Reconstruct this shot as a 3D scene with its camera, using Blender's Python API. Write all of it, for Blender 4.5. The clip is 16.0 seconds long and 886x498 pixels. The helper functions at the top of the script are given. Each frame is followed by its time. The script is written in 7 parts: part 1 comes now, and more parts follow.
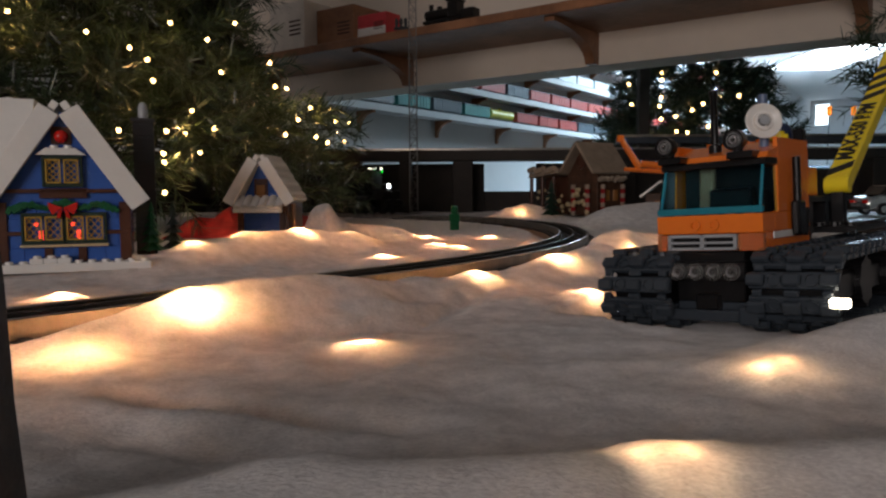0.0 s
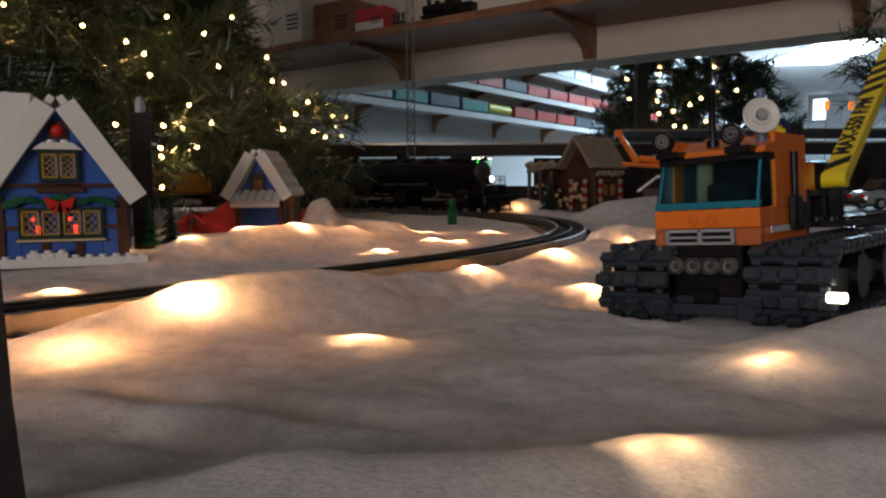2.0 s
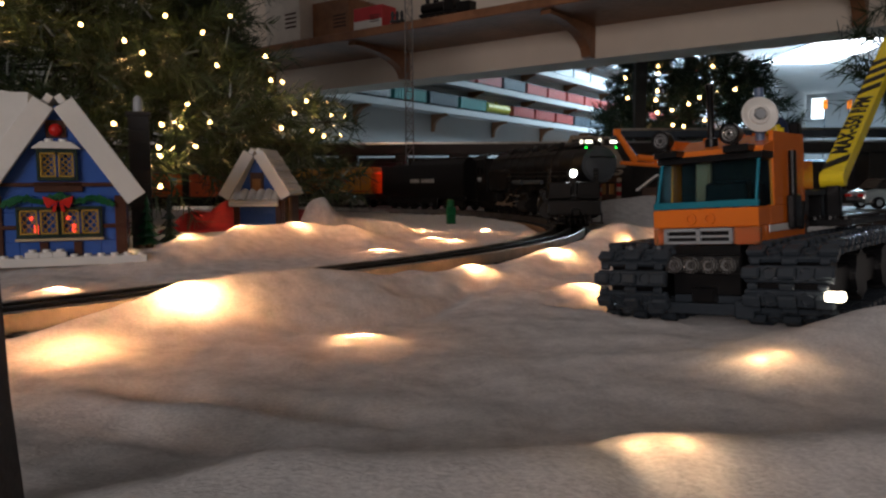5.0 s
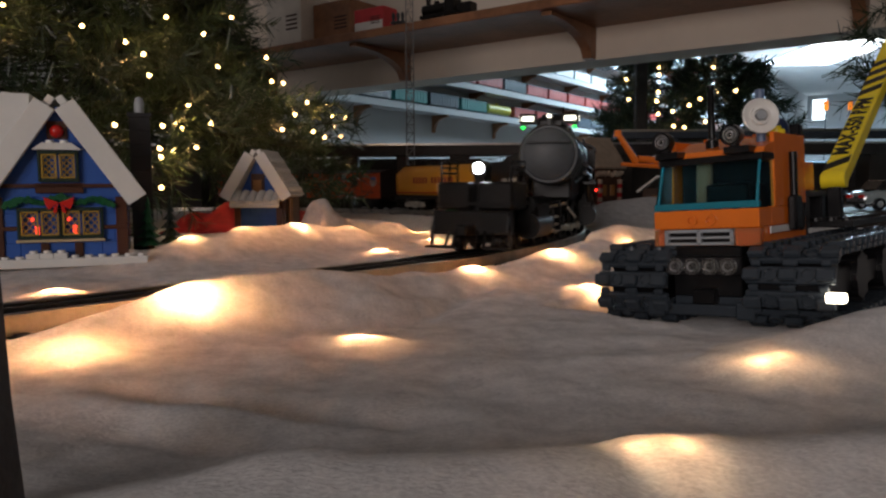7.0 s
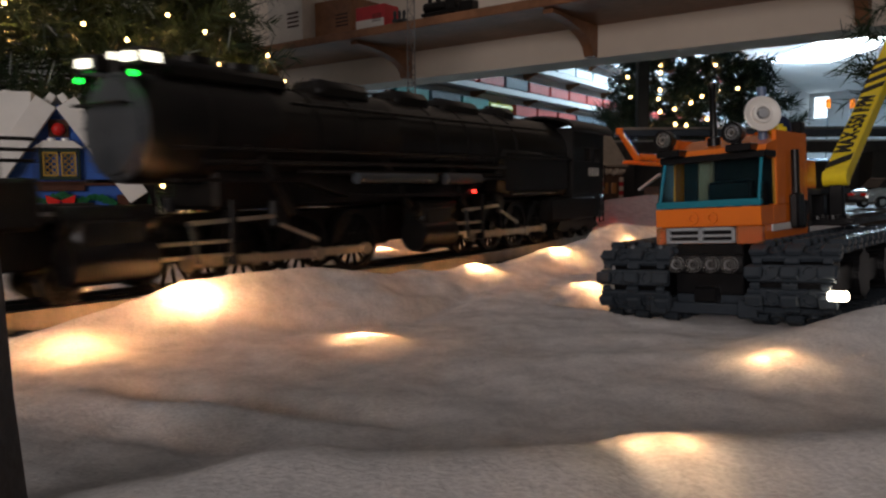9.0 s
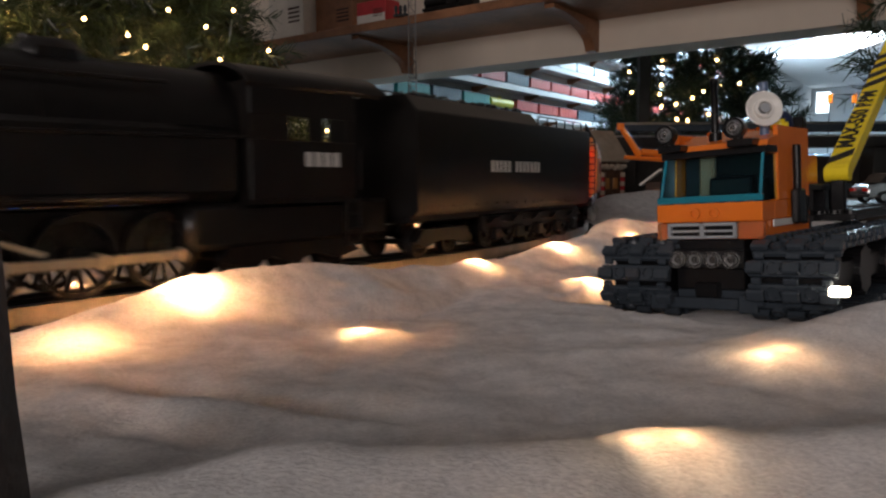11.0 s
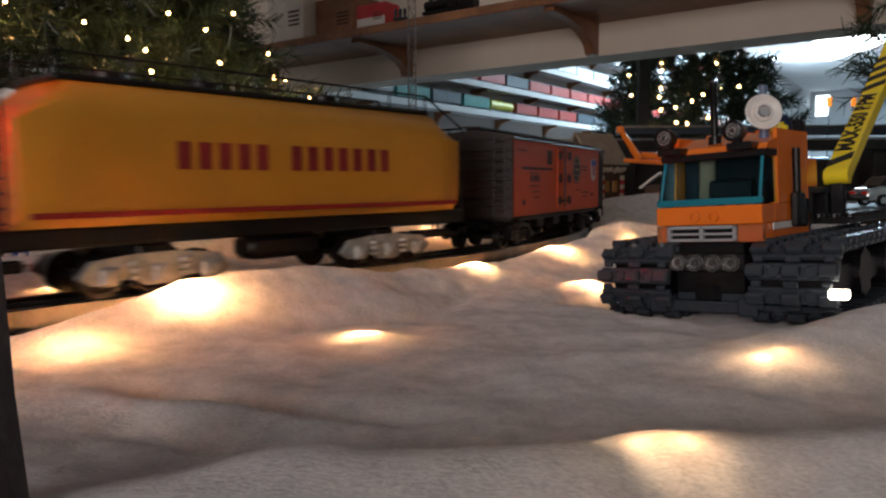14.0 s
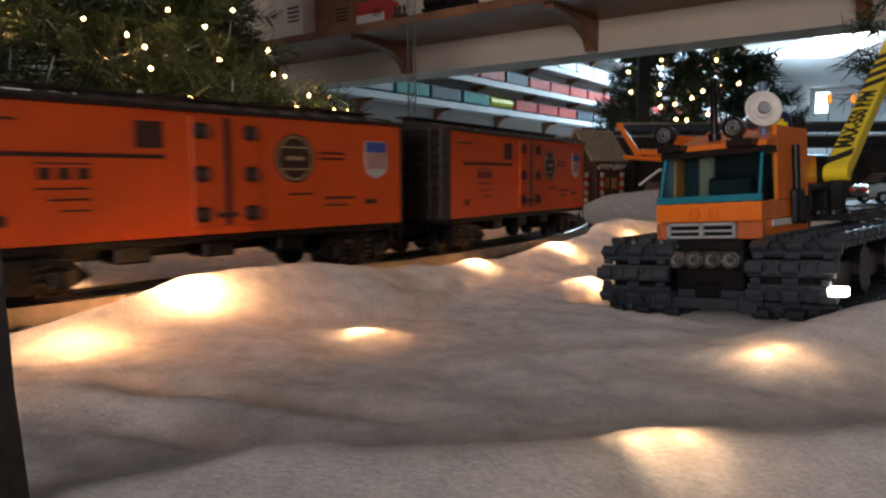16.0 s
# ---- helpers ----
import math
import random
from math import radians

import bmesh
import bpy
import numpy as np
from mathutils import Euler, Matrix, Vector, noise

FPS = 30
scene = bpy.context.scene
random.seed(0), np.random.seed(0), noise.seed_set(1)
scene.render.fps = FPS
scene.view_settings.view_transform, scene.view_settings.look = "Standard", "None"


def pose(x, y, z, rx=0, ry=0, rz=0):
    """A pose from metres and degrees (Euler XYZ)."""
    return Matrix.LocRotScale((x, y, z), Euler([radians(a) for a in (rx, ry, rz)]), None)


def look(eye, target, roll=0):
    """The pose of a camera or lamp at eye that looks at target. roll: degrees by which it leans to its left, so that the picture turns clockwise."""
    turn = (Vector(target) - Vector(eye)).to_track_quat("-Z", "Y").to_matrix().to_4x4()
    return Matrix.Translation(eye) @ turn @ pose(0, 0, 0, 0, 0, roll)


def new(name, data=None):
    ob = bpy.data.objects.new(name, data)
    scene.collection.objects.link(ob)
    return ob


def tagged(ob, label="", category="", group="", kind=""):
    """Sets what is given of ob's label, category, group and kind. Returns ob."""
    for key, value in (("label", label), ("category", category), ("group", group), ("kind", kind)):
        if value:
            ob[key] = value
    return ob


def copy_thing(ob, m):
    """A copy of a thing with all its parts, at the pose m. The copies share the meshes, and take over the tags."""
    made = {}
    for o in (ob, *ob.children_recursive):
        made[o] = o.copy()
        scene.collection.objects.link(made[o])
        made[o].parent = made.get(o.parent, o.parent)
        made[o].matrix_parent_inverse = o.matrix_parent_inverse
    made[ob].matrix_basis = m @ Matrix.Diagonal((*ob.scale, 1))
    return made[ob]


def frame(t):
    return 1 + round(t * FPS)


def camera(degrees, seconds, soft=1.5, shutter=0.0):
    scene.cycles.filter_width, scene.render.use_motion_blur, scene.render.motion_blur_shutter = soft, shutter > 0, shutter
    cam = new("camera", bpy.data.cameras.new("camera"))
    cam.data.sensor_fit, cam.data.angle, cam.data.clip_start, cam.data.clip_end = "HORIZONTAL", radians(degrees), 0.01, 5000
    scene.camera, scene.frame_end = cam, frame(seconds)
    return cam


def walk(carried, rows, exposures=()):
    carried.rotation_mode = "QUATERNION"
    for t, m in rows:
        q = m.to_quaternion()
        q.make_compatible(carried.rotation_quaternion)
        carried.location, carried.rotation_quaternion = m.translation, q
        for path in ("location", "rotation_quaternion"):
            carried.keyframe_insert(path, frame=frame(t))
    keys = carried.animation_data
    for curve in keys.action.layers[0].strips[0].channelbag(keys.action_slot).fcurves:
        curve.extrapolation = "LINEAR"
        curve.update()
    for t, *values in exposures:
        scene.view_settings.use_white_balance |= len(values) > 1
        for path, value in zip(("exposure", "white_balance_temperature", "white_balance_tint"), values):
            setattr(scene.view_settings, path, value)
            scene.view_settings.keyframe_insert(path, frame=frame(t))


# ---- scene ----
# camera: a phone resting on the layout, with a slight drift of its aim
LENS = 62.2
EYE = (0.0, 0.0, 0.07)
cam = camera(LENS, 16.0, soft=2.3, shutter=0.7)
# seconds, drift of the picture to the right and downwards, in thousandths of the focal length
DRIFT = [(0, 3.1, 7.3), (0.5, 3.1, 5.0), (1, 1.9, 3.8), (1.5, 0.8, 1.9), (2, 0, 0), (2.5, -0.8, 0), (3, -0.4, 0),
         (3.5, -1.9, -2.3), (4, -2.3, -2.7), (4.2, -2.3, -2.5), (6.3, -0.8, 0), (6.5, -0.8, 0), (7, -0.8, 0.4),
         (7.5, -0.4, 0), (8, -0.4, -0.2), (8.5, -0.4, -2.7), (9, 1.2, -2.3), (9.2, 1.6, -2.6), (11.3, 2.7, -9.0),
         (11.5, 2.7, -8.9), (12, 2.7, -5.0), (12.5, 2.7, -4.6), (13, 2.7, -4.4), (13.5, 2.8, -3.8), (14, 2.3, -4.6),
         (14.5, 2.5, -6.2), (15, 2.1, -7.7), (15.5, 1.8, -8.8), (16, 1.8, -8.8)]
TILT = 90 - 4.88
walk(cam, [(t, pose(*EYE, TILT - math.degrees(-dy / 1000), 0, math.degrees(dx / 1000)) @ pose(0, 0, 0, 0, 0, -0.3)) for t, dx, dy in DRIFT],
     exposures=[(0, 0.17), (4.2, 0.10), (6.3, 0.16), (7.9, 0.13), (8.55, 0.03), (9.0, 0.22), (11.3, 0.44), (16, 0.50)])

# light: cool fluorescent light in the far room, an added fill lamp, warm bulbs under the snow batting
world = bpy.data.worlds.new("room_dark")
scene.world = world
world.use_nodes = True
world.node_tree.nodes["Background"].inputs[0].default_value = (0.55, 0.62, 0.75, 1)
world.node_tree.nodes["Background"].inputs[1].default_value = 0.02


def area_lamp(name, energy, colour, m, size, size_y):
    data = bpy.data.lights.new(name, "AREA")
    data.energy, data.color, data.shape, data.size, data.size_y = energy, colour, "RECTANGLE", size, size_y
    ob = new(name, data)
    ob.matrix_world = m
    return ob


def bulb_lamp(name, energy, colour, place, radius):
    data = bpy.data.lights.new(name, "POINT")
    data.energy, data.color, data.shadow_soft_size = energy, colour, radius
    ob = new(name, data)
    ob.location = place
    return ob


# fill lamp added low behind the camera, no fixture; then lamps under the far room's ceiling
area_lamp("near_fill_light", 26, (1.0, 0.89, 0.865), look((-1.2, -2.5, 0.54), (0.1, 1.6, 0.42)), 1.4, 0.9)
area_lamp("far_room_light", 230, (0.58, 0.82, 1.0), look((4.6, 8.9, 1.55), (4.6, 8.9, 0)), 0.9, 1.8)
# two more added out of view, to brighten the wall shelves and the inner snow
area_lamp("far_room_light", 110, (0.58, 0.82, 1.0), look((2.4, 5.4, 1.55), (2.4, 5.4, 0)), 0.9, 1.2)
area_lamp("far_room_light", 125, (0.58, 0.82, 1.0), look((3.0, 7.3, 1.55), (3.0, 7.3, 0)), 0.9, 1.2)


# ---- materials ----
def mat(name, colour, rough=0.5, metal=0.0, vary=0.12, scale=60.0, bump=0.0, bump_scale=400.0, coat=0.0, transmission=0.0, second=None, ior=1.45, spec=0.5):
    """A surface with colour variation at two scales and a fine relief."""
    m = bpy.data.materials.new(name)
    m.use_nodes = True
    nt = m.node_tree
    b = nt.nodes["Principled BSDF"]
    co = nt.nodes.new("ShaderNodeTexCoord")
    n1 = nt.nodes.new("ShaderNodeTexNoise")
    n1.inputs["Scale"].default_value, n1.inputs["Detail"].default_value = scale, 6
    n2 = nt.nodes.new("ShaderNodeTexNoise")
    n2.inputs["Scale"].default_value, n2.inputs["Detail"].default_value = scale * 7, 3
    mixn = nt.nodes.new("ShaderNodeMath")
    mixn.operation = "MULTIPLY_ADD"
    mixn.inputs[1].default_value = 0.4
    ramp = nt.nodes.new("ShaderNodeValToRGB")
    lo = tuple(max(0, c * (1 - vary)) for c in colour)
    hi = tuple(min(1, c * (1 + vary)) for c in (second or colour))
    ramp.color_ramp.elements[0].position, ramp.color_ramp.elements[0].color = 0.45, (*lo, 1)
    ramp.color_ramp.elements[1].position, ramp.color_ramp.elements[1].color = 0.95, (*hi, 1)
    nt.links.new(co.outputs["Object"], n1.inputs["Vector"])
    nt.links.new(co.outputs["Object"], n2.inputs["Vector"])
    nt.links.new(n2.outputs["Fac"], mixn.inputs[0])
    nt.links.new(n1.outputs["Fac"], mixn.inputs[2])
    nt.links.new(mixn.outputs[0], ramp.inputs[0])
    nt.links.new(ramp.outputs[0], b.inputs["Base Color"])
    b.inputs["Roughness"].default_value, b.inputs["Metallic"].default_value = rough, metal
    b.inputs["Coat Weight"].default_value = coat
    b.inputs["Transmission Weight"].default_value = transmission
    b.inputs["IOR"].default_value = ior
    b.inputs["Specular IOR Level"].default_value = spec
    if bump:
        n3 = nt.nodes.new("ShaderNodeTexNoise")
        n3.inputs["Scale"].default_value, n3.inputs["Detail"].default_value = bump_scale, 4
        bp = nt.nodes.new("ShaderNodeBump")
        bp.inputs["Strength"].default_value, bp.inputs["Distance"].default_value = bump, 0.5 / bump_scale
        nt.links.new(co.outputs["Object"], n3.inputs["Vector"])
        nt.links.new(n3.outputs["Fac"], bp.inputs["Height"])
        nt.links.new(bp.outputs[0], b.inputs["Normal"])
    return m


def glow(name, colour, strength):
    m = bpy.data.materials.new(name)
    m.use_nodes = True
    b = m.node_tree.nodes["Principled BSDF"]
    b.inputs["Base Color"].default_value = (*colour, 1)
    b.inputs["Emission Color"].default_value = (*colour, 1)
    b.inputs["Emission Strength"].default_value = strength
    return m


def batting():
    """Polyester snow batting: diffuse, lets lamplight through, with matted fibres."""
    m = bpy.data.materials.new("snow_batting")
    m.use_nodes = True
    nt = m.node_tree
    nt.nodes.remove(nt.nodes["Principled BSDF"])
    out = nt.nodes["Material Output"]
    co = nt.nodes.new("ShaderNodeTexCoord")
    mp = nt.nodes.new("ShaderNodeMapping")
    mp.inputs["Scale"].default_value = (1, 2.2, 1.4)
    mp.inputs["Rotation"].default_value = (0, 0, 0.5)
    fib = nt.nodes.new("ShaderNodeTexNoise")
    fib.inputs["Scale"].default_value, fib.inputs["Detail"].default_value = 800, 6
    fib.inputs["Distortion"].default_value = 0.35
    lump = nt.nodes.new("ShaderNodeTexNoise")
    lump.inputs["Scale"].default_value, lump.inputs["Detail"].default_value = 120, 7
    nt.links.new(co.outputs["Object"], mp.inputs[0])
    nt.links.new(mp.outputs[0], fib.inputs["Vector"])
    nt.links.new(co.outputs["Object"], lump.inputs["Vector"])
    add = nt.nodes.new("ShaderNodeMath")
    add.operation = "MULTIPLY_ADD"
    add.inputs[1].default_value = 2.5
    nt.links.new(lump.outputs["Fac"], add.inputs[0])
    nt.links.new(fib.outputs["Fac"], add.inputs[2])
    bp = nt.nodes.new("ShaderNodeBump")
    bp.inputs["Strength"].default_value, bp.inputs["Distance"].default_value = 0.42, 0.0013
    nt.links.new(add.outputs[0], bp.inputs["Height"])
    # uneven thickness lets through more or less light
    thin = nt.nodes.new("ShaderNodeValToRGB")
    thin.color_ramp.elements[0].position, thin.color_ramp.elements[0].color = 0.34, (0.22, 0.21, 0.20, 1)
    thin.color_ramp.elements[1].position, thin.color_ramp.elements[1].color = 0.68, (0.88, 0.87, 0.84, 1)
    half = nt.nodes.new("ShaderNodeMath")
    half.operation = "MULTIPLY_ADD"
    half.inputs[1].default_value = 0.5
    hm = nt.nodes.new("ShaderNodeMath")
    hm.operation = "MULTIPLY"
    hm.inputs[1].default_value = 0.5
    nt.links.new(lump.outputs["Fac"], hm.inputs[0])
    nt.links.new(fib.outputs["Fac"], half.inputs[0])
    nt.links.new(hm.outputs[0], half.inputs[2])
    nt.links.new(half.outputs[0], thin.inputs[0])
    tone = nt.nodes.new("ShaderNodeValToRGB")
    tone.color_ramp.elements[0].position, tone.color_ramp.elements[0].color = 0.3, (0.60, 0.60, 0.605, 1)
    tone.color_ramp.elements[1].position, tone.color_ramp.elements[1].color = 0.7, (0.78, 0.775, 0.775, 1)
    nt.links.new(half.outputs[0], tone.inputs[0])
    d = nt.nodes.new("ShaderNodeBsdfDiffuse")
    d.inputs["Roughness"].default_value = 1
    t = nt.nodes.new("ShaderNodeBsdfTranslucent")
    nt.links.new(tone.outputs[0], d.inputs["Color"])
    nt.links.new(thin.outputs[0], t.inputs["Color"])
    nt.links.new(bp.outputs[0], d.inputs["Normal"])
    mix = nt.nodes.new("ShaderNodeMixShader")
    mix.inputs[0].default_value = 0.4
    nt.links.new(d.outputs[0], mix.inputs[1])
    nt.links.new(t.outputs[0], mix.inputs[2])
    nt.links.new(mix.outputs[0], out.inputs["Surface"])
    return m


SNOW = batting()
WOOD_DARK = mat("walnut_shelf_wood", (0.27, 0.125, 0.062), 0.45, vary=0.4, scale=9, bump=0.2, bump_scale=60)
WOOD_BLACK = mat("dark_trestle_wood", (0.022, 0.016, 0.012), 0.6, vary=0.4, scale=20, bump=0.2, bump_scale=100)
WALL = mat("off_white_wall_paint", (0.78, 0.70, 0.60), 0.8, vary=0.05, scale=4, bump=0.1, bump_scale=150)
WALL_FAR = mat("pale_wall_paint", (0.62, 0.64, 0.66), 0.8, vary=0.05, scale=3, bump=0.1, bump_scale=120)
CEIL = mat("white_ceiling_panel", (0.72, 0.74, 0.76), 0.85, vary=0.05, scale=5)
FLOOR = mat("grey_floor", (0.12, 0.11, 0.10), 0.6, vary=0.2, scale=5)
PLY = mat("plywood_deck", (0.24, 0.17, 0.10), 0.7, vary=0.3, scale=12)
BLACK = mat("black_plastic", (0.008, 0.008, 0.009), 0.30, vary=0.25, scale=80, spec=0.3)
TIE = mat("black_track_plastic", (0.020, 0.018, 0.016), 0.45, vary=0.4, scale=90, bump=0.2)
ROADBED = mat("brown_roadbed_plastic", (0.26, 0.14, 0.075), 0.5, vary=0.4, scale=90, bump=0.3)
RAIL = mat("steel_rail", (0.45, 0.42, 0.38), 0.28, metal=1, vary=0.25, scale=70)
BRICK_WHITE = mat("white_brick_plastic", (0.78, 0.76, 0.72), 0.25, vary=0.04, scale=50)
BRICK_BLUE = mat("blue_brick_plastic", (0.045, 0.12, 0.42), 0.25, vary=0.1, scale=50)
BRICK_BROWN = mat("reddish_brown_brick_plastic", (0.075, 0.028, 0.016), 0.3, vary=0.1, scale=50)
BRICK_ORANGE = mat("orange_brick_plastic", (0.86, 0.20, 0.02), 0.22, vary=0.05, scale=50, coat=0.2)
BRICK_GREY = mat("dark_grey_brick_plastic", (0.038, 0.048, 0.060), 0.24, vary=0.12, scale=60)
BRICK_LIGHT = mat("light_grey_brick_plastic", (0.36, 0.38, 0.40), 0.3, vary=0.06, scale=60)
BRICK_YELLOW = mat("yellow_brick_plastic", (0.95, 0.74, 0.03), 0.25, vary=0.06, scale=60)
BRICK_GREEN = mat("green_brick_plastic", (0.008, 0.10, 0.035), 0.3, vary=0.15, scale=60)
BRICK_RED = mat("red_brick_plastic", (0.60, 0.02, 0.015), 0.25, vary=0.08, scale=60)
BRICK_TAN = mat("tan_brick_plastic", (0.55, 0.44, 0.26), 0.3, vary=0.08, scale=60)
BRICK_GOLD = mat("dull_gold_brick_plastic", (0.50, 0.32, 0.06), 0.3, metal=0.2, vary=0.15, scale=60)
GLASS_BLUE = mat("clear_blue_plastic", (0.36, 0.76, 0.88), 0.03, transmission=1.0, vary=0.02, ior=1.12)
GLASS_EDGE = mat("teal_plastic_edge", (0.03, 0.34, 0.46), 0.1, transmission=0.4, vary=0.05)
GLASS_CLEAR = mat("clear_plastic", (0.92, 0.90, 0.88), 0.05, transmission=0.95, vary=0.02)
GLASS_ORANGE = mat("clear_orange_plastic", (0.95, 0.40, 0.16), 0.08, transmission=0.7, vary=0.03)
LOCO = mat("satin_black_engine_paint", (0.0072, 0.0060, 0.0054), 0.34, vary=0.3, scale=60, bump=0.08, bump_scale=500, spec=0.30)
LOCO_GREY = mat("graphite_smokebox_paint", (0.045, 0.051, 0.057), 0.45, vary=0.2, scale=60)
STEEL = mat("bright_rod_steel", (0.62, 0.53, 0.43), 0.45, metal=1, vary=0.2, scale=90)
SILVER = mat("silver_truck_paint", (0.42, 0.40, 0.36), 0.45, metal=0.3, vary=0.35, scale=120)
CAR_YELLOW = mat("armour_yellow_paint", (0.58, 0.255, 0.022), 0.33, vary=0.06, scale=30)
CAR_ORANGE = mat("reefer_orange_paint", (0.640, 0.085, 0.011), 0.42, vary=0.07, scale=35)
CAR_BROWN = mat("boxcar_brown_paint", (0.017, 0.009, 0.007), 0.45, vary=0.25, scale=60)
CAR_RED = mat("red_stripe_paint", (0.32, 0.022, 0.016), 0.4, vary=0.1)
PRINT_DARK = mat("dark_print", (0.05, 0.02, 0.015), 0.5)
PRINT_RED = mat("dark_red_lettering", (0.24, 0.02, 0.02), 0.45)
PRINT_WHITE = mat("grey_white_lettering", (0.55, 0.53, 0.50), 0.45)
PRINT_BLUE = mat("blue_print", (0.05, 0.10, 0.35), 0.45)
CHROME = mat("silver_toy_car_paint", (0.6, 0.6, 0.6), 0.15, metal=1, vary=0.1)
NEEDLE = mat("green_needle_foil", (0.010, 0.026, 0.013), 0.34, vary=0.5, scale=25, second=(0.034, 0.054, 0.024))
NEEDLE_FAR = mat("dark_green_needle_foil", (0.019, 0.038, 0.022), 0.5, vary=0.5, scale=10)
BARK = mat("dark_tree_pole", (0.02, 0.014, 0.01), 0.7)
CLOTH_RED = mat("red_felt", (0.27, 0.008, 0.012), 0.85, vary=0.3, scale=60, bump=0.4, bump_scale=700)
CARD = mat("grey_cardboard", (0.62, 0.58, 0.52), 0.7, vary=0.12, scale=20)
PAPER_RED = mat("red_box_card", (0.55, 0.04, 0.05), 0.5, vary=0.08)
BULB = glow("warm_bulb_glass", (1.0, 0.58, 0.22), 9)
BULB_SNOW = glow("warm_white_bulb_glass", (1.0, 0.72, 0.42), 9)
LAMP_WHITE = glow("headlight_glass", (0.95, 0.98, 1.0), 30)
LAMP_NUMBER = glow("number_board_glass", (1.0, 0.96, 0.78), 2.2)
LAMP_GREEN = glow("green_marker_glass", (0.01, 0.9, 0.05), 5)
LAMP_RED = glow("red_marker_glass", (1.0, 0.03, 0.02), 4)
PANEL = glow("fluorescent_diffuser", (0.80, 0.92, 1.0), 7)


# ---- mesh helpers ----
def finish(name, bm, material, smooth=False):
    me = bpy.data.meshes.new(name)
    bmesh.ops.recalc_face_normals(bm, faces=bm.faces)
    bm.to_mesh(me)
    bm.free()
    for m in (material if isinstance(material, (list, tuple)) else [material]):
        me.materials.append(m)
    if smooth:
        me.shade_smooth()
        me.set_sharp_from_angle(angle=radians(38))
    return me


def part(name, bm, material, parent=None, label="", at=None, smooth=False):
    ob = new(name, finish(name, bm, material, smooth))
    if parent is not None:
        ob.parent = parent
    if at is not None:
        ob.matrix_basis = at
    if label:
        ob["label"] = label
    return ob


def thing(name, label, category, m=None, group="", kind=""):
    ob = new(name)
    ob.empty_display_size = 0.02
    if m is not None:
        ob.matrix_basis = m
    return tagged(ob, label, category, group, kind)


def box(bm, x0, x1, y0, y1, z0, z1, bevel=0.0, m=None):
    made = bmesh.ops.create_cube(bm, size=1, matrix=Matrix.Translation(((x0 + x1) / 2, (y0 + y1) / 2, (z0 + z1) / 2)) @ Matrix.Diagonal((abs(x1 - x0), abs(y1 - y0), abs(z1 - z0), 1)))
    verts = made["verts"]
    if bevel:
        edges = {e for v in verts for e in v.link_edges}
        res = bmesh.ops.bevel(bm, geom=list(edges), offset=bevel, segments=1, affect="EDGES", profile=0.5)
        verts = list({v for f in res["faces"] for v in f.verts} | {v for v in verts if v.is_valid})
    if m is not None:
        bmesh.ops.transform(bm, matrix=m, verts=verts)
    return verts


def rod(bm, a, b, r0, r1=None, n=12, caps=True):
    a, b = Vector(a), Vector(b)
    m = Matrix.Translation((a + b) / 2) @ (b - a).to_track_quat("Z", "Y").to_matrix().to_4x4()
    return bmesh.ops.create_cone(bm, cap_ends=caps, segments=n, radius1=r0, radius2=r0 if r1 is None else r1, depth=(b - a).length, matrix=m)["verts"]


def lathe(bm, profile, m=None, n=24):
    """A body turned about z from (radius, height) pairs."""
    rings = []
    for r, z in profile:
        rings.append([bm.verts.new((r * math.cos(2 * math.pi * i / n), r * math.sin(2 * math.pi * i / n), z)) for i in range(n)])
    for a, b in zip(rings, rings[1:]):
        for i in range(n):
            bm.faces.new((a[i], a[(i + 1) % n], b[(i + 1) % n], b[i]))
    for ring in (rings[0], rings[-1]):
        bm.faces.new(ring)
    if m is not None:
        bmesh.ops.transform(bm, matrix=m, verts=[v for ring in rings for v in ring])


def slab(bm, outline, thick, m=None):
    """A plate: an outline in x, z, given its thickness along y."""
    front = [bm.verts.new((x, -thick / 2, z)) for x, z in outline]
    back = [bm.verts.new((x, thick / 2, z)) for x, z in outline]
    n = len(outline)
    bm.faces.new(front)
    bm.faces.new(back[::-1])
    for i in range(n):
        bm.faces.new((front[i], back[i], back[(i + 1) % n], front[(i + 1) % n]))
    if m is not None:
        bmesh.ops.transform(bm, matrix=m, verts=front + back)


def words(text, size, material, parent, m, spread=1.0, bold=0.0):
    """Raised lettering in the built-in font, as a mesh part."""
    cu = bpy.data.curves.new("lettering", "FONT")
    cu.body, cu.size, cu.align_x, cu.align_y = text, size, "CENTER", "CENTER"
    cu.space_character, cu.extrude, cu.offset = spread, 0.0001, bold
    tmp = bpy.data.objects.new("lettering", cu)
    me = bpy.data.meshes.new_from_object(tmp)
    bpy.data.objects.remove(tmp)
    me.materials.clear()
    me.materials.append(material)
    ob = new("lettering", me)
    ob.parent, ob.matrix_basis = parent, m
    return ob


def ring(bm, p, axis, r_out, r_in, h, n=14):
    """A hollow pin or rim."""
    m = Matrix.Translation(p) @ Vector(axis).to_track_quat("Z", "Y").to_matrix().to_4x4()
    vs = [[bm.verts.new(m @ Vector((r * math.cos(2 * math.pi * i / n), r * math.sin(2 * math.pi * i / n), z))) for i in range(n)] for r, z in ((r_in, 0), (r_out, 0), (r_out, h), (r_in, h))]
    for k in range(4):
        for i in range(n):
            bm.faces.new((vs[k][i], vs[k][(i + 1) % n], vs[(k + 1) % 4][(i + 1) % n], vs[(k + 1) % 4][i]))


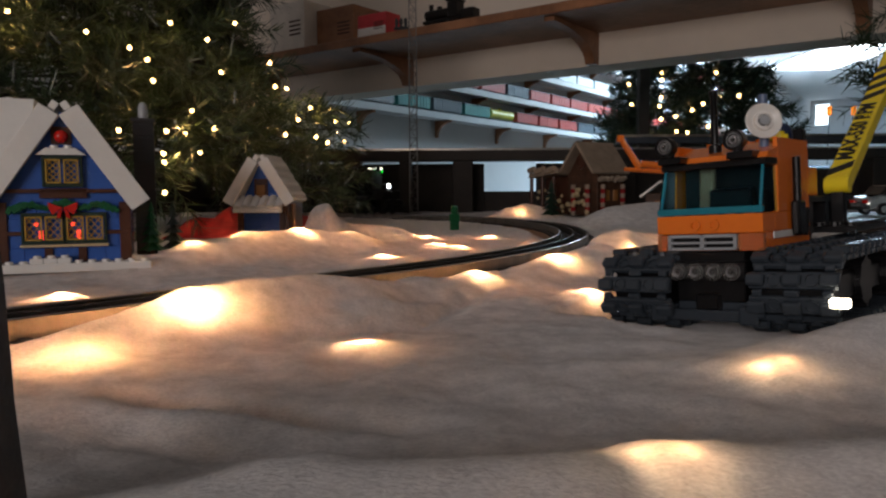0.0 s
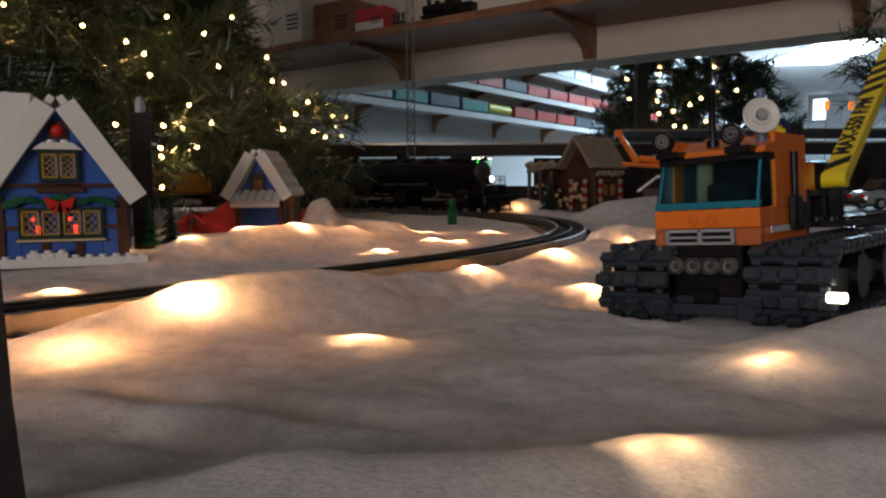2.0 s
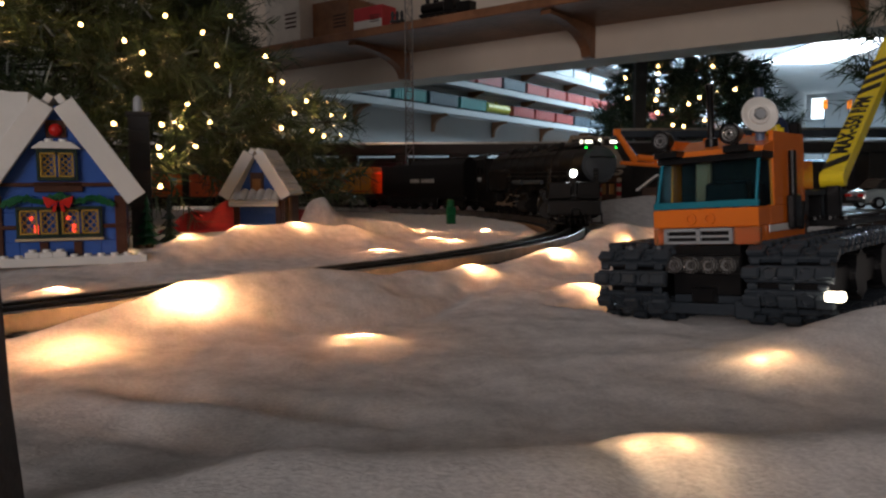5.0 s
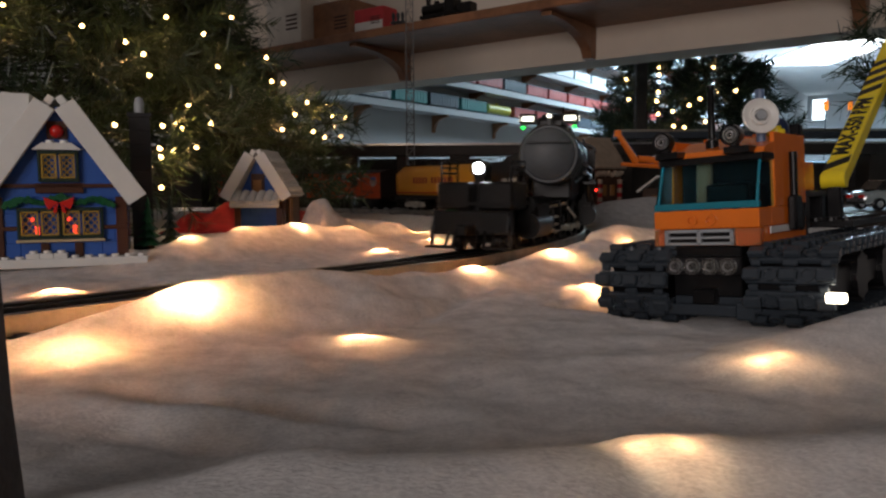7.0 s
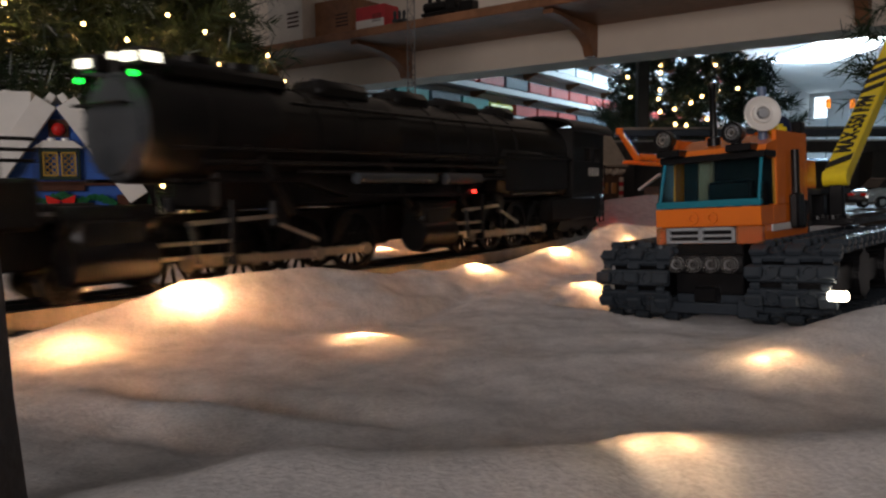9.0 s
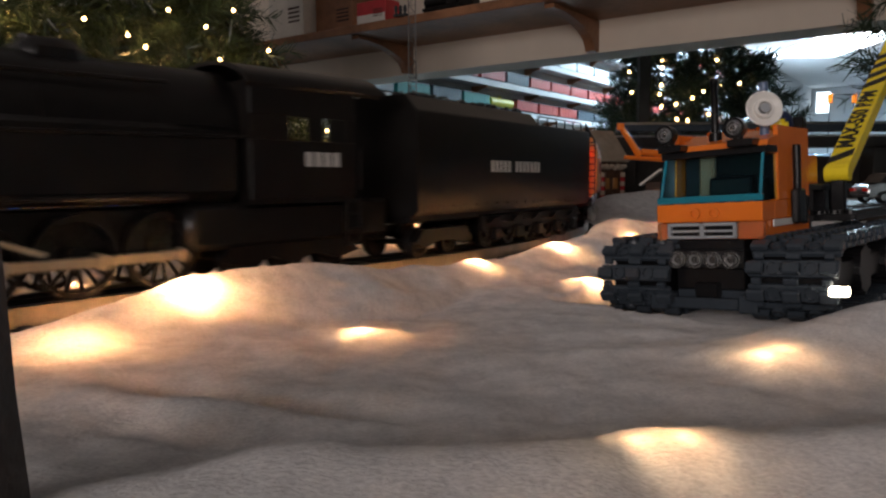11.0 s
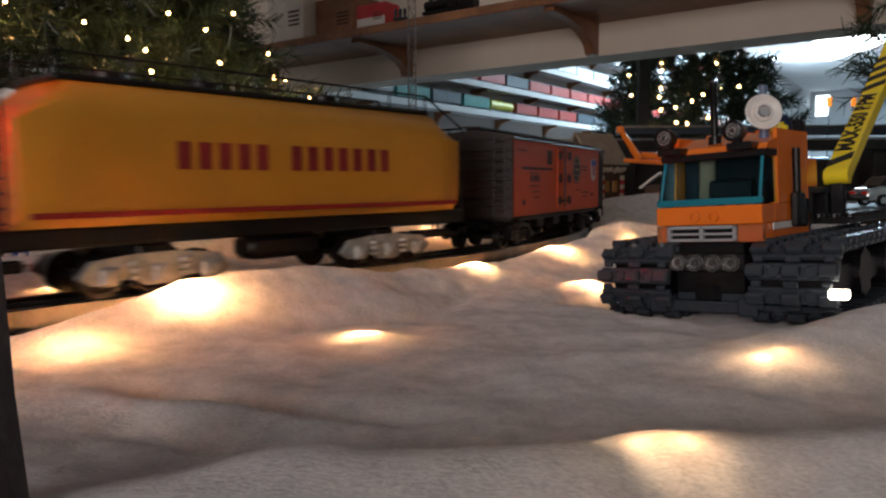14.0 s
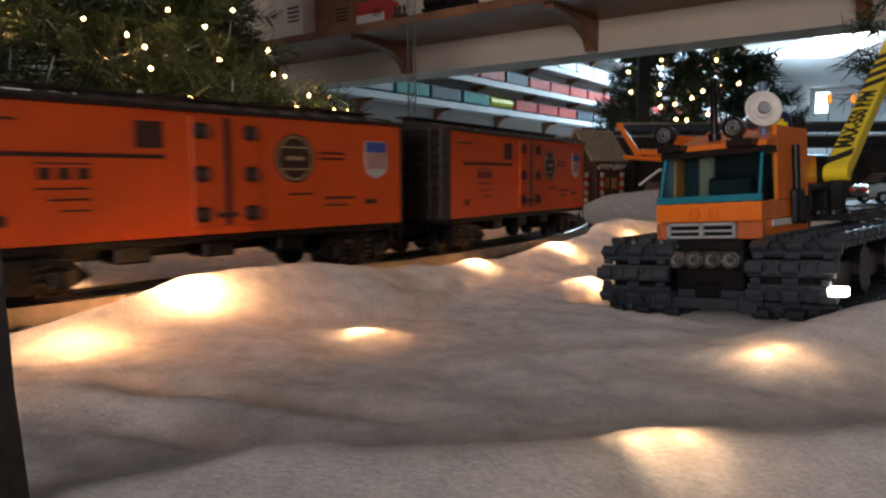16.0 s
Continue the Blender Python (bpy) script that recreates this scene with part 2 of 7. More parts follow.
def block_marks(counts, width, height, material, parent, m):
    """Plain block shapes, one for each character of a name, in groups."""
    pitch = width / (sum(counts) + len(counts) - 1)
    x = -width / 2
    for n in counts:
        for k in range(n):
            bm = bmesh.new()
            box(bm, x + pitch * 0.18, x + pitch * 0.80, -height / 2, height / 2, -0.0001, 0.0001)
            part("name_mark", bm, material, parent, at=m)
            x += pitch
        x += pitch


# ---- the loop of track ----
# centre and radius of each bend, and the angle where it ends; s = 0 lies at the loop's eastern end
LOOP, RADIUS, BEND_END = Vector((-0.69, 0.99)), 0.85, radians(-40.8)
LOOP_EAST, RADIUS_EAST, EAST_END = Vector((-0.54, 0.99)), 0.70, radians(40)
RADIUS_NORTH, NORTH_END = 1.2, radians(64)
RADIUS_WEST = 0.40
STRAIGHT_END, RADIUS_RETURN = 1.15, 0.60   # out of the straight the line turns back west


def round_bend(centre, r, a):
    return centre + r * Vector((math.cos(a), math.sin(a))), Vector((math.sin(a), -math.cos(a)))


LOOP_NORTH = LOOP_EAST + (RADIUS_EAST - RADIUS_NORTH) * Vector((math.cos(EAST_END), math.sin(EAST_END)))
LOOP_WEST = LOOP_NORTH + (RADIUS_NORTH - RADIUS_WEST) * Vector((math.cos(NORTH_END), math.sin(NORTH_END)))


def on_track(s):
    """Place on the track's centre line, s metres along it, and the way ahead."""
    if s < 0:
        a = -s / RADIUS_EAST
        if a <= EAST_END:
            return round_bend(LOOP_EAST, RADIUS_EAST, a)
        a = EAST_END + (-s - RADIUS_EAST * EAST_END) / RADIUS_NORTH
        if a <= NORTH_END:
            return round_bend(LOOP_NORTH, RADIUS_NORTH, a)
        gone = RADIUS_EAST * EAST_END + RADIUS_NORTH * (NORTH_END - EAST_END)
        return round_bend(LOOP_WEST, RADIUS_WEST, NORTH_END + (-s - gone) / RADIUS_WEST)
    a = -s / RADIUS
    if a >= BEND_END:
        return round_bend(LOOP, RADIUS, a)
    p, d = round_bend(LOOP, RADIUS, BEND_END)
    p = p + d * (min(s, STRAIGHT_END) + RADIUS * BEND_END)
    if s <= STRAIGHT_END:
        return p, d
    return round_bend(p + RADIUS_RETURN * Vector((d.y, -d.x)), RADIUS_RETURN, BEND_END - (s - STRAIGHT_END) / RADIUS_RETURN)


TRACK_FROM, TRACK_TO = -2.35, 2.05
LINE = [on_track(TRACK_FROM + 0.012 * i)[0] for i in range(367)]
LINE_X, LINE_Y = np.array([p.x for p in LINE]), np.array([p.y for p in LINE])


def off_track(x, y):
    """Distance from the track's centre line."""
    return float(np.min(np.hypot(LINE_X - x, LINE_Y - y)))


RAIL_TOP = 0.023

# ---- snow batting ----
# mini lights under the batting: x, y, depth under the sheet, watts
SNOW_LIGHTS = [
    (-0.100, 0.286, 0.009, 0.210), (-0.163, 0.248, 0.016, 0.045), (-0.122, 0.240, 0.015, 0.095), (-0.030, 0.262, 0.0036, 0.065), (0.018, 0.408, 0.005, 0.085), (0.072, 0.47, 0.007, 0.125),
    (0.076, 0.386, 0.0045, 0.070), (0.0915, 0.2080, 0.0030, 0.0050), (0.0990, 0.2120, 0.0032, 0.0060), (0.0345, 0.1248, 0.0028, 0.0024), (0.0415, 0.1258, 0.0030, 0.0034), (-0.205, 0.39, 0.004, 0.150),
    (-0.215, 0.5, 0.004, 0.10), (-0.19, 0.545, 0.004, 0.095), (-0.17, 0.605, 0.005, 0.17), (-0.125, 0.64, 0.005, 0.14), (-0.12, 0.69, 0.004, 0.15),
    (-0.09, 0.7, 0.004, 0.18), (-0.05, 0.59, 0.004, 0.18), (-0.007, 0.7, 0.004, 0.16), (0.012, 0.68, 0.004, 0.16), (-0.035, 0.85, 0.005, 0.18),
    (-0.02, 0.83, 0.005, 0.15), (0.05, 0.82, 0.005, 0.18), (-0.085, 0.82, 0.005, 0.14), (0.15, 0.59, 0.005, 0.045), (0.185, 0.61, 0.006, 0.040), (0.145, 1.40, 0.008, 0.080),
    (0.075, 1.43, 0.006, 0.070),
]

# folds: (x, y, top) along the crest, then the width of the slope
NEAR_FOLDS = [
    ([(-0.20, 0.235, 0.024), (-0.142, 0.270, 0.027), (-0.122, 0.285, 0.0300), (-0.1025, 0.300, 0.0335), (-0.082, 0.320, 0.0342), (-0.061, 0.340, 0.0325),
      (-0.044, 0.350, 0.0300), (-0.024, 0.372, 0.0250), (0.005, 0.405, 0.0215), (0.042, 0.440, 0.0238), (0.075, 0.48, 0.0275), (0.108, 0.505, 0.0325)], 0.026),
    ([(-0.26, 0.50, 0.020), (-0.205, 0.52, 0.026), (-0.175, 0.56, 0.031), (-0.150, 0.62, 0.035), (-0.125, 0.66, 0.034), (-0.09, 0.68, 0.030)], 0.035),
    ([(0.078, 0.208, 0.0150), (0.0895, 0.213, 0.0195), (0.105, 0.222, 0.0222), (0.130, 0.236, 0.0256), (0.155, 0.25, 0.0275), (0.25, 0.26, 0.034)], 0.022),
    ([(0.024, 0.122, 0.0185), (0.036, 0.126, 0.0236), (0.050, 0.128, 0.0248), (0.08, 0.128, 0.0250), (0.15, 0.13, 0.027)], 0.018),
    ([(-0.07, 0.105, 0.0190), (-0.035, 0.115, 0.0240), (-0.022, 0.118, 0.0262), (0.0, 0.118, 0.0248), (0.02, 0.120, 0.0245)], 0.019),
]
FAR_FOLDS = [
    ([(0.125, 0.60, 0.0310), (0.150, 0.62, 0.0345), (0.18, 0.64, 0.030)], 0.022),
    ([(0.215, 0.62, 0.022), (0.26, 0.60, 0.02)], 0.03),
    ([(0.265, 1.13, 0.044), (0.33, 1.18, 0.048), (0.42, 1.15, 0.045)], 0.055),
    ([(0.125, 1.42, 0.036), (0.16, 1.44, 0.044), (0.20, 1.45, 0.036)], 0.030),
    ([(-0.13, 0.74, 0.050), (-0.118, 0.735, 0.050)], 0.014),
    ([(-0.118, 0.735, 0.040), (-0.085, 0.78, 0.033), (-0.05, 0.80, 0.028)], 0.018),
]


# small wrinkles (raised) and grooves (sunk) on top of the folds: crest points, then width
WRINKLES = [
    ([(-0.092, 0.203, -0.0016), (-0.072, 0.194, -0.0050), (-0.040, 0.183, -0.0052), (-0.0045, 0.172, -0.0020)], 0.0062),
    ([(-0.095, 0.188, 0.0012), (-0.060, 0.178, 0.0032), (-0.030, 0.170, 0.0012)], 0.007),
    ([(-0.075, 0.282, -0.0006), (-0.042, 0.297, -0.0038), (-0.015, 0.312, -0.0044), (0.014, 0.372, -0.0034), (0.030, 0.395, -0.0006)], 0.007),
    ([(-0.058, 0.318, 0.0008), (-0.034, 0.322, 0.0038), (-0.012, 0.334, 0.0034), (0.006, 0.362, 0.0008)], 0.0055),
    ([(-0.040, 0.345, -0.0006), (-0.022, 0.346, -0.0020), (-0.004, 0.358, -0.0014)], 0.0045),
    ([(-0.062, 0.300, 0.0006), (-0.040, 0.309, 0.0024), (-0.018, 0.322, 0.0010)], 0.0040),
    ([(-0.080, 0.170, -0.0008), (-0.055, 0.160, -0.0030), (-0.030, 0.156, -0.0008)], 0.0050),
    ([(0.020, 0.36, 0.0006), (0.045, 0.372, 0.0020), (0.070, 0.395, 0.0006)], 0.007),
    ([(0.02, 0.225, 0.0003), (0.05, 0.230, 0.0016), (0.085, 0.245, 0.0005)], 0.009),
]


def fold(points, width, x, y):
    best = (9.0, 0.0)
    for (ax, ay, ah), (bx, by, bh) in zip(points, points[1:]):
        dx, dy = bx - ax, by - ay
        k = min(1.0, max(0.0, ((x - ax) * dx + (y - ay) * dy) / (dx * dx + dy * dy)))
        d = math.hypot(x - ax - k * dx, y - ay - k * dy)
        if d < best[0]:
            best = (d, ah + k * (bh - ah))
    return best[1] * math.exp(-(best[0] / width) ** 2) if best[0] < 4 * width else 0.0


def snow_top(x, y):
    base = 0.0135 + 0.0015 * noise.noise((x * 14, y * 14, 0)) + 0.003 * max(0.0, min(1.0, (y - 0.4) / 0.3))
    rise = 0.0
    for points, width in NEAR_FOLDS + FAR_FOLDS:
        low = 0.0135
        h = fold([(a, b, c - low) for a, b, c in points], width, x, y)
        rise = max(rise, h) + 0.25 * min(rise, h)
    near = noise.noise((x * 45, y * 45, 3)) * 0.0015 + noise.noise((x * 140, y * 140, 5)) * 0.0006
    # long creases in the loosely laid sheet
    crease = 0.0012 * math.sin((y * 0.9 + x * 0.45) * 95 + 2.0 * noise.noise((x * 11, y * 11, 9))) * max(0.0, noise.noise((x * 9, y * 9, 2)) + 0.2)
    z = base + rise + near + crease
    if y < 0.45:
        for points, width in WRINKLES:
            z += fold(points, width, x, y)
    # each lamp lifts the sheet a little
    for lx, ly, _, _ in SNOW_LIGHTS:
        q = (x - lx) ** 2 + ((y - ly) * 1.3) ** 2
        if q < 0.0016:
            z += (0.0005 if ly < 0.23 else 0.0026 if ly < 0.38 else 0.0042) * math.exp(-q / 0.00016)
    # pressed flat under the truck
    u, v = (x - 0.1174) * 0.7431 - (y - 0.326) * 0.6691, (x - 0.1174) * 0.6691 + (y - 0.326) * 0.7431
    inside = max(abs(u) - 0.052, -0.018 - v, v - 0.18)
    if inside < 0.014:
        k = max(0.0, inside) / 0.014
        z = min(z, (0.0076 + 0.061 * u) * (1 - k * k) + k * k * z)
    d = off_track(x, y)
    if d < 0.056:
        k = min(1.0, max(0.0, (d - 0.031) / 0.022))
        k = k * k * (3 - 2 * k)
        z = min(z, 0.0075 + k * max(0.0, z - 0.0075))
    return z


def axis(stops):
    out = []
    for (a, b, step) in stops:
        n = max(1, round((b - a) / step))
        out += [a + (b - a) * i / n for i in range(n)]
    return out + [stops[-1][1]]


def build_snow():
    xs = axis([(-1.5, -0.5, 0.03), (-0.5, -0.24, 0.008), (-0.24, 0.26, 0.003), (0.26, 0.5, 0.008), (0.5, 2.0, 0.04)])
    ys = axis([(-0.3, 0.06, 0.02), (0.06, 0.52, 0.003), (0.52, 0.9, 0.006), (0.9, 1.6, 0.02), (1.6, 1.95, 0.05)])
    verts = [(x, y, snow_top(x, y)) for y in ys for x in xs]
    n = len(xs)
    faces = [(j * n + i, j * n + i + 1, j * n + n + i + 1, j * n + n + i) for j in range(len(ys) - 1) for i in range(n - 1)]
    me = bpy.data.meshes.new("snow")
    me.from_pydata(verts, [], faces)
    me.materials.append(SNOW)
    me.shade_smooth()
    tagged(new("snow", me), "white polyester snow batting laid over the train layout", "snow batting", kind="structure")


build_snow()

def build_snow_lights():
    bm = bmesh.new()
    lathe(bm, [(0.0008, 0), (0.0022, 0.001), (0.0026, 0.004), (0.0016, 0.007), (0.0004, 0.0085)], n=8)
    me = finish("mini_light", bm, BULB_SNOW, True)
    for x, y, depth, watts in SNOW_LIGHTS:
        z = snow_top(x, y) - depth
        ob = tagged(new("mini_light", me), "warm white mini light glowing under the snow batting", "mini light", group="mini lights under the snow")
        ob.location = (x, y, z - 0.0085)
        bulb_lamp("mini_light_glow", watts, WARM_SNOW, (x, y, z + 0.001), 0.002)


WARM_SNOW = (1.0, 0.46, 0.19)
build_snow_lights()

# ---- tabletop, floor, walls ----
bm = bmesh.new()
box(bm, -1.6, 2.1, -0.35, 2.0, -0.04, -0.002, 0.003)
part("tabletop", bm, PLY)
tagged(bpy.data.objects["tabletop"], "plywood deck of the train layout under the snow", "tabletop", kind="structure")
bm = bmesh.new()
box(bm, -9, 12, -4, 16, -0.98, -0.9)
tagged(part("floor", bm, FLOOR), "dark grey floor of the train room", "floor", kind="structure")

# header wall over a wide opening, along H; the far room's long wall, along W
H0, H = Vector((0.0, 2.2)), Vector((-0.804, 0.594))
HN = Vector((-0.594, -0.804))  # towards the camera
W0, W = Vector((-0.4525, 3.4)), Vector((0.576, 0.817))
WN = Vector((0.817, -0.576))


def plan(origin, ax, ay):
    """The pose of a frame with x along ax and y along ay."""
    return Matrix(((ax.x, ay.x, 0, origin.x), (ax.y, ay.y, 0, origin.y), (0, 0, 1, 0), (0, 0, 0, 1)))


HEAD = plan(H0, -H, -HN)   # x to the right, y away from the camera
LONG = plan(W0, W, -WN)    # x along the wall, y into it

bm = bmesh.new()
box(bm, -1.6, 2.6, 0, 0.12, 0.39, 1.66)
tagged(part("wall_header", bm, WALL, at=HEAD), "off-white header wall above a wide opening", "wall", kind="structure")
for name, a, b in (("wall_jamb_west", -3.2, -1.602), ("wall_jamb_east", 2.602, 3.6)):
    bm = bmesh.new()
    box(bm, a, b, 0, 0.12, -0.9, 1.66)
    tagged(part(name, bm, WALL, at=HEAD), "off-white wall beside the wide opening", "wall", kind="structure")
bm = bmesh.new()
box(bm, -3.2, 12.2, 0, 0.15, -0.9, 1.66)
tagged(part("wall_long", bm, WALL_FAR, at=LONG), "pale wall of the far room with train shelves", "wall", kind="structure")
bm = bmesh.new()
box(bm, -0.0, 8, 0, 0.15, -0.9, 1.66)
END = plan(W0 + 12.2 * W, WN, W)
tagged(part("wall_end", bm, WALL_FAR, at=END), "pale end wall of the far room", "wall", kind="structure")
bm = bmesh.new()
box(bm, -9, 12, -4, 16, 1.66, 1.72)
tagged(part("ceiling", bm, CEIL), "white panelled ceiling of the train room", "ceiling", kind="structure")
for name, m, w in (("wall_west", plan(Vector((-3.2, -3.0)), Vector((0, 1)), Vector((-1, 0))), 9), ("wall_south", plan(Vector((-3.2, -3.0)), Vector((1, 0)), Vector((0, -1))), 12)):
    bm = bmesh.new()
    box(bm, 0, w, 0, 0.15, -0.9, 1.66)
    tagged(part(name, bm, WALL, at=m), "plain off-white wall of the train room", "wall", kind="structure")


def ceiling_light(x, y, w, d):
    t = thing("ceiling_light", "bright white fluorescent panel set in the ceiling", "ceiling light", pose(x, y, 1.66), group="ceiling lights")
    bm = bmesh.new()
    for a in ((-w / 2 - 0.03, -w / 2, -d / 2, d / 2), (w / 2, w / 2 + 0.03, -d / 2, d / 2), (-w / 2 - 0.03, w / 2 + 0.03, -d / 2 - 0.03, -d / 2), (-w / 2 - 0.03, w / 2 + 0.03, d / 2, d / 2 + 0.03)):
        box(bm, *a, -0.035, -0.001)
    part("frame", bm, CEIL, t)
    bm = bmesh.new()
    box(bm, -w / 2, w / 2, -d / 2, d / 2, -0.02, -0.004)
    part("diffuser", bm, PANEL, t)


ceiling_light(4.6, 8.9, 0.9, 1.7)
# unseen panels, added to go with the two extra far-room lamps
ceiling_light(2.4, 5.4, 0.9, 1.2)
ceiling_light(3.0, 7.3, 0.9, 1.2)


# ---- track ----
def build_track():
    t = thing("train_track", "black three-rail toy train track curving through the snow", "train track")
    S0, S1 = TRACK_FROM, TRACK_TO
    for name, off, w in (("outer_rail", -0.0159, 0.0028), ("centre_rail", 0.0, 0.0022), ("inner_rail", 0.0159, 0.0028)):
        bm = bmesh.new()
        rings = []
        n = 360
        for i in range(n + 1):
            p, d = on_track(S0 + (S1 - S0) * i / n)
            side = Vector((d.y, -d.x))
            ring = []
            for a, z in ((-0.5, 0.0145), (-0.5, 0.0225), (-0.3, RAIL_TOP), (0.3, RAIL_TOP), (0.5, 0.0225), (0.5, 0.0145)):
                q = p + side * (off + a * w)
                ring.append(bm.verts.new((q.x, q.y, z)))
            rings.append(ring)
        for a, b in zip(rings, rings[1:]):
            for i in range(5):
                bm.faces.new((a[i], a[i + 1], b[i + 1], b[i]))
        part(name, bm, RAIL if name != "centre_rail" else TIE, t, "dull steel rail", smooth=False)
    # roadbed strip under the ties
    bm = bmesh.new()
    rings = []
    for i in range(361):
        p, d = on_track(S0 + (S1 - S0) * i / 360)
        side = Vector((d.y, -d.x))
        rings.append([bm.verts.new((*(p + side * a), z)) for a, z in ((-0.0335, 0.0055), (-0.0265, 0.0128), (0.0265, 0.0128), (0.0335, 0.0055))])
    for a, b in zip(rings, rings[1:]):
        for i in range(3):
            bm.faces.new((a[i], a[i + 1], b[i + 1], b[i]))
    part("roadbed", bm, ROADBED, t, "brown plastic roadbed")
    bm = bmesh.new()
    box(bm, -0.0028, 0.0028, -0.026, 0.026, 0.0095, 0.0152, 0.0006)
    me = finish("tie", bm, TIE)
    s = S0
    while s < S1:
        p, d = on_track(s)
        ob = new("tie", me)
        ob.parent = t
        ob.matrix_basis = plan(p, d, Vector((-d.y, d.x)))
        s += 0.0125


build_track()


# ---- the train: x ahead, y to its left, z up from the rail tops ----
LETTER_SIDE = Matrix(((-1, 0, 0, 0), (0, 0, 1, 0), (0, 1, 0, 0), (0, 0, 0, 1)))  # faces the train's left side
ROLLERS = []   # (wheelset, radius, x, phase, offset of its vehicle)
RODS = []


def wheelset(parent, x, r, offset, spokes=0, gauge=0.0318, material=None, phase=0.0):
    """Two wheels on an axle; turns with the way travelled."""
    bm = bmesh.new()
    turn = Matrix.Rotation(radians(-90), 4, "X")
    rod(bm, (0, -gauge / 2, 0), (0, gauge / 2, 0), 0.0018, n=8)
    for side in (-1, 1):
        m = Matrix.Translation((0, side * gauge / 2, 0)) @ turn
        if spokes:
            n = 28
            for ring_in, ring_out, w in ((r * 0.84, r, 0.0022),):
                vs = [[bm.verts.new(m @ Vector((q * math.cos(2 * math.pi * i / n), q * math.sin(2 * math.pi * i / n), z))) for i in range(n)] for q, z in ((ring_in, -w), (ring_out, -w), (ring_out, w), (ring_in, w))]
                for k in range(4):
                    for i in range(n):
                        bm.faces.new((vs[k][i], vs[k][(i + 1) % n], vs[(k + 1) % 4][(i + 1) % n], vs[(k + 1) % 4][i]))
            rod(bm, (0, side * gauge / 2 - 0.003, 0), (0, side * gauge / 2 + 0.003, 0), r * 0.24, n=12)
            for i in range(spokes):
                a = 2 * math.pi * i / spokes
                rod(bm, (r * 0.2 * math.cos(a), side * gauge / 2, r * 0.2 * math.sin(a)), (r * 0.88 * math.cos(a), side * gauge / 2, r * 0.88 * math.sin(a)), r * 0.055, n=5, caps=False)
            # counterweight
            box(bm, -r * 0.45, r * 0.45, side * gauge / 2 - 0.0016, side * gauge / 2 + 0.0016, -r * 0.82, -r * 0.5)
        else:
            lathe(bm, [(r * 0.3, -0.0026), (r * 1.0, -0.0026), (r * 1.0, -0.0005), (r * 0.97, 0.0026), (r * 0.72, 0.0026), (r * 0.62, 0.0012), (r * 0.34, 0.0012), (r * 0.28, 0.0035), (0.0005, 0.0035)], m if side > 0 else m @ Matrix.Rotation(math.pi, 4, "X"), n=20)
    ob = part("wheelset", bm, material or LOCO, parent, smooth=True, at=pose(x, 0, r))
    ROLLERS.append((ob, r, x, phase, offset))
    return ob


def rails_along(bm, x0, x1, y, z, r=0.0006, posts=6, drop=0.004):
    rod(bm, (x0, y, z), (x1, y, z), r, n=6)
    for i in range(posts):
        x = x0 + (x1 - x0) * i / (posts - 1)
        rod(bm, (x, y, z), (x, y, z - drop), r, n=5)


DRIVER = 0.0170   # radius of the driving wheels


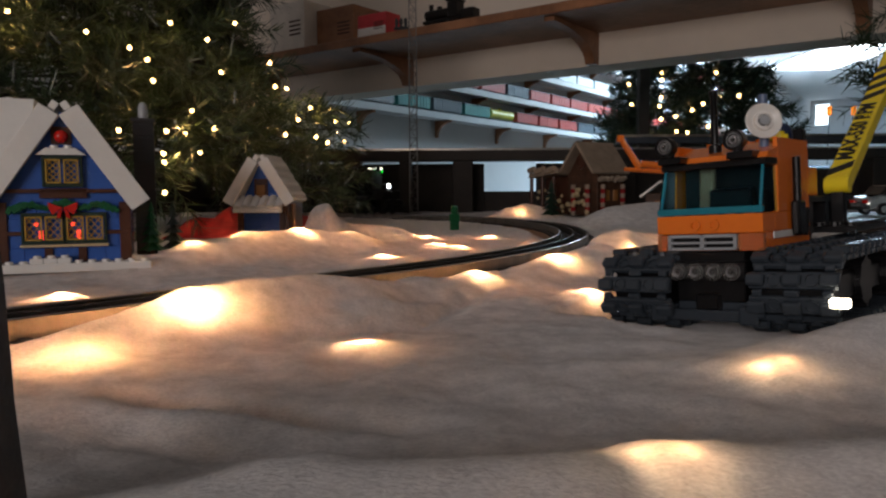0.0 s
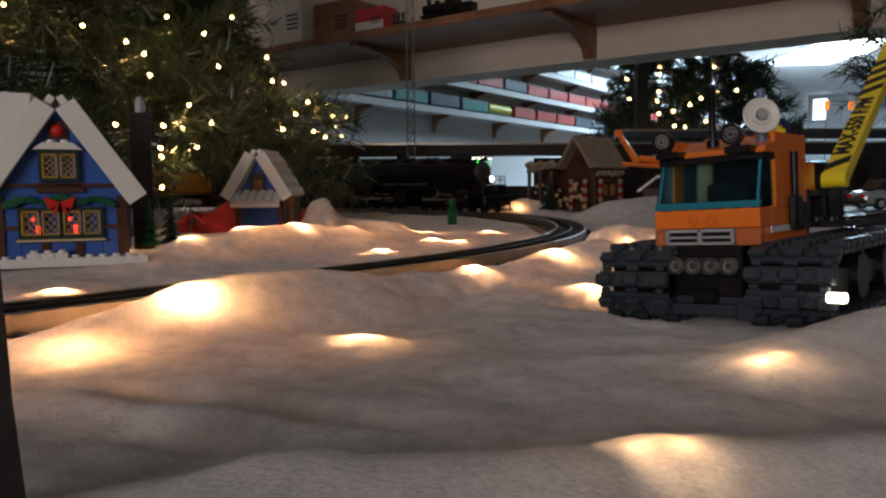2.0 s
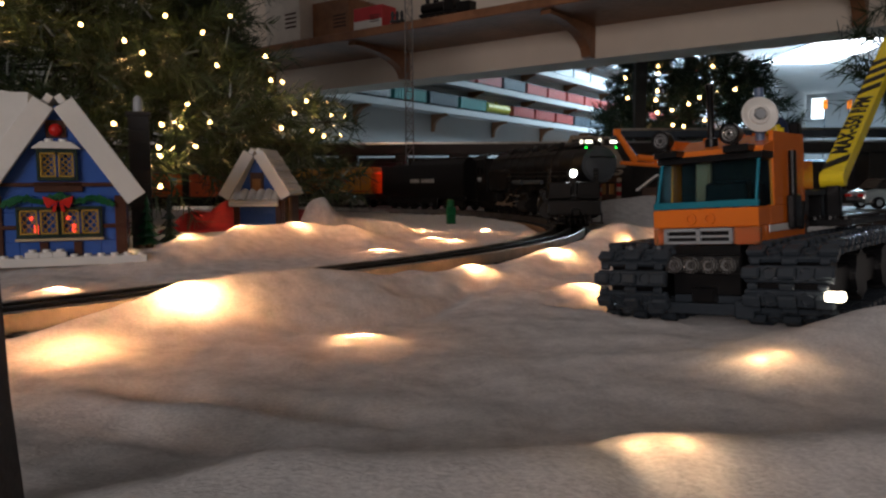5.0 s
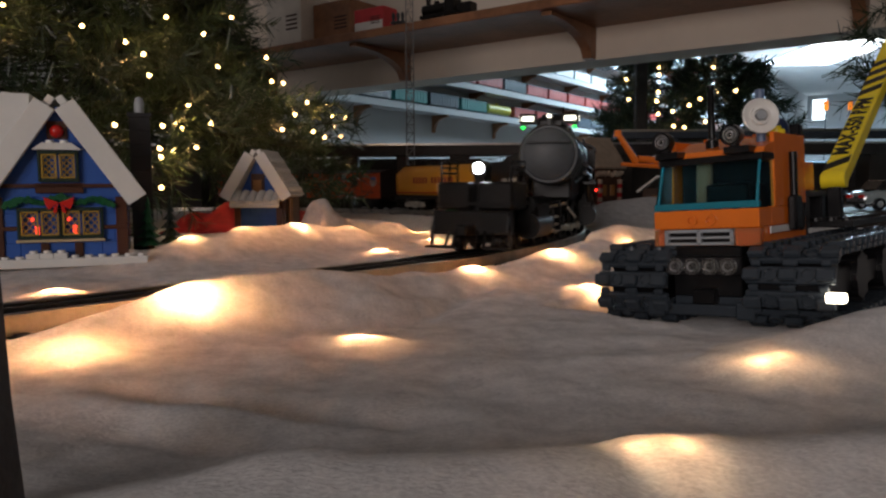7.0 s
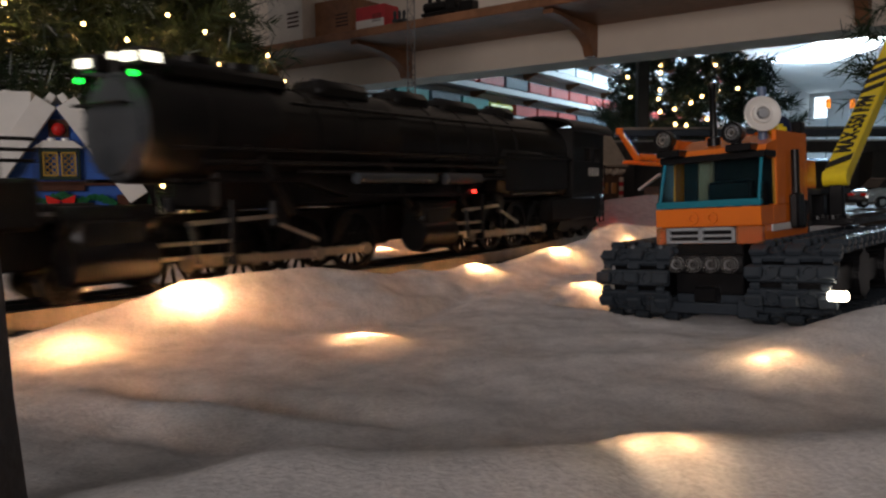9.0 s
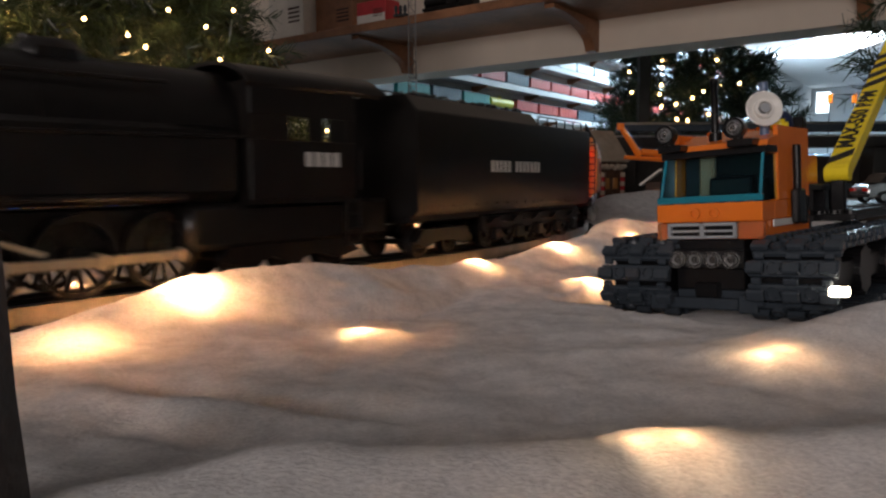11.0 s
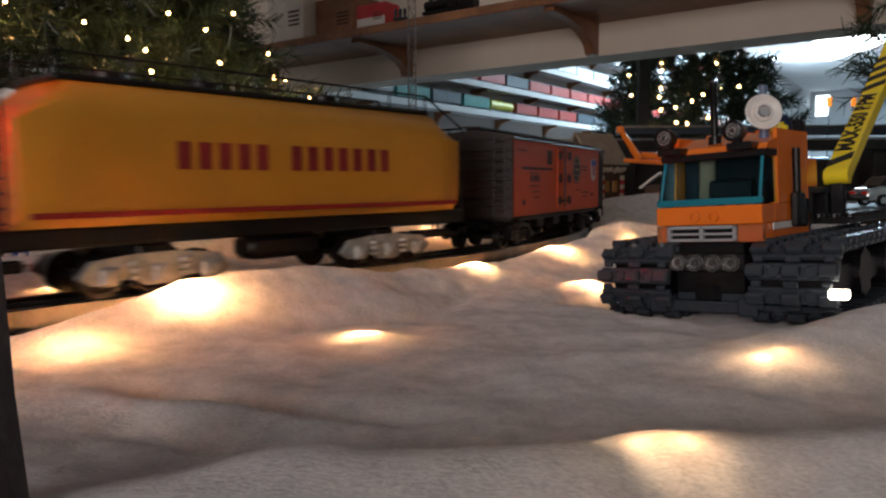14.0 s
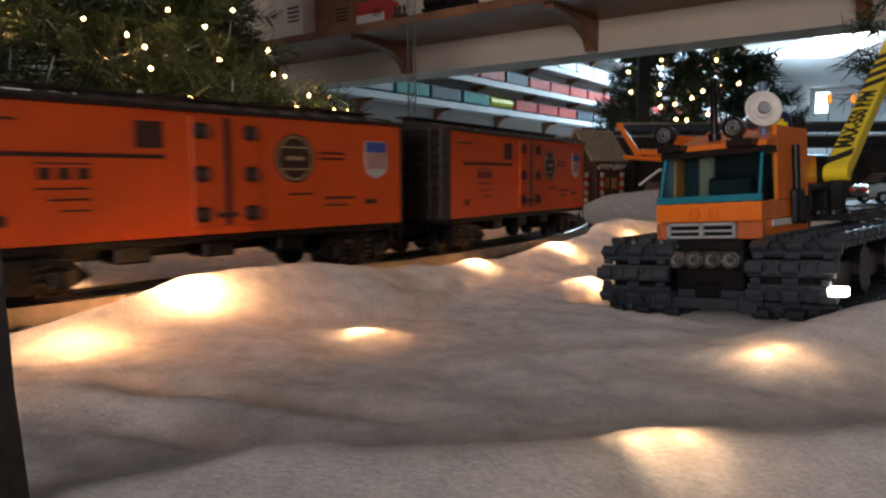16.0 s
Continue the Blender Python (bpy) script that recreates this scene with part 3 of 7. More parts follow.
def build_engine(offset):
    """offset: from the headlight to the middle of the engine."""
    t = thing("steam_locomotive", "black articulated toy steam locomotive with lit headlight on the track", "steam locomotive")
    c = offset                    # a place d behind the headlight lies at x = c - d

    def X(d):
        return c - d

    ahead = Matrix.Rotation(radians(90), 4, "Y")
    AX = 0.0712                   # height of the boiler's axis
    bm = bmesh.new()
    lathe(bm, [(0.0222, 0.054), (0.0234, 0.057), (0.0234, 0.118), (0.0243, 0.122), (0.0243, 0.126), (0.0238, 0.130), (0.0262, 0.205), (0.0272, 0.209), (0.0272, 0.214), (0.0268, 0.220), (0.0276, 0.36), (0.0276, 0.435)],
          Matrix.Translation((X(0), 0, AX)) @ ahead.inverted(), n=40)
    part("boiler", bm, LOCO, t, smooth=True)
    for d, r in ((0.085, 0.0234), (0.150, 0.0246), (0.178, 0.0255), (0.250, 0.0270), (0.285, 0.0272), (0.320, 0.0275), (0.350, 0.0276)):
        band = bmesh.new()
        lathe(band, [(r - 0.0005, -0.0011), (r + 0.0006, -0.0011), (r + 0.0006, 0.0011), (r - 0.0005, 0.0011)], Matrix.Translation((X(d), 0, AX)) @ ahead, n=32)
        part("boiler_band", band, LOCO, t, smooth=True)
    bm = bmesh.new()
    box(bm, X(0.436), X(0.324), -0.0298, 0.0298, 0.0375, 0.074, 0.005)
    part("firebox", bm, LOCO, t, smooth=True)
    bm = bmesh.new()
    box(bm, X(0.324), X(0.09), -0.016, 0.016, 0.036, 0.055, 0.002)
    part("boiler_saddle", bm, LOCO, t)
    # smokebox front with its round door
    bm = bmesh.new()
    lathe(bm, [(0.0224, -0.002), (0.0226, 0.0), (0.0216, 0.0014), (0.0200, 0.0014), (0.0194, 0.0028), (0.012, 0.0046), (0.003, 0.0054), (0.0005, 0.0054)], Matrix.Translation((X(0.0540), 0, AX)) @ ahead, n=40)
    for i in range(18):
        a = 2 * math.pi * i / 18
        rod(bm, (X(0.0530), 0.0208 * math.cos(a), AX + 0.0208 * math.sin(a)), (X(0.0515), 0.0208 * math.cos(a), AX + 0.0208 * math.sin(a)), 0.0007, n=6)
    door = part("smokebox_door", bm, LOCO_GREY, t, "dull graphite grey smokebox front", smooth=True)
    bm = bmesh.new()
    rod(bm, (X(0.0455), -0.0165, 0.0800), (X(0.0455), 0.0165, 0.0800), 0.0008, n=6)
    for y in (-0.015, 0.015):
        rod(bm, (X(0.0455), y, 0.0800), (X(0.0530), y, 0.0800), 0.0006, n=6)
    part("handrail", bm, LOCO, door)
    # number boards, class lamps, small plate between them
    for y in (-0.0158, 0.0158):
        bm = bmesh.new()
        box(bm, X(0.0620), X(0.0505), y - 0.0066, y + 0.0066, 0.0942, 0.1018, 0.0008)
        nb = part("number_board", bm, LOCO, t)
        bm = bmesh.new()
        box(bm, X(0.0505), X(0.0497), y - 0.0044, y + 0.0044, 0.0962, 0.0998)
        side = math.copysign(0.0225, y)
        box(bm, X(0.0600), X(0.0520), side - 0.0002, side + 0.0002, 0.0960, 0.1000)
        part("glowing_glass", bm, LAMP_NUMBER, nb, "lit number board glass")
        bm = bmesh.new()
        bmesh.ops.create_icosphere(bm, subdivisions=2, radius=0.0013, matrix=Matrix.Translation((X(0.0500), y * 1.22, 0.0912)))
        part("class_lamp", bm, LAMP_GREEN, t, "glowing green class lamp", smooth=True)
    bm = bmesh.new()
    box(bm, X(0.058), X(0.0535), -0.0022, 0.0022, 0.0930, 0.1022, 0.0006)
    bell = part("bell", bm, LOCO, t)
    bm = bmesh.new()
    box(bm, X(0.0536), X(0.0530), -0.0016, 0.0016, 0.0988, 0.1016)
    part("bell_plate", bm, LAMP_NUMBER, bell, "small pale lit plate")
    bm = bmesh.new()
    rod(bm, (X(0.066), 0.010, 0.094), (X(0.066), 0.010, 0.1075), 0.0009, n=8)
    part("whistle_pipe", bm, LOCO, t)
    # double stack in a casing, sand boxes, domes
    bm = bmesh.new()
    box(bm, X(0.142), X(0.070), -0.0115, 0.0115, 0.0915, 0.1010, 0.003)
    casing = part("stack_casing", bm, LOCO, t, smooth=True)
    for d in (0.093, 0.118):
        bm = bmesh.new()
        lathe(bm, [(0.0088, 0.100), (0.0084, 0.1045), (0.0072, 0.1045), (0.0070, 0.101)], Matrix.Translation((X(d), 0, 0)), n=20)
        part("smokestack", bm, LOCO, casing, smooth=True)
    for d, w, top in ((0.183, 0.021, 0.1025), (0.245, 0.017, 0.1035), (0.300, 0.023, 0.1030), (0.362, 0.012, 0.1035)):
        bm = bmesh.new()
        box(bm, X(d + w), X(d - w), -0.0135, 0.0135, 0.0905, top, 0.004)
        dome = part("sand_dome", bm, LOCO, t, smooth=True)
        bm = bmesh.new()
        for k in (-0.5, 0.5):
            rod(bm, (X(d + k * w), 0, top - 0.0005), (X(d + k * w), 0, top + 0.0016), 0.0036, n=12)
        part("hatch", bm, LOCO, dome, smooth=True)
    # boiler-side piping, one run at a time
    for y in (-1, 1):
        for z0, z1, d0, d1, r, w in ((0.0625, 0.0668, 0.060, 0.434, 0.0008, 0.0290), (0.0570, 0.0590, 0.075, 0.330, 0.0015, 0.0268), (0.0535, 0.0535, 0.130, 0.320, 0.0011, 0.0285), (0.0860, 0.0885, 0.130, 0.400, 0.0010, 0.0240)):
            bm = bmesh.new()
            rod(bm, (X(d0), y * w, z0), (X(d1), y * (w + 0.002), z1), r, n=8)
            part("boiler_pipe", bm, LOCO, t, smooth=True)
        for d in (0.10, 0.165, 0.23, 0.30, 0.37):
            bm = bmesh.new()
            rod(bm, (X(d), y * 0.0235, 0.0645), (X(d), y * 0.0298, 0.0645), 0.0007, n=6)
            part("handrail_post", bm, LOCO, t)
        for d, lean in ((0.108, 0.016), (0.196, 0.020), (0.262, 0.012)):
            bm = bmesh.new()
            rod(bm, (X(d), y * 0.0265, 0.060), (X(d + lean), y * 0.0300, 0.034), 0.0024, n=10)
            part("steam_pipe", bm, LOCO, t, smooth=True)
        # stepped running board
        bm = bmesh.new()
        for a, b in (((0.058, 0.0485), (0.127, 0.0485)), ((0.127, 0.0485), (0.159, 0.0410)), ((0.159, 0.0410), (0.268, 0.0400)), ((0.268, 0.0400), (0.292, 0.0500)), ((0.292, 0.0500), (0.325, 0.0500))):
            slab(bm, [(X(a[0]), a[1]), (X(b[0]), b[1]), (X(b[0]), b[1] + 0.0016), (X(a[0]), a[1] + 0.0016)], 0.0085, Matrix.Translation((0, y * 0.0300, 0)))
        part("running_board", bm, LOCO, t)
        for d0, d1, r in ((0.168, 0.239, 0.0030), (0.250, 0.290, 0.0036)):
            bm = bmesh.new()
            rod(bm, (X(d1), y * 0.0312, 0.0505), (X(d0), y * 0.0312, 0.0505), r, n=14)
            part("air_tank", bm, LOCO_GREY, t, "dull grey air tank", smooth=True)
        bm = bmesh.new()
        rod(bm, (X(0.405), y * 0.0305, 0.0405), (X(0.335), y * 0.0305, 0.0405), 0.0016, n=8)
        part("washout_pipe", bm, LOCO, t, smooth=True)
    # the front engine unit swivels under the boiler; on it the pilot
    bm = bmesh.new()
    box(bm, X(0.212), X(-0.004), -0.0118, 0.0118, 0.014, 0.0345, 0.001)
    front = part("front_engine", bm, LOCO, t)
    bm = bmesh.new()
    box(bm, X(0.058), X(-0.012), -0.0285, 0.0285, 0.0335, 0.0360, 0.0005)
    part("pilot_deck", bm, LOCO, front)
    bm = bmesh.new()
    box(bm, X(-0.010), X(-0.018), -0.0295, 0.0295, 0.0130, 0.0300, 0.0012)
    part("pilot_beam", bm, LOCO, front)
    for y in (-1, 1):
        bm = bmesh.new()
        box(bm, X(0.020), X(-0.012), y * 0.0025, y * 0.0290, 0.0305, 0.0502, 0.0018)
        part("pump_shield", bm, LOCO, front, smooth=True)
        bm = bmesh.new()
        for d in (-0.008, 0.006, 0.020):
            rod(bm, (X(d), y * 0.0265, 0.049), (X(d), y * 0.0265, 0.0645), 0.0008, n=6)
        for z in (0.0565, 0.0605, 0.0645):
            rod(bm, (X(-0.008), y * 0.0265, z), (X(0.020), y * 0.0265, z), 0.0007, n=6)
        part("deck_railing", bm, LOCO, front)
        bm = bmesh.new()
        box(bm, X(-0.018), X(-0.027), y * 0.012, y * 0.0310, 0.0042, 0.0058, 0.0003)
        box(bm, X(-0.017), X(-0.019), y * 0.029, y * 0.0305, 0.005, 0.016)
        part("footboard", bm, LOCO, front)
        bm = bmesh.new()
        rod(bm, (X(-0.016), y * 0.0285, 0.030), (X(-0.021), y * 0.0285, 0.016), 0.0006, n=6)
        part("grab_iron", bm, LOCO_GREY, front)
    for k in range(7):
        y = -0.018 + 0.006 * k
        bm = bmesh.new()
        rod(bm, (X(-0.016), y * 0.9, 0.018), (X(-0.027 + abs(y) * 0.3), y, 0.0042), 0.0012, n=6)
        part("pilot_bar", bm, LOCO, front)
    bm = bmesh.new()
    box(bm, X(-0.017), X(-0.034), -0.0040, 0.0040, 0.0130, 0.0205, 0.001)
    part("coupler", bm, LOCO, front)
    bm = bmesh.new()
    rod(bm, (X(0.010), 0, 0.0598), (X(-0.003), 0, 0.0598), 0.0056, 0.0063, n=20)
    box(bm, X(0.012), X(-0.001), -0.004, 0.004, 0.0355, 0.056)
    part("headlight", bm, LOCO, front, smooth=True)
    bm = bmesh.new()
    bmesh.ops.create_uvsphere(bm, u_segments=16, v_segments=8, radius=0.0041, matrix=Matrix.Translation((X(-0.0028), 0, 0.0598)) @ Matrix.Diagonal((0.45, 1, 1, 1)))
    part("headlight_glass", bm, LAMP_WHITE, front, "brightly lit headlight glass", smooth=True)
    bm = bmesh.new()
    box(bm, X(0.420), X(0.214), -0.0118, 0.0118, 0.014, 0.036, 0.001)
    rear = part("rear_engine", bm, LOCO, t)
    # each unit: cylinders, guides, four axles of driving wheels, rods
    for d0, drivers, u in ((0.045, (0.077, 0.113, 0.149, 0.185), front), (0.242, (0.292, 0.328, 0.364, 0.400), rear)):
        for y in (-1, 1):
            bm = bmesh.new()
            rod(bm, (X(d0 + 0.0175), y * 0.0262, 0.0175), (X(d0 - 0.0175), y * 0.0262, 0.0175), 0.0096, n=24)
            box(bm, X(d0 + 0.0155), X(d0 - 0.0155), y * 0.015, y * 0.0330, 0.016, 0.036, 0.003)
            cyl = part("cylinder", bm, LOCO, u, smooth=True)
            bm = bmesh.new()
            rod(bm, (X(d0 + 0.0185), y * 0.0262, 0.0335), (X(d0 - 0.0185), y * 0.0262, 0.0335), 0.0060, n=18)
            part("steam_chest", bm, LOCO, u, smooth=True)
            for z in (0.0150, 0.0212):
                bm = bmesh.new()
                box(bm, X(d0 + 0.056), X(d0 + 0.0185), y * 0.0262, y * 0.0290, z, z + 0.0018, 0.0003)
                part("crosshead_guide", bm, STEEL, u, "bright steel crosshead guide")
            bm = bmesh.new()
            box(bm, X(d0 + 0.058), X(d0 + 0.0545), y * 0.0225, y * 0.0300, 0.011, 0.041, 0.0004)
            part("guide_yoke", bm, LOCO, u)
            bm = bmesh.new()
            slab(bm, [(X(d0 + 0.080), 0.0315), (X(d0 + 0.034), 0.0295), (X(d0 + 0.034), 0.0315), (X(d0 + 0.080), 0.0335)], 0.0012, Matrix.Translation((0, y * 0.0278, 0)))
            part("radius_rod", bm, STEEL, u, "bright steel valve rod")
            bm = bmesh.new()
            slab(bm, [(X(d0 + 0.0385), 0.0130), (X(d0 + 0.0365), 0.0130), (X(d0 + 0.0330), 0.0310), (X(d0 + 0.0348), 0.0312)], 0.0010, Matrix.Translation((0, y * 0.0300, 0)))
            part("combination_lever", bm, LOCO_GREY, u, "dull grey lever")
            bm = bmesh.new()
            box(bm, X(d0 + 0.088), X(d0 + 0.078), y * 0.0235, y * 0.0285, 0.0265, 0.0410, 0.0015)
            part("valve_link", bm, LOCO, u)
            bm = bmesh.new()
            slab(bm, [(X(d0 + 0.105), 0.0185), (X(d0 + 0.082), 0.0275), (X(d0 + 0.082), 0.0292), (X(d0 + 0.106), 0.0205)], 0.0012, Matrix.Translation((0, y * 0.0290, 0)))
            part("eccentric_rod", bm, STEEL, u, "bright steel eccentric rod")
        for d in drivers:
            wheelset(u, X(d), DRIVER, offset, spokes=14)
        mid = (drivers[0] + drivers[3]) / 2
        half = (drivers[3] - drivers[0]) / 2
        for y in (-1, 1):
            quarter = 0.0 if y > 0 else math.pi / 2
            bm = bmesh.new()
            box(bm, -half, half, -0.0009, 0.0009, -0.0021, 0.0021, 0.0003)
            for d in drivers:
                rod(bm, (mid - d, -0.0012, 0), (mid - d, 0.0016, 0), 0.0034, n=12)
            rd = part("side_rod", bm, STEEL, u, "bright steel side rod", at=pose(X(mid), y * 0.0210, DRIVER))
            RODS.append((rd, X(mid), y * 0.0210, DRIVER, 0.0070, quarter))
            bm = bmesh.new()
            reach = drivers[2] - d0 - 0.034
            box(bm, -0.0005, reach, -0.0008, 0.0008, -0.0020, 0.0020, 0.0003, m=Matrix.Rotation(radians(-1), 4, "Y"))
            rod(bm, (0, -0.001, 0), (0, 0.0018, 0), 0.0034, n=12)
            rd = part("main_rod", bm, STEEL, u, "bright steel main rod", at=pose(X(drivers[2]), y * 0.0242, DRIVER))
            RODS.append((rd, X(drivers[2]), y * 0.0242, DRIVER, 0.0070, quarter))
    for d in (0.000, 0.030):
        wheelset(front, X(d), 0.0082, offset)
    for d in (0.438, 0.466, 0.494):
        wheelset(t, X(d), 0.0098, offset)
    for y in (-1, 1):
        bm = bmesh.new()
        slab(bm, [(X(0.510), 0.010), (X(0.500), 0.017), (X(0.430), 0.017), (X(0.424), 0.010), (X(0.440), 0.0065), (X(0.452), 0.0105), (X(0.466), 0.0065), (X(0.480), 0.0105), (X(0.494), 0.0065)], 0.004, Matrix.Translation((0, y * 0.0225, 0)))
        part("trailing_truck", bm, LOCO, t)
    # cab
    bm = bmesh.new()
    for y in (-1, 1):
        box(bm, X(0.500), X(0.436), y * 0.0315, y * 0.033, 0.0385, 0.0660, 0.0003)
        box(bm, X(0.500), X(0.436), y * 0.0315, y * 0.033, 0.0775, 0.0925, 0.0003)
        for a, b in ((0.500, 0.4935), (0.4785, 0.4705), (0.458, 0.436)):
            box(bm, X(a), X(b), y * 0.0315, y * 0.033, 0.066, 0.0775)
    box(bm, X(0.438), X(0.435), -0.032, 0.032, 0.0385, 0.0925)
    box(bm, X(0.500), X(0.436), -0.032, 0.032, 0.0360, 0.0390)
    cab = part("cab", bm, LOCO, t)
    bm = bmesh.new()
    box(bm, X(0.500), X(0.408), -0.0265, 0.0265, 0.0155, 0.0372, 0.003)
    part("ash_pan", bm, LOCO, t, smooth=True)
    bm = bmesh.new()
    box(bm, X(0.5345), X(0.501), -0.0215, 0.0215, 0.0165, 0.0370, 0.002)
    part("drawbar_apron", bm, LOCO, t, smooth=True)
    bm = bmesh.new()
    n = 16
    pts = [(0.0345 * math.cos(math.pi * i / n), 0.0915 + 0.0120 * math.sin(math.pi * i / n)) for i in range(n + 1)]
    slab(bm, pts + [(x * 0.95, z - 0.0018) for x, z in pts[::-1]], 0.084, Matrix.Translation((X(0.476), 0, 0)) @ Matrix.Rotation(radians(90), 4, "Z"))
    part("roof", bm, LOCO, cab, smooth=True)
    for y in (-1, 1):
        for k in range(4):
            bm = bmesh.new()
            box(bm, X(0.489 - 0.0058 * k), X(0.4845 - 0.0058 * k), y * 0.0331, y * 0.0333, 0.0538, 0.0608)
            part("number_mark", bm, PRINT_WHITE, cab, "pale cab side marking")
        bm = bmesh.new()
        for d in (0.494, 0.503):
            rod(bm, (X(d), y * 0.0325, 0.039), (X(d), y * 0.0325, 0.014), 0.0007, n=6)
        for z in (0.014, 0.022, 0.030):
            rod(bm, (X(0.494), y * 0.0325, z), (X(0.503), y * 0.0325, z), 0.0007, n=6)
        part("cab_steps", bm, LOCO, t)
        bm = bmesh.new()
        rod(bm, (X(0.503), y * 0.0330, 0.042), (X(0.503), y * 0.0330, 0.064), 0.0007, n=6)
        part("cab_handrail", bm, LOCO, t)
    bm = bmesh.new()
    bmesh.ops.create_icosphere(bm, subdivisions=2, radius=0.0014, matrix=Matrix.Translation((X(0.278), 0.0350, 0.0425)))
    part("marker_lamp", bm, LAMP_RED, t, "small glowing red marker lamp")
    bm = bmesh.new()
    bmesh.ops.create_icosphere(bm, subdivisions=1, radius=0.0014, matrix=Matrix.Translation((X(0.475), 0.004, 0.076)))
    part("cab_lamp", bm, LAMP_NUMBER, t, "small warm lamp inside the cab")
    return t, front


def end_ladder(bm, x, y, z0, z1, w=0.008, n=6):
    for a in (-w / 2, w / 2):
        rod(bm, (x, y + a, z0), (x, y + a, z1), 0.0005, n=5)
    for i in range(n):
        z = z0 + (z1 - z0) * (i + 0.5) / n
        rod(bm, (x, y - w / 2, z), (x, y + w / 2, z), 0.0005, n=5)


def coupler(t, x0, x1):
    bm = bmesh.new()
    box(bm, x0, x1, -0.003, 0.003, 0.012, 0.017, 0.0008)
    part("coupler", bm, LOCO, t)


def build_tender(offset):
    L = 0.1270
    t = thing("tender", "black toy locomotive tender with pale lettering and many wheels", "tender")
    bm = bmesh.new()
    slab(bm, [(-0.0300, 0.0265), (0.0300, 0.0265), (0.0325, 0.0300), (0.0325, 0.0850), (0.0312, 0.0868), (-0.0312, 0.0868), (-0.0325, 0.0850), (-0.0325, 0.0300)], 2 * L, Matrix.Rotation(radians(90), 4, "Z"))
    body = part("body", bm, LOCO, t, smooth=True)
    bm = bmesh.new()
    slab(bm, [(-0.0290, 0.0866), (0.0290, 0.0866), (0.0215, 0.0955), (-0.0215, 0.0955)], L * 1.25, Matrix.Translation((L * 0.34, 0, 0)) @ Matrix.Rotation(radians(90), 4, "Z"))
    part("coal_bunker", bm, LOCO, t)
    bm = bmesh.new()
    rng = random.Random(4)
    for i in range(150):
        x, y = rng.uniform(-L * 0.22, L * 0.9), rng.uniform(-0.019, 0.019)
        bmesh.ops.create_icosphere(bm, subdivisions=1, radius=rng.uniform(0.002, 0.0034), matrix=Matrix.Translation((x, y, 0.0955 + 0.002 * (1 - (y / 0.022) ** 2))))
    part("coal", bm, LOCO, t, "heaped black coal")["kind"] = "stuff"
    for y in (-0.026, 0.026):
        bm = bmesh.new()
        rails_along(bm, -L + 0.004, -L * 0.32, y, 0.0940, posts=6, drop=0.008)
        part("railing", bm, LOCO, t)
    for x in (-L * 0.55, -L * 0.82):
        bm = bmesh.new()
        rod(bm, (x, 0, 0.0860), (x, 0, 0.0905), 0.0075, n=18)
        part("water_hatch", bm, LOCO, t, smooth=True)
    for y in (-0.014, 0.014):
        bm = bmesh.new()
        end_ladder(bm, -L - 0.001, y, 0.030, 0.090, n=8)
        part("ladder", bm, LOCO, t)
    bm = bmesh.new()
    box(bm, -L + 0.004, L - 0.004, -0.0235, 0.0235, 0.0215, 0.0275, 0.001)
    part("underframe", bm, LOCO, t)
    for y in (-1, 1):
        for x in np.linspace(-L + 0.010, L - 0.010, 18):
            bm = bmesh.new()
            rod(bm, (x, y * 0.0322, 0.0315), (x, y * 0.0331, 0.0315), 0.0006, n=6)
            part("rivet", bm, LOCO, body)
        # long fixed frame over five axles, with axle boxes and springs
        bm = bmesh.new()
        box(bm, -L + 0.006, -L + 0.170, y * 0.0225, y * 0.0255, 0.0125, 0.0235, 0.0008)
        part("side_frame", bm, LOCO, t)
        for i in range(5):
            x = -L + 0.020 + i * 0.0330
            bm = bmesh.new()
            box(bm, x - 0.0050, x + 0.0050, y * 0.0250, y * 0.0292, 0.0058, 0.0150, 0.0012)
            part("axle_box", bm, LOCO, t)
            bm = bmesh.new()
            slab(bm, [(x - 0.0120, 0.0180), (x - 0.0050, 0.0215), (x + 0.0050, 0.0215), (x + 0.0120, 0.0180), (x + 0.0050, 0.0190), (x - 0.0050, 0.0190)], 0.0030, Matrix.Translation((0, y * 0.0270, 0)))
            part("leaf_spring", bm, LOCO, t)
        bm = bmesh.new()
        slab(bm, [(L - 0.070, 0.0110), (L - 0.062, 0.0180), (L - 0.014, 0.0180), (L - 0.006, 0.0110), (L - 0.016, 0.0070), (L - 0.030, 0.0105), (L - 0.046, 0.0105), (L - 0.060, 0.0070)], 0.004, Matrix.Translation((0, y * 0.0245, 0)))
        part("truck_frame", bm, LOCO, t)
    for i in range(5):
        wheelset(t, -L + 0.020 + i * 0.0330, 0.0105, offset)
    for x in (L - 0.055, L - 0.021):
        wheelset(t, x, 0.0095, offset)
    for y, m in ((1, LETTER_SIDE), (-1, Matrix.Rotation(math.pi, 4, "Z") @ LETTER_SIDE)):
        block_marks((5, 7), 0.0745, 0.0074, PRINT_WHITE, t, Matrix.Translation((0.0063, y * 0.0327, 0.0558)) @ m)
    bm = bmesh.new()
    bmesh.ops.create_uvsphere(bm, u_segments=10, v_segments=6, radius=0.0030, matrix=Matrix.Translation((-L - 0.0035, 0.020, 0.0840)))
    part("tail_lamp", bm, LAMP_TAIL, t, "glowing red tail lamp", smooth=True)
    coupler(t, -L - 0.014, -L + 0.01)
    coupler(t, L - 0.01, L + 0.028)
    return t


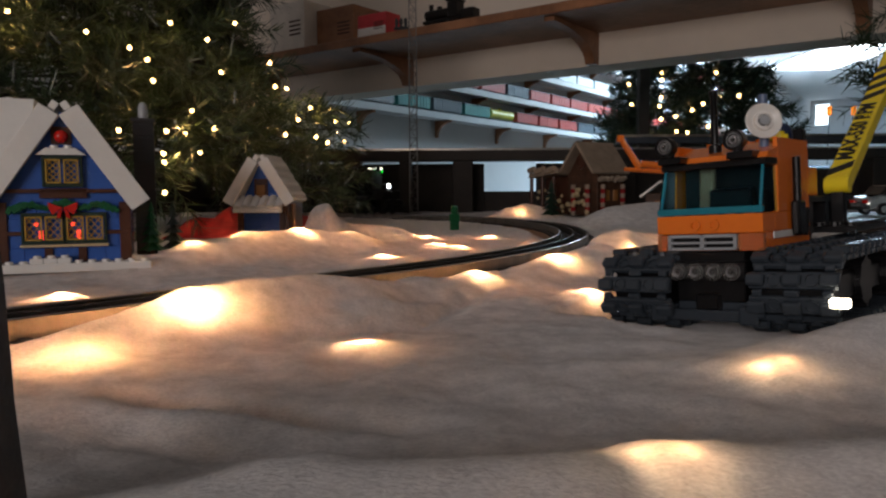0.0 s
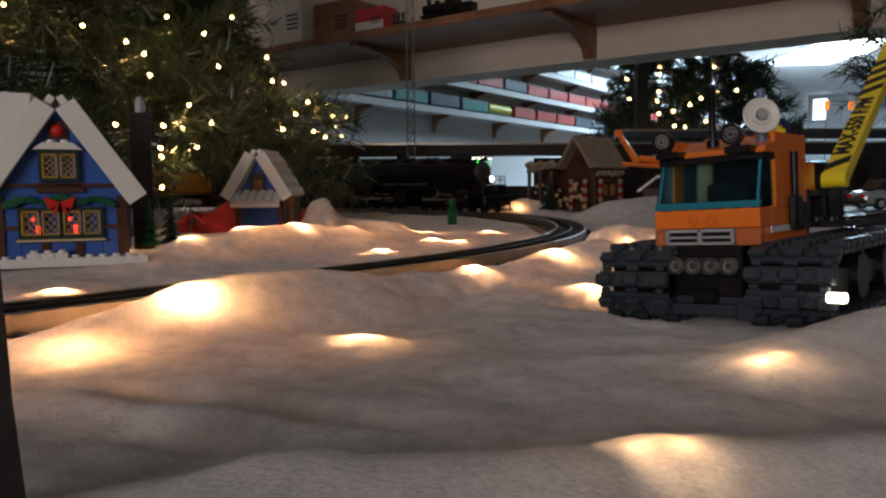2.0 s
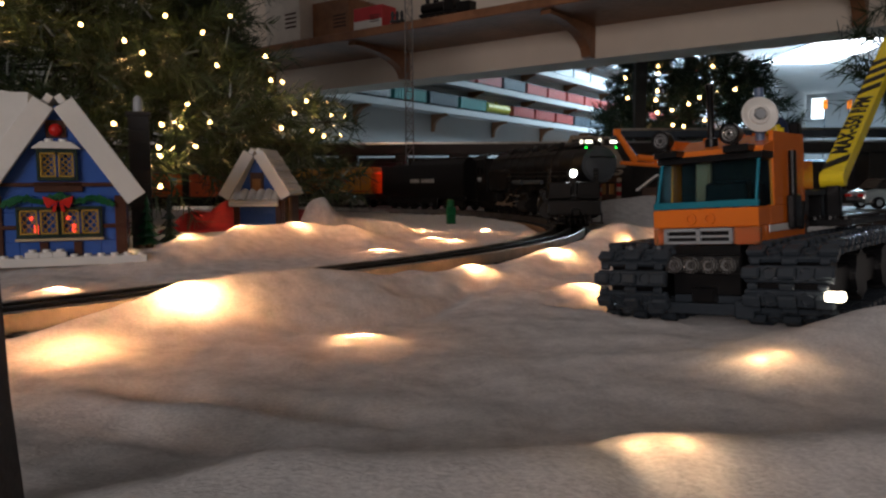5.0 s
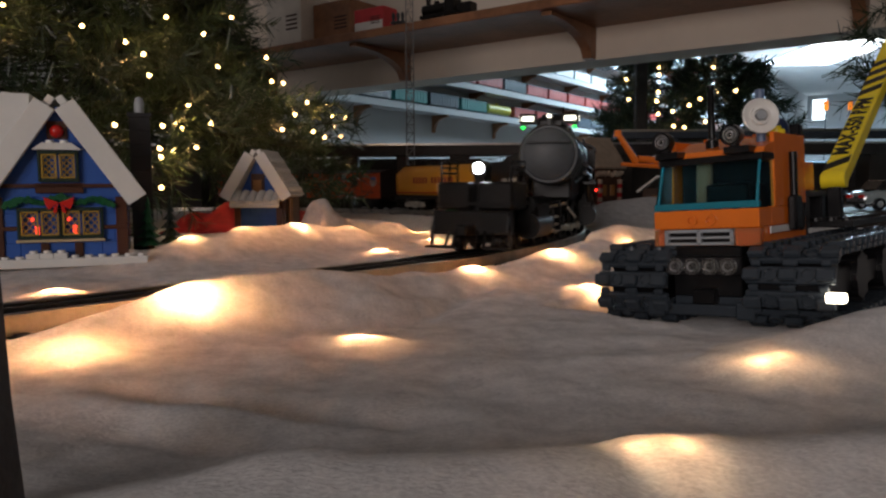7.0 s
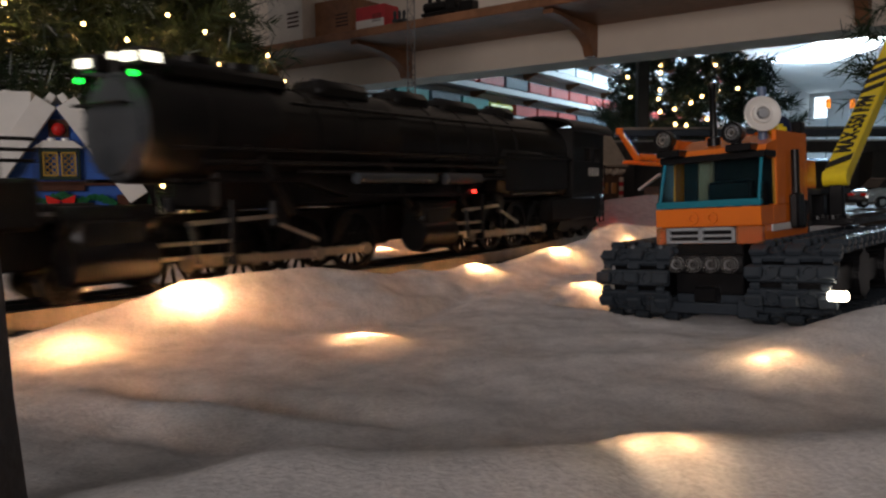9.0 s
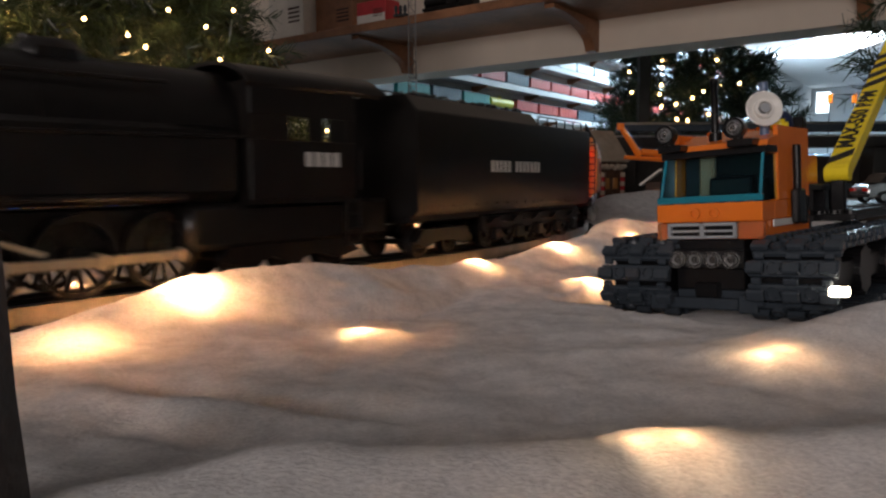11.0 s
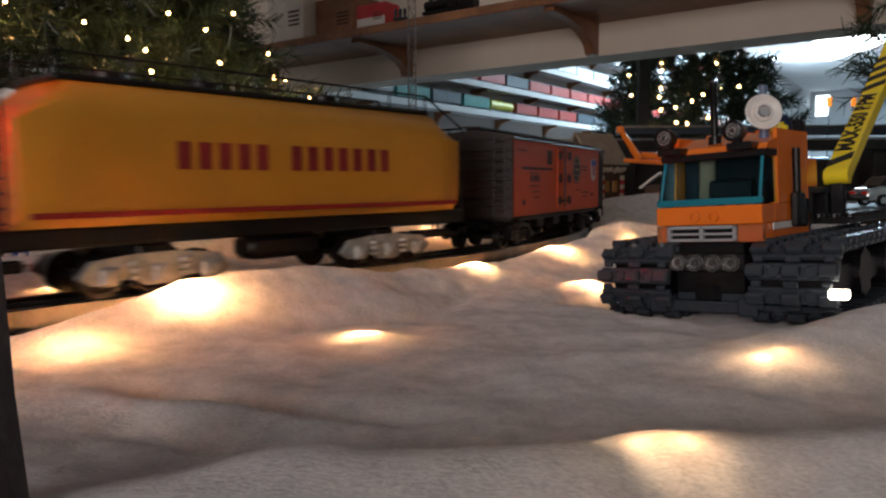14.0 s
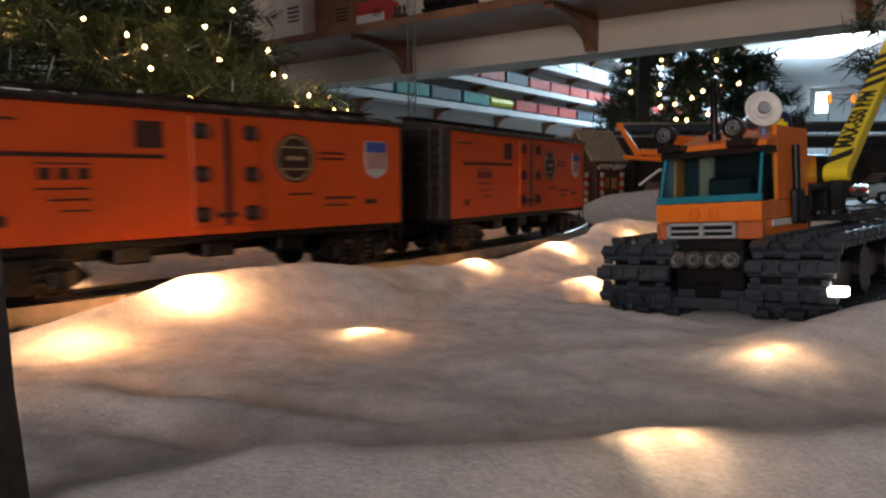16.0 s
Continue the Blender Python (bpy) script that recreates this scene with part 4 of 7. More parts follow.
def silver_truck(t, x, offset, n, material, spread):
    for y in (-1, 1):
        bm = bmesh.new()
        top = [(-spread - 0.012, 0.010), (-spread - 0.006, 0.0165), (-0.008, 0.0185), (0.008, 0.0185), (spread + 0.006, 0.0165), (spread + 0.012, 0.010), (spread + 0.006, 0.0065),
               (spread * 0.55, 0.0085), (0.006, 0.0050), (-0.006, 0.0050), (-spread * 0.55, 0.0085), (-spread - 0.006, 0.0065)]
        slab(bm, top, 0.003, Matrix.Translation((x, y * 0.0240, 0)))
        for i in range(n):
            a = x - spread + 2 * spread * i / (n - 1)
            box(bm, a - 0.004, a + 0.004, y * 0.0250, y * 0.0285, 0.0062, 0.0138, 0.001)
            rod(bm, (a, y * 0.0285, 0.010), (a, y * 0.0295, 0.010), 0.0022, n=8)
        for a in (-spread * 0.5, spread * 0.5):
            for k in range(3):
                rod(bm, (x + a, y * 0.0262, 0.008 + 0.003 * k), (x + a, y * 0.0262, 0.0095 + 0.003 * k), 0.0028, n=8)
        part("side_frame", bm, material, t, smooth=False)
    for i in range(n):
        wheelset(t, x - spread + 2 * spread * i / (n - 1), 0.0088 if n == 2 else 0.0092, offset)
    bm = bmesh.new()
    box(bm, x - 0.008, x + 0.008, -0.022, 0.022, 0.012, 0.022, 0.001)
    part("bolster", bm, LOCO, t)


def build_water_tender(offset):
    L = 0.1235
    t = thing("water_tender", "yellow toy auxiliary water tender with dark red lettering", "tender")
    # rounded section, its top corners cut away towards both ends
    sec = [(0.0, 0.0888), (0.010, 0.0886), (0.020, 0.0876), (0.0270, 0.0850), (0.0303, 0.0805), (0.0318, 0.0730), (0.0320, 0.0600), (0.0318, 0.0420), (0.0308, 0.0350), (0.0270, 0.0305)]
    loop = sec + [(-y, z) for y, z in sec[:0:-1]]
    bm = bmesh.new()
    rings = []
    for x, top, k in ((-L, 0.0715, 0.97), (-L + 0.0015, 0.0725, 1.0), (-L + 0.020, 0.09, 1.0), (L - 0.020, 0.09, 1.0), (L - 0.0015, 0.0725, 1.0), (L, 0.0715, 0.97)):
        rings.append([bm.verts.new((x, y * k, min(z, top - 0.0004 * abs(y) / 0.03))) for y, z in loop])
    for a, b in zip(rings, rings[1:]):
        for i in range(len(loop)):
            bm.faces.new((a[i], a[(i + 1) % len(loop)], b[(i + 1) % len(loop)], b[i]))
    bm.faces.new(rings[0])
    bm.faces.new(rings[-1])
    body = part("body", bm, CAR_YELLOW, t, smooth=True)
    for y in (-1, 1):
        bm = bmesh.new()
        box(bm, -L + 0.003, L - 0.003, y * 0.0300, y * 0.0322, 0.0342, 0.0366, 0.0003)
        part("stripe", bm, CAR_RED, body, "thin dark red stripe")
    bm = bmesh.new()
    box(bm, -L + 0.016, L - 0.016, -0.0215, 0.0215, 0.0868, 0.0900, 0.001)
    walk_board = part("roof_walk", bm, LOCO, t, "black roof walk")
    for y in (-0.020, 0.020):
        bm = bmesh.new()
        rails_along(bm, -L + 0.018, L - 0.018, y, 0.0985, posts=8, drop=0.009)
        part("roof_railing", bm, LOCO, walk_board)
    for x in (-0.045, 0.03, 0.075):
        bm = bmesh.new()
        rod(bm, (x, 0, 0.0895), (x, 0, 0.0945), 0.0075, n=16)
        part("hatch", bm, LOCO, walk_board, smooth=True)
    bm = bmesh.new()
    box(bm, -L - 0.010, L + 0.010, -0.0275, 0.0275, 0.0225, 0.0304, 0.001)
    part("underframe", bm, LOCO, t)
    bm = bmesh.new()
    box(bm, -0.022, 0.020, 0.004, 0.022, 0.0105, 0.0225, 0.003)
    part("equipment_box", bm, LOCO, t, smooth=True)
    for end in (-1, 1):
        for y in (-0.0245, 0.0245):
            bm = bmesh.new()
            end_ladder(bm, end * (L + 0.0045), y, 0.0300, 0.0800, w=0.010, n=9)
            part("ladder", bm, BLACK, t, "black wire end ladder")
        bm = bmesh.new()
        rod(bm, (end * (L + 0.0045), -0.0295, 0.0800), (end * (L + 0.0045), 0.0295, 0.0800), 0.0007, n=6)
        for y in (-0.0295, 0.0295):
            rod(bm, (end * (L + 0.0045), y, 0.0800), (end * (L - 0.018), y * 0.68, 0.0985), 0.0007, n=6)
        part("grab_rail", bm, BLACK, t)
    for y, m in ((1, LETTER_SIDE), (-1, Matrix.Rotation(math.pi, 4, "Z") @ LETTER_SIDE)):
        block_marks((5, 7), 0.128, 0.0118, PRINT_RED, t, Matrix.Translation((0.0, y * 0.0322, 0.0592)) @ m)
    for x in (-0.0680, 0.0680):
        silver_truck(t, x, offset, 3, SILVER, 0.0225)
    coupler(t, -L - 0.026, -L + 0.01)
    coupler(t, L - 0.01, L + 0.032)
    return t


HERALD_TAN = mat("tan_print", (0.34, 0.25, 0.13), 0.5)


def build_reefer(offset):
    L = 0.1135
    t = thing("refrigerator_car", "orange toy refrigerator boxcar with brown roof and ends", "boxcar", group="orange boxcars")
    bm = bmesh.new()
    for y in (-1, 1):
        box(bm, -L + 0.002, L - 0.002, y * 0.0295, y * 0.0312, 0.0235, 0.0765, 0.0003)
    side = part("side_wall", bm, CAR_ORANGE, t)
    for x in (-1, 1):
        bm = bmesh.new()
        box(bm, x * (L - 0.002), x * L, -0.0312, 0.0312, 0.0225, 0.0765, 0.0004)
        end = part("end_wall", bm, CAR_BROWN, t, "ribbed dark brown car end")
        for k in range(7):
            bm = bmesh.new()
            rod(bm, (x * L, -0.029, 0.030 + 0.0065 * k), (x * L, 0.029, 0.030 + 0.0065 * k), 0.0011, n=6)
            part("end_rib", bm, CAR_BROWN, end)
    bm = bmesh.new()
    slab(bm, [(-0.0325, 0.0765), (0.0325, 0.0765), (0.0320, 0.0782), (0.016, 0.0815), (0, 0.0828), (-0.016, 0.0815), (-0.0320, 0.0782)], 2 * L + 0.002, Matrix.Rotation(radians(90), 4, "Z"))
    roof = part("roof", bm, CAR_BROWN, t, "dark brown ribbed roof")
    for i in range(12):
        x = -L + 0.01 + (2 * L - 0.02) * i / 11
        bm = bmesh.new()
        for y in (-1, 1):
            rod(bm, (x, y * 0.032, 0.0787), (x, 0, 0.0834), 0.0008, n=5)
        part("roof_rib", bm, CAR_BROWN, roof)
    bm = bmesh.new()
    box(bm, -L - 0.002, L + 0.002, -0.006, 0.006, 0.0845, 0.0855)
    for x in np.linspace(-L + 0.005, L - 0.005, 9):
        box(bm, x - 0.001, x + 0.001, -0.005, 0.005, 0.0825, 0.0846)
    part("roof_walk", bm, CAR_BROWN, roof)
    bm = bmesh.new()
    box(bm, -L, L, -0.0305, 0.0305, 0.0200, 0.0235, 0.0006)
    box(bm, -L + 0.01, L - 0.01, -0.010, 0.010, 0.014, 0.020, 0.001)
    for x in (-0.04, 0.0, 0.04):
        box(bm, x - 0.008, x + 0.008, 0.010, 0.026, 0.013, 0.0205, 0.001)
    for x in (-L + 0.006, L - 0.006):
        for y in (-1, 1):
            for a in (-0.004, 0.004):
                rod(bm, (x + a, y * 0.031, 0.0225), (x + a, y * 0.031, 0.0135), 0.0006, n=5)
            rod(bm, (x - 0.004, y * 0.031, 0.0135), (x + 0.004, y * 0.031, 0.0135), 0.0006, n=5)
    part("underframe", bm, LOCO, t)
    for y in (-1, 1):
        for x0, x1 in ((-0.0165, -0.0004), (0.0004, 0.0165)):
            bm = bmesh.new()
            box(bm, x0, x1, y * 0.0308, y * 0.0320, 0.0270, 0.0745, 0.0003)
            door = part("door", bm, CAR_ORANGE, t)
            bm = bmesh.new()
            xo = x0 if x0 < -0.001 else x1
            for z in (0.0325, 0.0500, 0.0685):
                box(bm, xo * 0.76 - 0.0034, xo * 0.76 + 0.0034, y * 0.0318, y * 0.0332, z - 0.0034, z + 0.0034, 0.0015)
            part("hinge", bm, PRINT_DARK, door, "black door hinge")
        bm = bmesh.new()
        box(bm, -0.0008, 0.0008, y * 0.0318, y * 0.0332, 0.0275, 0.0745)
        box(bm, -0.005, 0.005, y * 0.0318, y * 0.0330, 0.0310, 0.0330)
        part("door_bar", bm, PRINT_DARK, t, "black door latch bar")
        # printed heralds and data, as plain shapes (the printed side reads from the train's left)
        s = y
        def strip(x0, x1, z0, z1):
            bar = bmesh.new()
            box(bar, s * x0 * 0.86, s * x1 * 0.86, y * 0.0311, y * 0.03135, z0, z1)
            part("printed_bar", bar, PRINT_DARK, side)

        strip(0.0335, 0.0475, 0.0605, 0.0715)
        strip(0.098, 0.122, 0.0690, 0.0700)
        strip(0.033, 0.112, 0.0562, 0.0580)
        strip(0.068, 0.092, 0.0535, 0.0541)
        for k in range(3):
            strip(0.069 + 0.0082 * k, 0.0745 + 0.0082 * k, 0.0478, 0.0522)
            strip(0.069, 0.092 - 0.005 * k, 0.0440 - 0.0042 * k, 0.0448 - 0.0042 * k)
        strip(0.104, 0.110, 0.0310, 0.0350)
        strip(-0.082, -0.062, 0.0600, 0.0612)
        strip(-0.082, -0.062, 0.0572, 0.0584)
        strip(-0.058, -0.040, 0.0400, 0.0410)
        strip(-0.090, -0.066, 0.0375, 0.0388)
        strip(-0.084, -0.066, 0.0340, 0.0350)
        strip(-0.108, -0.098, 0.0345, 0.0370)
        bm = bmesh.new()
        rod(bm, (s * -0.0385, y * 0.0310, 0.0577), (s * -0.0385, y * 0.0314, 0.0577), 0.0118, n=32)
        hd = part("round_herald", bm, PRINT_DARK, side, "round black herald with a pale cross")
        bm = bmesh.new()
        ring(bm, (s * -0.0385, y * 0.0314, 0.0577), (0, y, 0), 0.0108, 0.0099, 0.0003)
        for z in (-0.0052, 0.0052):
            box(bm, s * -0.0385 - 0.0088, s * -0.0385 + 0.0088, y * 0.0313, y * 0.0316, 0.0577 + z - 0.0004, 0.0577 + z + 0.0004)
        box(bm, s * -0.0385 - 0.0055, s * -0.0385 + 0.0055, y * 0.0313, y * 0.0316, 0.0568, 0.0586)
        part("herald_cross", bm, HERALD_TAN, hd)
        bm = bmesh.new()
        slab(bm, [(-0.0078, 0.0676), (0.0078, 0.0676), (0.0080, 0.0555), (0.0066, 0.0505), (0, 0.0478), (-0.0066, 0.0505), (-0.0080, 0.0555)], 0.0004, Matrix.Translation((s * -0.0925, y * 0.0313, 0)))
        sh = part("shield_herald", bm, PRINT_WHITE, side, "small shield with blue top and red stripes")
        bm = bmesh.new()
        box(bm, s * -0.0850, s * -0.1000, y * 0.0315, y * 0.0317, 0.0618, 0.0672)
        part("shield_top", bm, PRINT_BLUE, sh)
        bm = bmesh.new()
        for k in range(4):
            a = -0.0866 - 0.0034 * k
            box(bm, s * a, s * (a - 0.0014), y * 0.0315, y * 0.0317, 0.0530, 0.0618)
        part("shield_stripes", bm, CAR_RED, sh)
    for x, y in ((L + 0.0012, 0.022), (-L - 0.0012, 0.022)):
        bm = bmesh.new()
        end_ladder(bm, x, y, 0.024, 0.078, n=8)
        part("ladder", bm, CAR_BROWN, t)
    for x in (-L + 0.029, L - 0.029):
        silver_truck(t, x, offset, 2, LOCO, 0.0145)
    coupler(t, -L - 0.015, -L + 0.01)
    coupler(t, L - 0.01, L + 0.015)
    return t


LAMP_TAIL = glow("red_tail_lamp_glass", (1.0, 0.006, 0.010), 210)
ENGINE, FRONT_ENGINE = build_engine(0.26)
# the vehicles: thing, how far its middle runs behind the headlight, and its front and rear pivots
TRAIN = [
    (ENGINE, 0.26, 0.20, 0.42),
    (build_tender(0.6643), 0.6643, 0.588, 0.723),
    (build_water_tender(0.955), 0.955, 0.8825, 1.0275),
    (build_reefer(1.244), 1.244, 1.169, 1.319),
    (build_reefer(1.502), 1.502, 1.427, 1.577),
]
SPEED = 0.164   # metres a second, steady all the way


def travelled(t):
    """Metres that the headlight has gone along the track."""
    return 0.651 + SPEED * (t - 8)


def on_rails(s, middle, front, rear):
    """The pose of a vehicle whose pivots run on the track, when the headlight has gone s."""
    a, b = on_track(s - front)[0], on_track(s - rear)[0]
    d = (a - b).normalized()
    mid = (a + b) / 2 + d * ((front + rear) / 2 - middle)
    return Matrix.Translation((0, 0, RAIL_TOP)) @ plan(mid, d, Vector((-d.y, d.x)))


def motions():
    beats = [i * 0.2 for i in range(81)]
    for vehicle, middle, front, rear in TRAIN:
        walk(vehicle, [(t, on_rails(travelled(t), middle, front, rear)) for t in beats])
    walk(FRONT_ENGINE, [(t, on_rails(travelled(t), 0.26, 0.20, 0.42).inverted() @ on_rails(travelled(t), 0.26, 0.03, 0.19)) for t in beats])
    steps = [i * 0.05 for i in range(321)]
    gone = [travelled(t) for t in steps]
    for wheel, r, x, phase, _ in ROLLERS:
        walk(wheel, [(t, pose(x, 0, r, 0, math.degrees(s / r + phase), 0)) for t, s in zip(steps, gone)])
    for bar, x, y, z, crank, phase in RODS:
        walk(bar, [(t, pose(x + crank * math.sin(s / DRIVER + phase), y, z + crank * math.cos(s / DRIVER + phase))) for t, s in zip(steps, gone)])


# ---- toy-brick crawler truck, standing on the snow ----


SEAT_BROWN = mat("tan_brown_brick_plastic", (0.30, 0.16, 0.09), 0.35)


def stud(bm, x, y, z, r=0.0024, h=0.0017):
    rod(bm, (x, y, z), (x, y, z + h), r, n=12)


def build_truck():
    t = thing("toy_crawler_truck", "orange toy-brick crawler truck with grey tracks, yellow boom, white dish", "toy truck", pose(0.1190, 0.3255, 0.0078, 0, 0, -42) @ pose(0, 0, 0, 0, -3.5, 0))
    # crawler tracks, link by link
    bm = bmesh.new()
    box(bm, -0.0172, 0.0172, -0.0036, 0.0036, -0.0018, 0.0008, 0.0005)
    for x0, x1 in ((-0.0178, -0.0104), (-0.0036, 0.0036), (0.0104, 0.0178)):
        box(bm, x0, x1, -0.0030, 0.0022, 0.0006, 0.0040, 0.0008)
    for x0, x1 in ((-0.0155, -0.0115), (-0.003, 0.003), (0.0115, 0.0155)):
        box(bm, x0, x1, 0.0038, 0.0066, -0.0010, 0.0014, 0.0005)
    for x in (-0.0072, 0.0072):
        ring(bm, (x, 0, 0.0006), (0, 0, 1), 0.0030, 0.0022, 0.0016)
    link = finish("track_link", bm, BRICK_GREY)
    bm = bmesh.new()
    teeth = []
    for k in range(8):
        for da, r in ((-0.30, 0.0105), (-0.14, 0.0105), (-0.12, 0.0118), (0.12, 0.0118), (0.14, 0.0105)):
            a = 2 * math.pi * k / 8 + da
            teeth.append((r * math.cos(a), r * math.sin(a)))
    slab(bm, teeth, 0.025, Matrix.Rotation(radians(90), 4, "Z"))
    sprocket = finish("sprocket", bm, BLACK)
    H, L0, L1 = 0.0145, 0.004, 0.150
    straight, arc = L1 - L0, math.pi * H
    n = round((2 * straight + 2 * arc) / 0.0100)
    for side in (-1, 1):
        tr = part("crawler_track", bm_block(-0.010, 0.010, L0, L1, -0.006, 0.006), BLACK, t, at=pose(0.0380 if side > 0 else -0.0310, 0, 0.0180))
        for i in range(n):
            u = (2 * straight + 2 * arc) * (i + 0.3 * (side > 0)) / n
            if u < straight:
                y, z, a = L0 + u, H, 0
            elif u < straight + arc:
                k = (u - straight) / H
                y, z, a = L1 + H * math.sin(k), H * math.cos(k), -k
            elif u < 2 * straight + arc:
                y, z, a = L1 - (u - straight - arc), -H, -math.pi
            else:
                k = (u - 2 * straight - arc) / H
                y, z, a = L0 - H * math.sin(k), -H * math.cos(k), -math.pi - k
            ob = new("track_link", link)
            ob.parent = tr
            ob.matrix_basis = Matrix.Translation((0, y, z)) @ Matrix.Rotation(a, 4, "X")
        for y in (L0, L0 + 0.05, L0 + 0.1, L1):
            ob = new("sprocket", sprocket)
            ob.parent = tr
            ob.matrix_basis = pose(0, y, 0)
    # chassis between the tracks
    bm = bmesh.new()
    box(bm, -0.0160, 0.0160, 0.002, 0.150, 0.0065, 0.0125, 0.0006)
    box(bm, -0.022, 0.022, -0.006, -0.001, 0.0045, 0.0095, 0.0006)
    for x in (-0.020, 0.020):
        box(bm, x - 0.004, x + 0.004, -0.010, 0.004, 0.0040, 0.0115, 0.0008)
    part("chassis", bm, BRICK_GREY, t)
    bm = bmesh.new()
    box(bm, -0.0155, 0.0155, 0.001, 0.066, 0.0125, 0.0352, 0.0005)
    box(bm, -0.005, 0.005, -0.004, 0.002, 0.0095, 0.0160, 0.0005)
    box(bm, -0.016, 0.016, 0.066, 0.152, 0.0125, 0.0330, 0.0005)
    box(bm, -0.0235, 0.0235, 0.0665, 0.070, 0.030, 0.052, 0.0005)
    part("underbody", bm, BLACK, t)
    # row of four clear lamps
    bm = bmesh.new()
    box(bm, -0.0175, 0.0175, -0.004, 0.002, 0.0165, 0.0245, 0.0005)
    bar = part("lamp_bar", bm, BLACK, t)
    for k in range(4):
        bm = bmesh.new()
        lathe(bm, [(0.0028, 0), (0.0038, 0.0004), (0.0038, 0.0028), (0.0026, 0.0030), (0.0024, 0.0044), (0.0004, 0.0046)], Matrix.Translation((-0.012 + 0.008 * k, -0.004, 0.0205)) @ Matrix.Rotation(radians(90), 4, "X"), n=18)
        part("clear_lamp", bm, GLASS_CLEAR, bar, "round clear plastic lamp", smooth=True)
        bm = bmesh.new()
        ring(bm, (-0.012 + 0.008 * k, -0.0042, 0.0205), (0, -1, 0), 0.0022, 0.0016, 0.0012)
        part("lamp_socket", bm, BRICK_LIGHT, bar)
    # cab: lower front, grille, corner lenses
    bm = bmesh.new()
    box(bm, -0.0239, 0.0239, 0.0, 0.0155, 0.0370, 0.0452, 0.0003)
    box(bm, -0.0239, -0.0215, 0.0155, 0.060, 0.0370, 0.0452, 0.0003)
    box(bm, 0.0215, 0.0239, 0.0155, 0.066, 0.0370, 0.0452, 0.0003)
    for x in (-0.0055, 0.0030):
        ring(bm, (x, -0.0006, 0.0408), (0, -1, 0), 0.0026, 0.0015, 0.0010)
    cab = part("cab", bm, BRICK_ORANGE, t)
    bm = bmesh.new()
    box(bm, -0.0235, 0.0235, 0.0045, 0.066, 0.0290, 0.0369, 0.0003)
    part("cab_base", bm, BRICK_ORANGE, t)
    bm = bmesh.new()
    box(bm, 0.0240, 0.0246, 0.012, 0.058, 0.0338, 0.0368, 0.0001)
    part("side_stripe", bm, BRICK_WHITE, t, "white stripe along the cab side")
    bm = bmesh.new()
    for a in ((-0.0188, 0.0128, 0.0296, 0.0308), (-0.0188, 0.0128, 0.0324, 0.0334), (-0.0188, 0.0128, 0.0352, 0.0366), (-0.0188, -0.0172, 0.0296, 0.0366), (-0.0036, -0.0018, 0.0296, 0.0366), (0.0112, 0.0128, 0.0296, 0.0366)):
        box(bm, a[0], a[1], -0.0004, 0.0018, a[2], a[3], 0.0001)
    grille = part("grille", bm, BRICK_LIGHT, t, "light grey slatted grille")
    bm = bmesh.new()
    box(bm, -0.0185, 0.0125, 0.0018, 0.0040, 0.0296, 0.0366)
    part("grille_back", bm, BLACK, grille)
    for x0, x1 in ((-0.0239, -0.0192), (0.0132, 0.0239)):
        bm = bmesh.new()
        box(bm, x0, x1, -0.0002, 0.0042, 0.0292, 0.0367, 0.0004)
        part("corner_lens", bm, GLASS_ORANGE, t, "clear orange corner lens")
    # windscreen: thin sloping shell of clear blue
    bm = bmesh.new()
    z0, z1 = 0.0456, 0.0660
    out = [[(-0.0236, 0.0205, z0), (-0.0236, 0.0008, z0), (0.0236, 0.0008, z0), (0.0236, 0.0205, z0)], [(-0.0232, 0.0205, z1), (-0.0232, 0.0072, z1), (0.0232, 0.0072, z1), (0.0232, 0.0205, z1)]]
    for inset in (0.0, 0.0012):
        lv = [[bm.verts.new((x - math.copysign(inset, x), y + inset * (1 if i in (1, 2) else 0), z)) for i, (x, y, z) in enumerate(row)] for row in out]
        for i in range(3):
            bm.faces.new((lv[0][i], lv[0][i + 1], lv[1][i + 1], lv[1][i]))
    glass = part("windscreen", bm, GLASS_BLUE, t, "clear blue plastic windscreen")
    glass.visible_shadow = False
    bm = bmesh.new()
    for x in (-0.0225, 0.0225):
        rod(bm, (x, 0.0012, z0), (x * 0.98, 0.0078, z1), 0.0007, n=8)
    box(bm, -0.0238, 0.0238, 0.0002, 0.0030, z0 - 0.0001, z0 + 0.0030, 0.0004)
    part("windscreen_frame", bm, GLASS_EDGE, t, "bright teal windscreen edge")
    bm = bmesh.new()
    for k in range(5):
        stud(bm, -0.016 + 0.008 * k, 0.0066, 0.0452)
    part("front_studs", bm, BRICK_ORANGE, t)
    # inside of the cab
    bm = bmesh.new()
    box(bm, -0.010, -0.003, 0.019, 0.024, 0.046, 0.066, 0.001)
    part("seat_back", bm, SEAT_BROWN, t, "tan seat back inside the cab")
    bm = bmesh.new()
    box(bm, -0.021, 0.021, 0.032, 0.034, 0.0455, 0.066, 0.0004)
    box(bm, -0.003, 0.016, 0.012, 0.020, 0.0455, 0.056, 0.001)
    part("cab_interior", bm, BLACK, t)
    # upper cab: rear block, roof
    bm = bmesh.new()
    box(bm, 0.0205, 0.0239, 0.0206, 0.0215, 0.0453, 0.0665, 0.0002)
    for x in (-1, 1):
        box(bm, x * 0.0218, x * 0.0239, 0.0216, 0.066, 0.0453, 0.0786, 0.0003)
    box(bm, -0.0218, 0.0218, 0.056, 0.066, 0.0453, 0.0786, 0.0003)
    part("cab_rear", bm, BRICK_ORANGE, t)
    bm = bmesh.new()
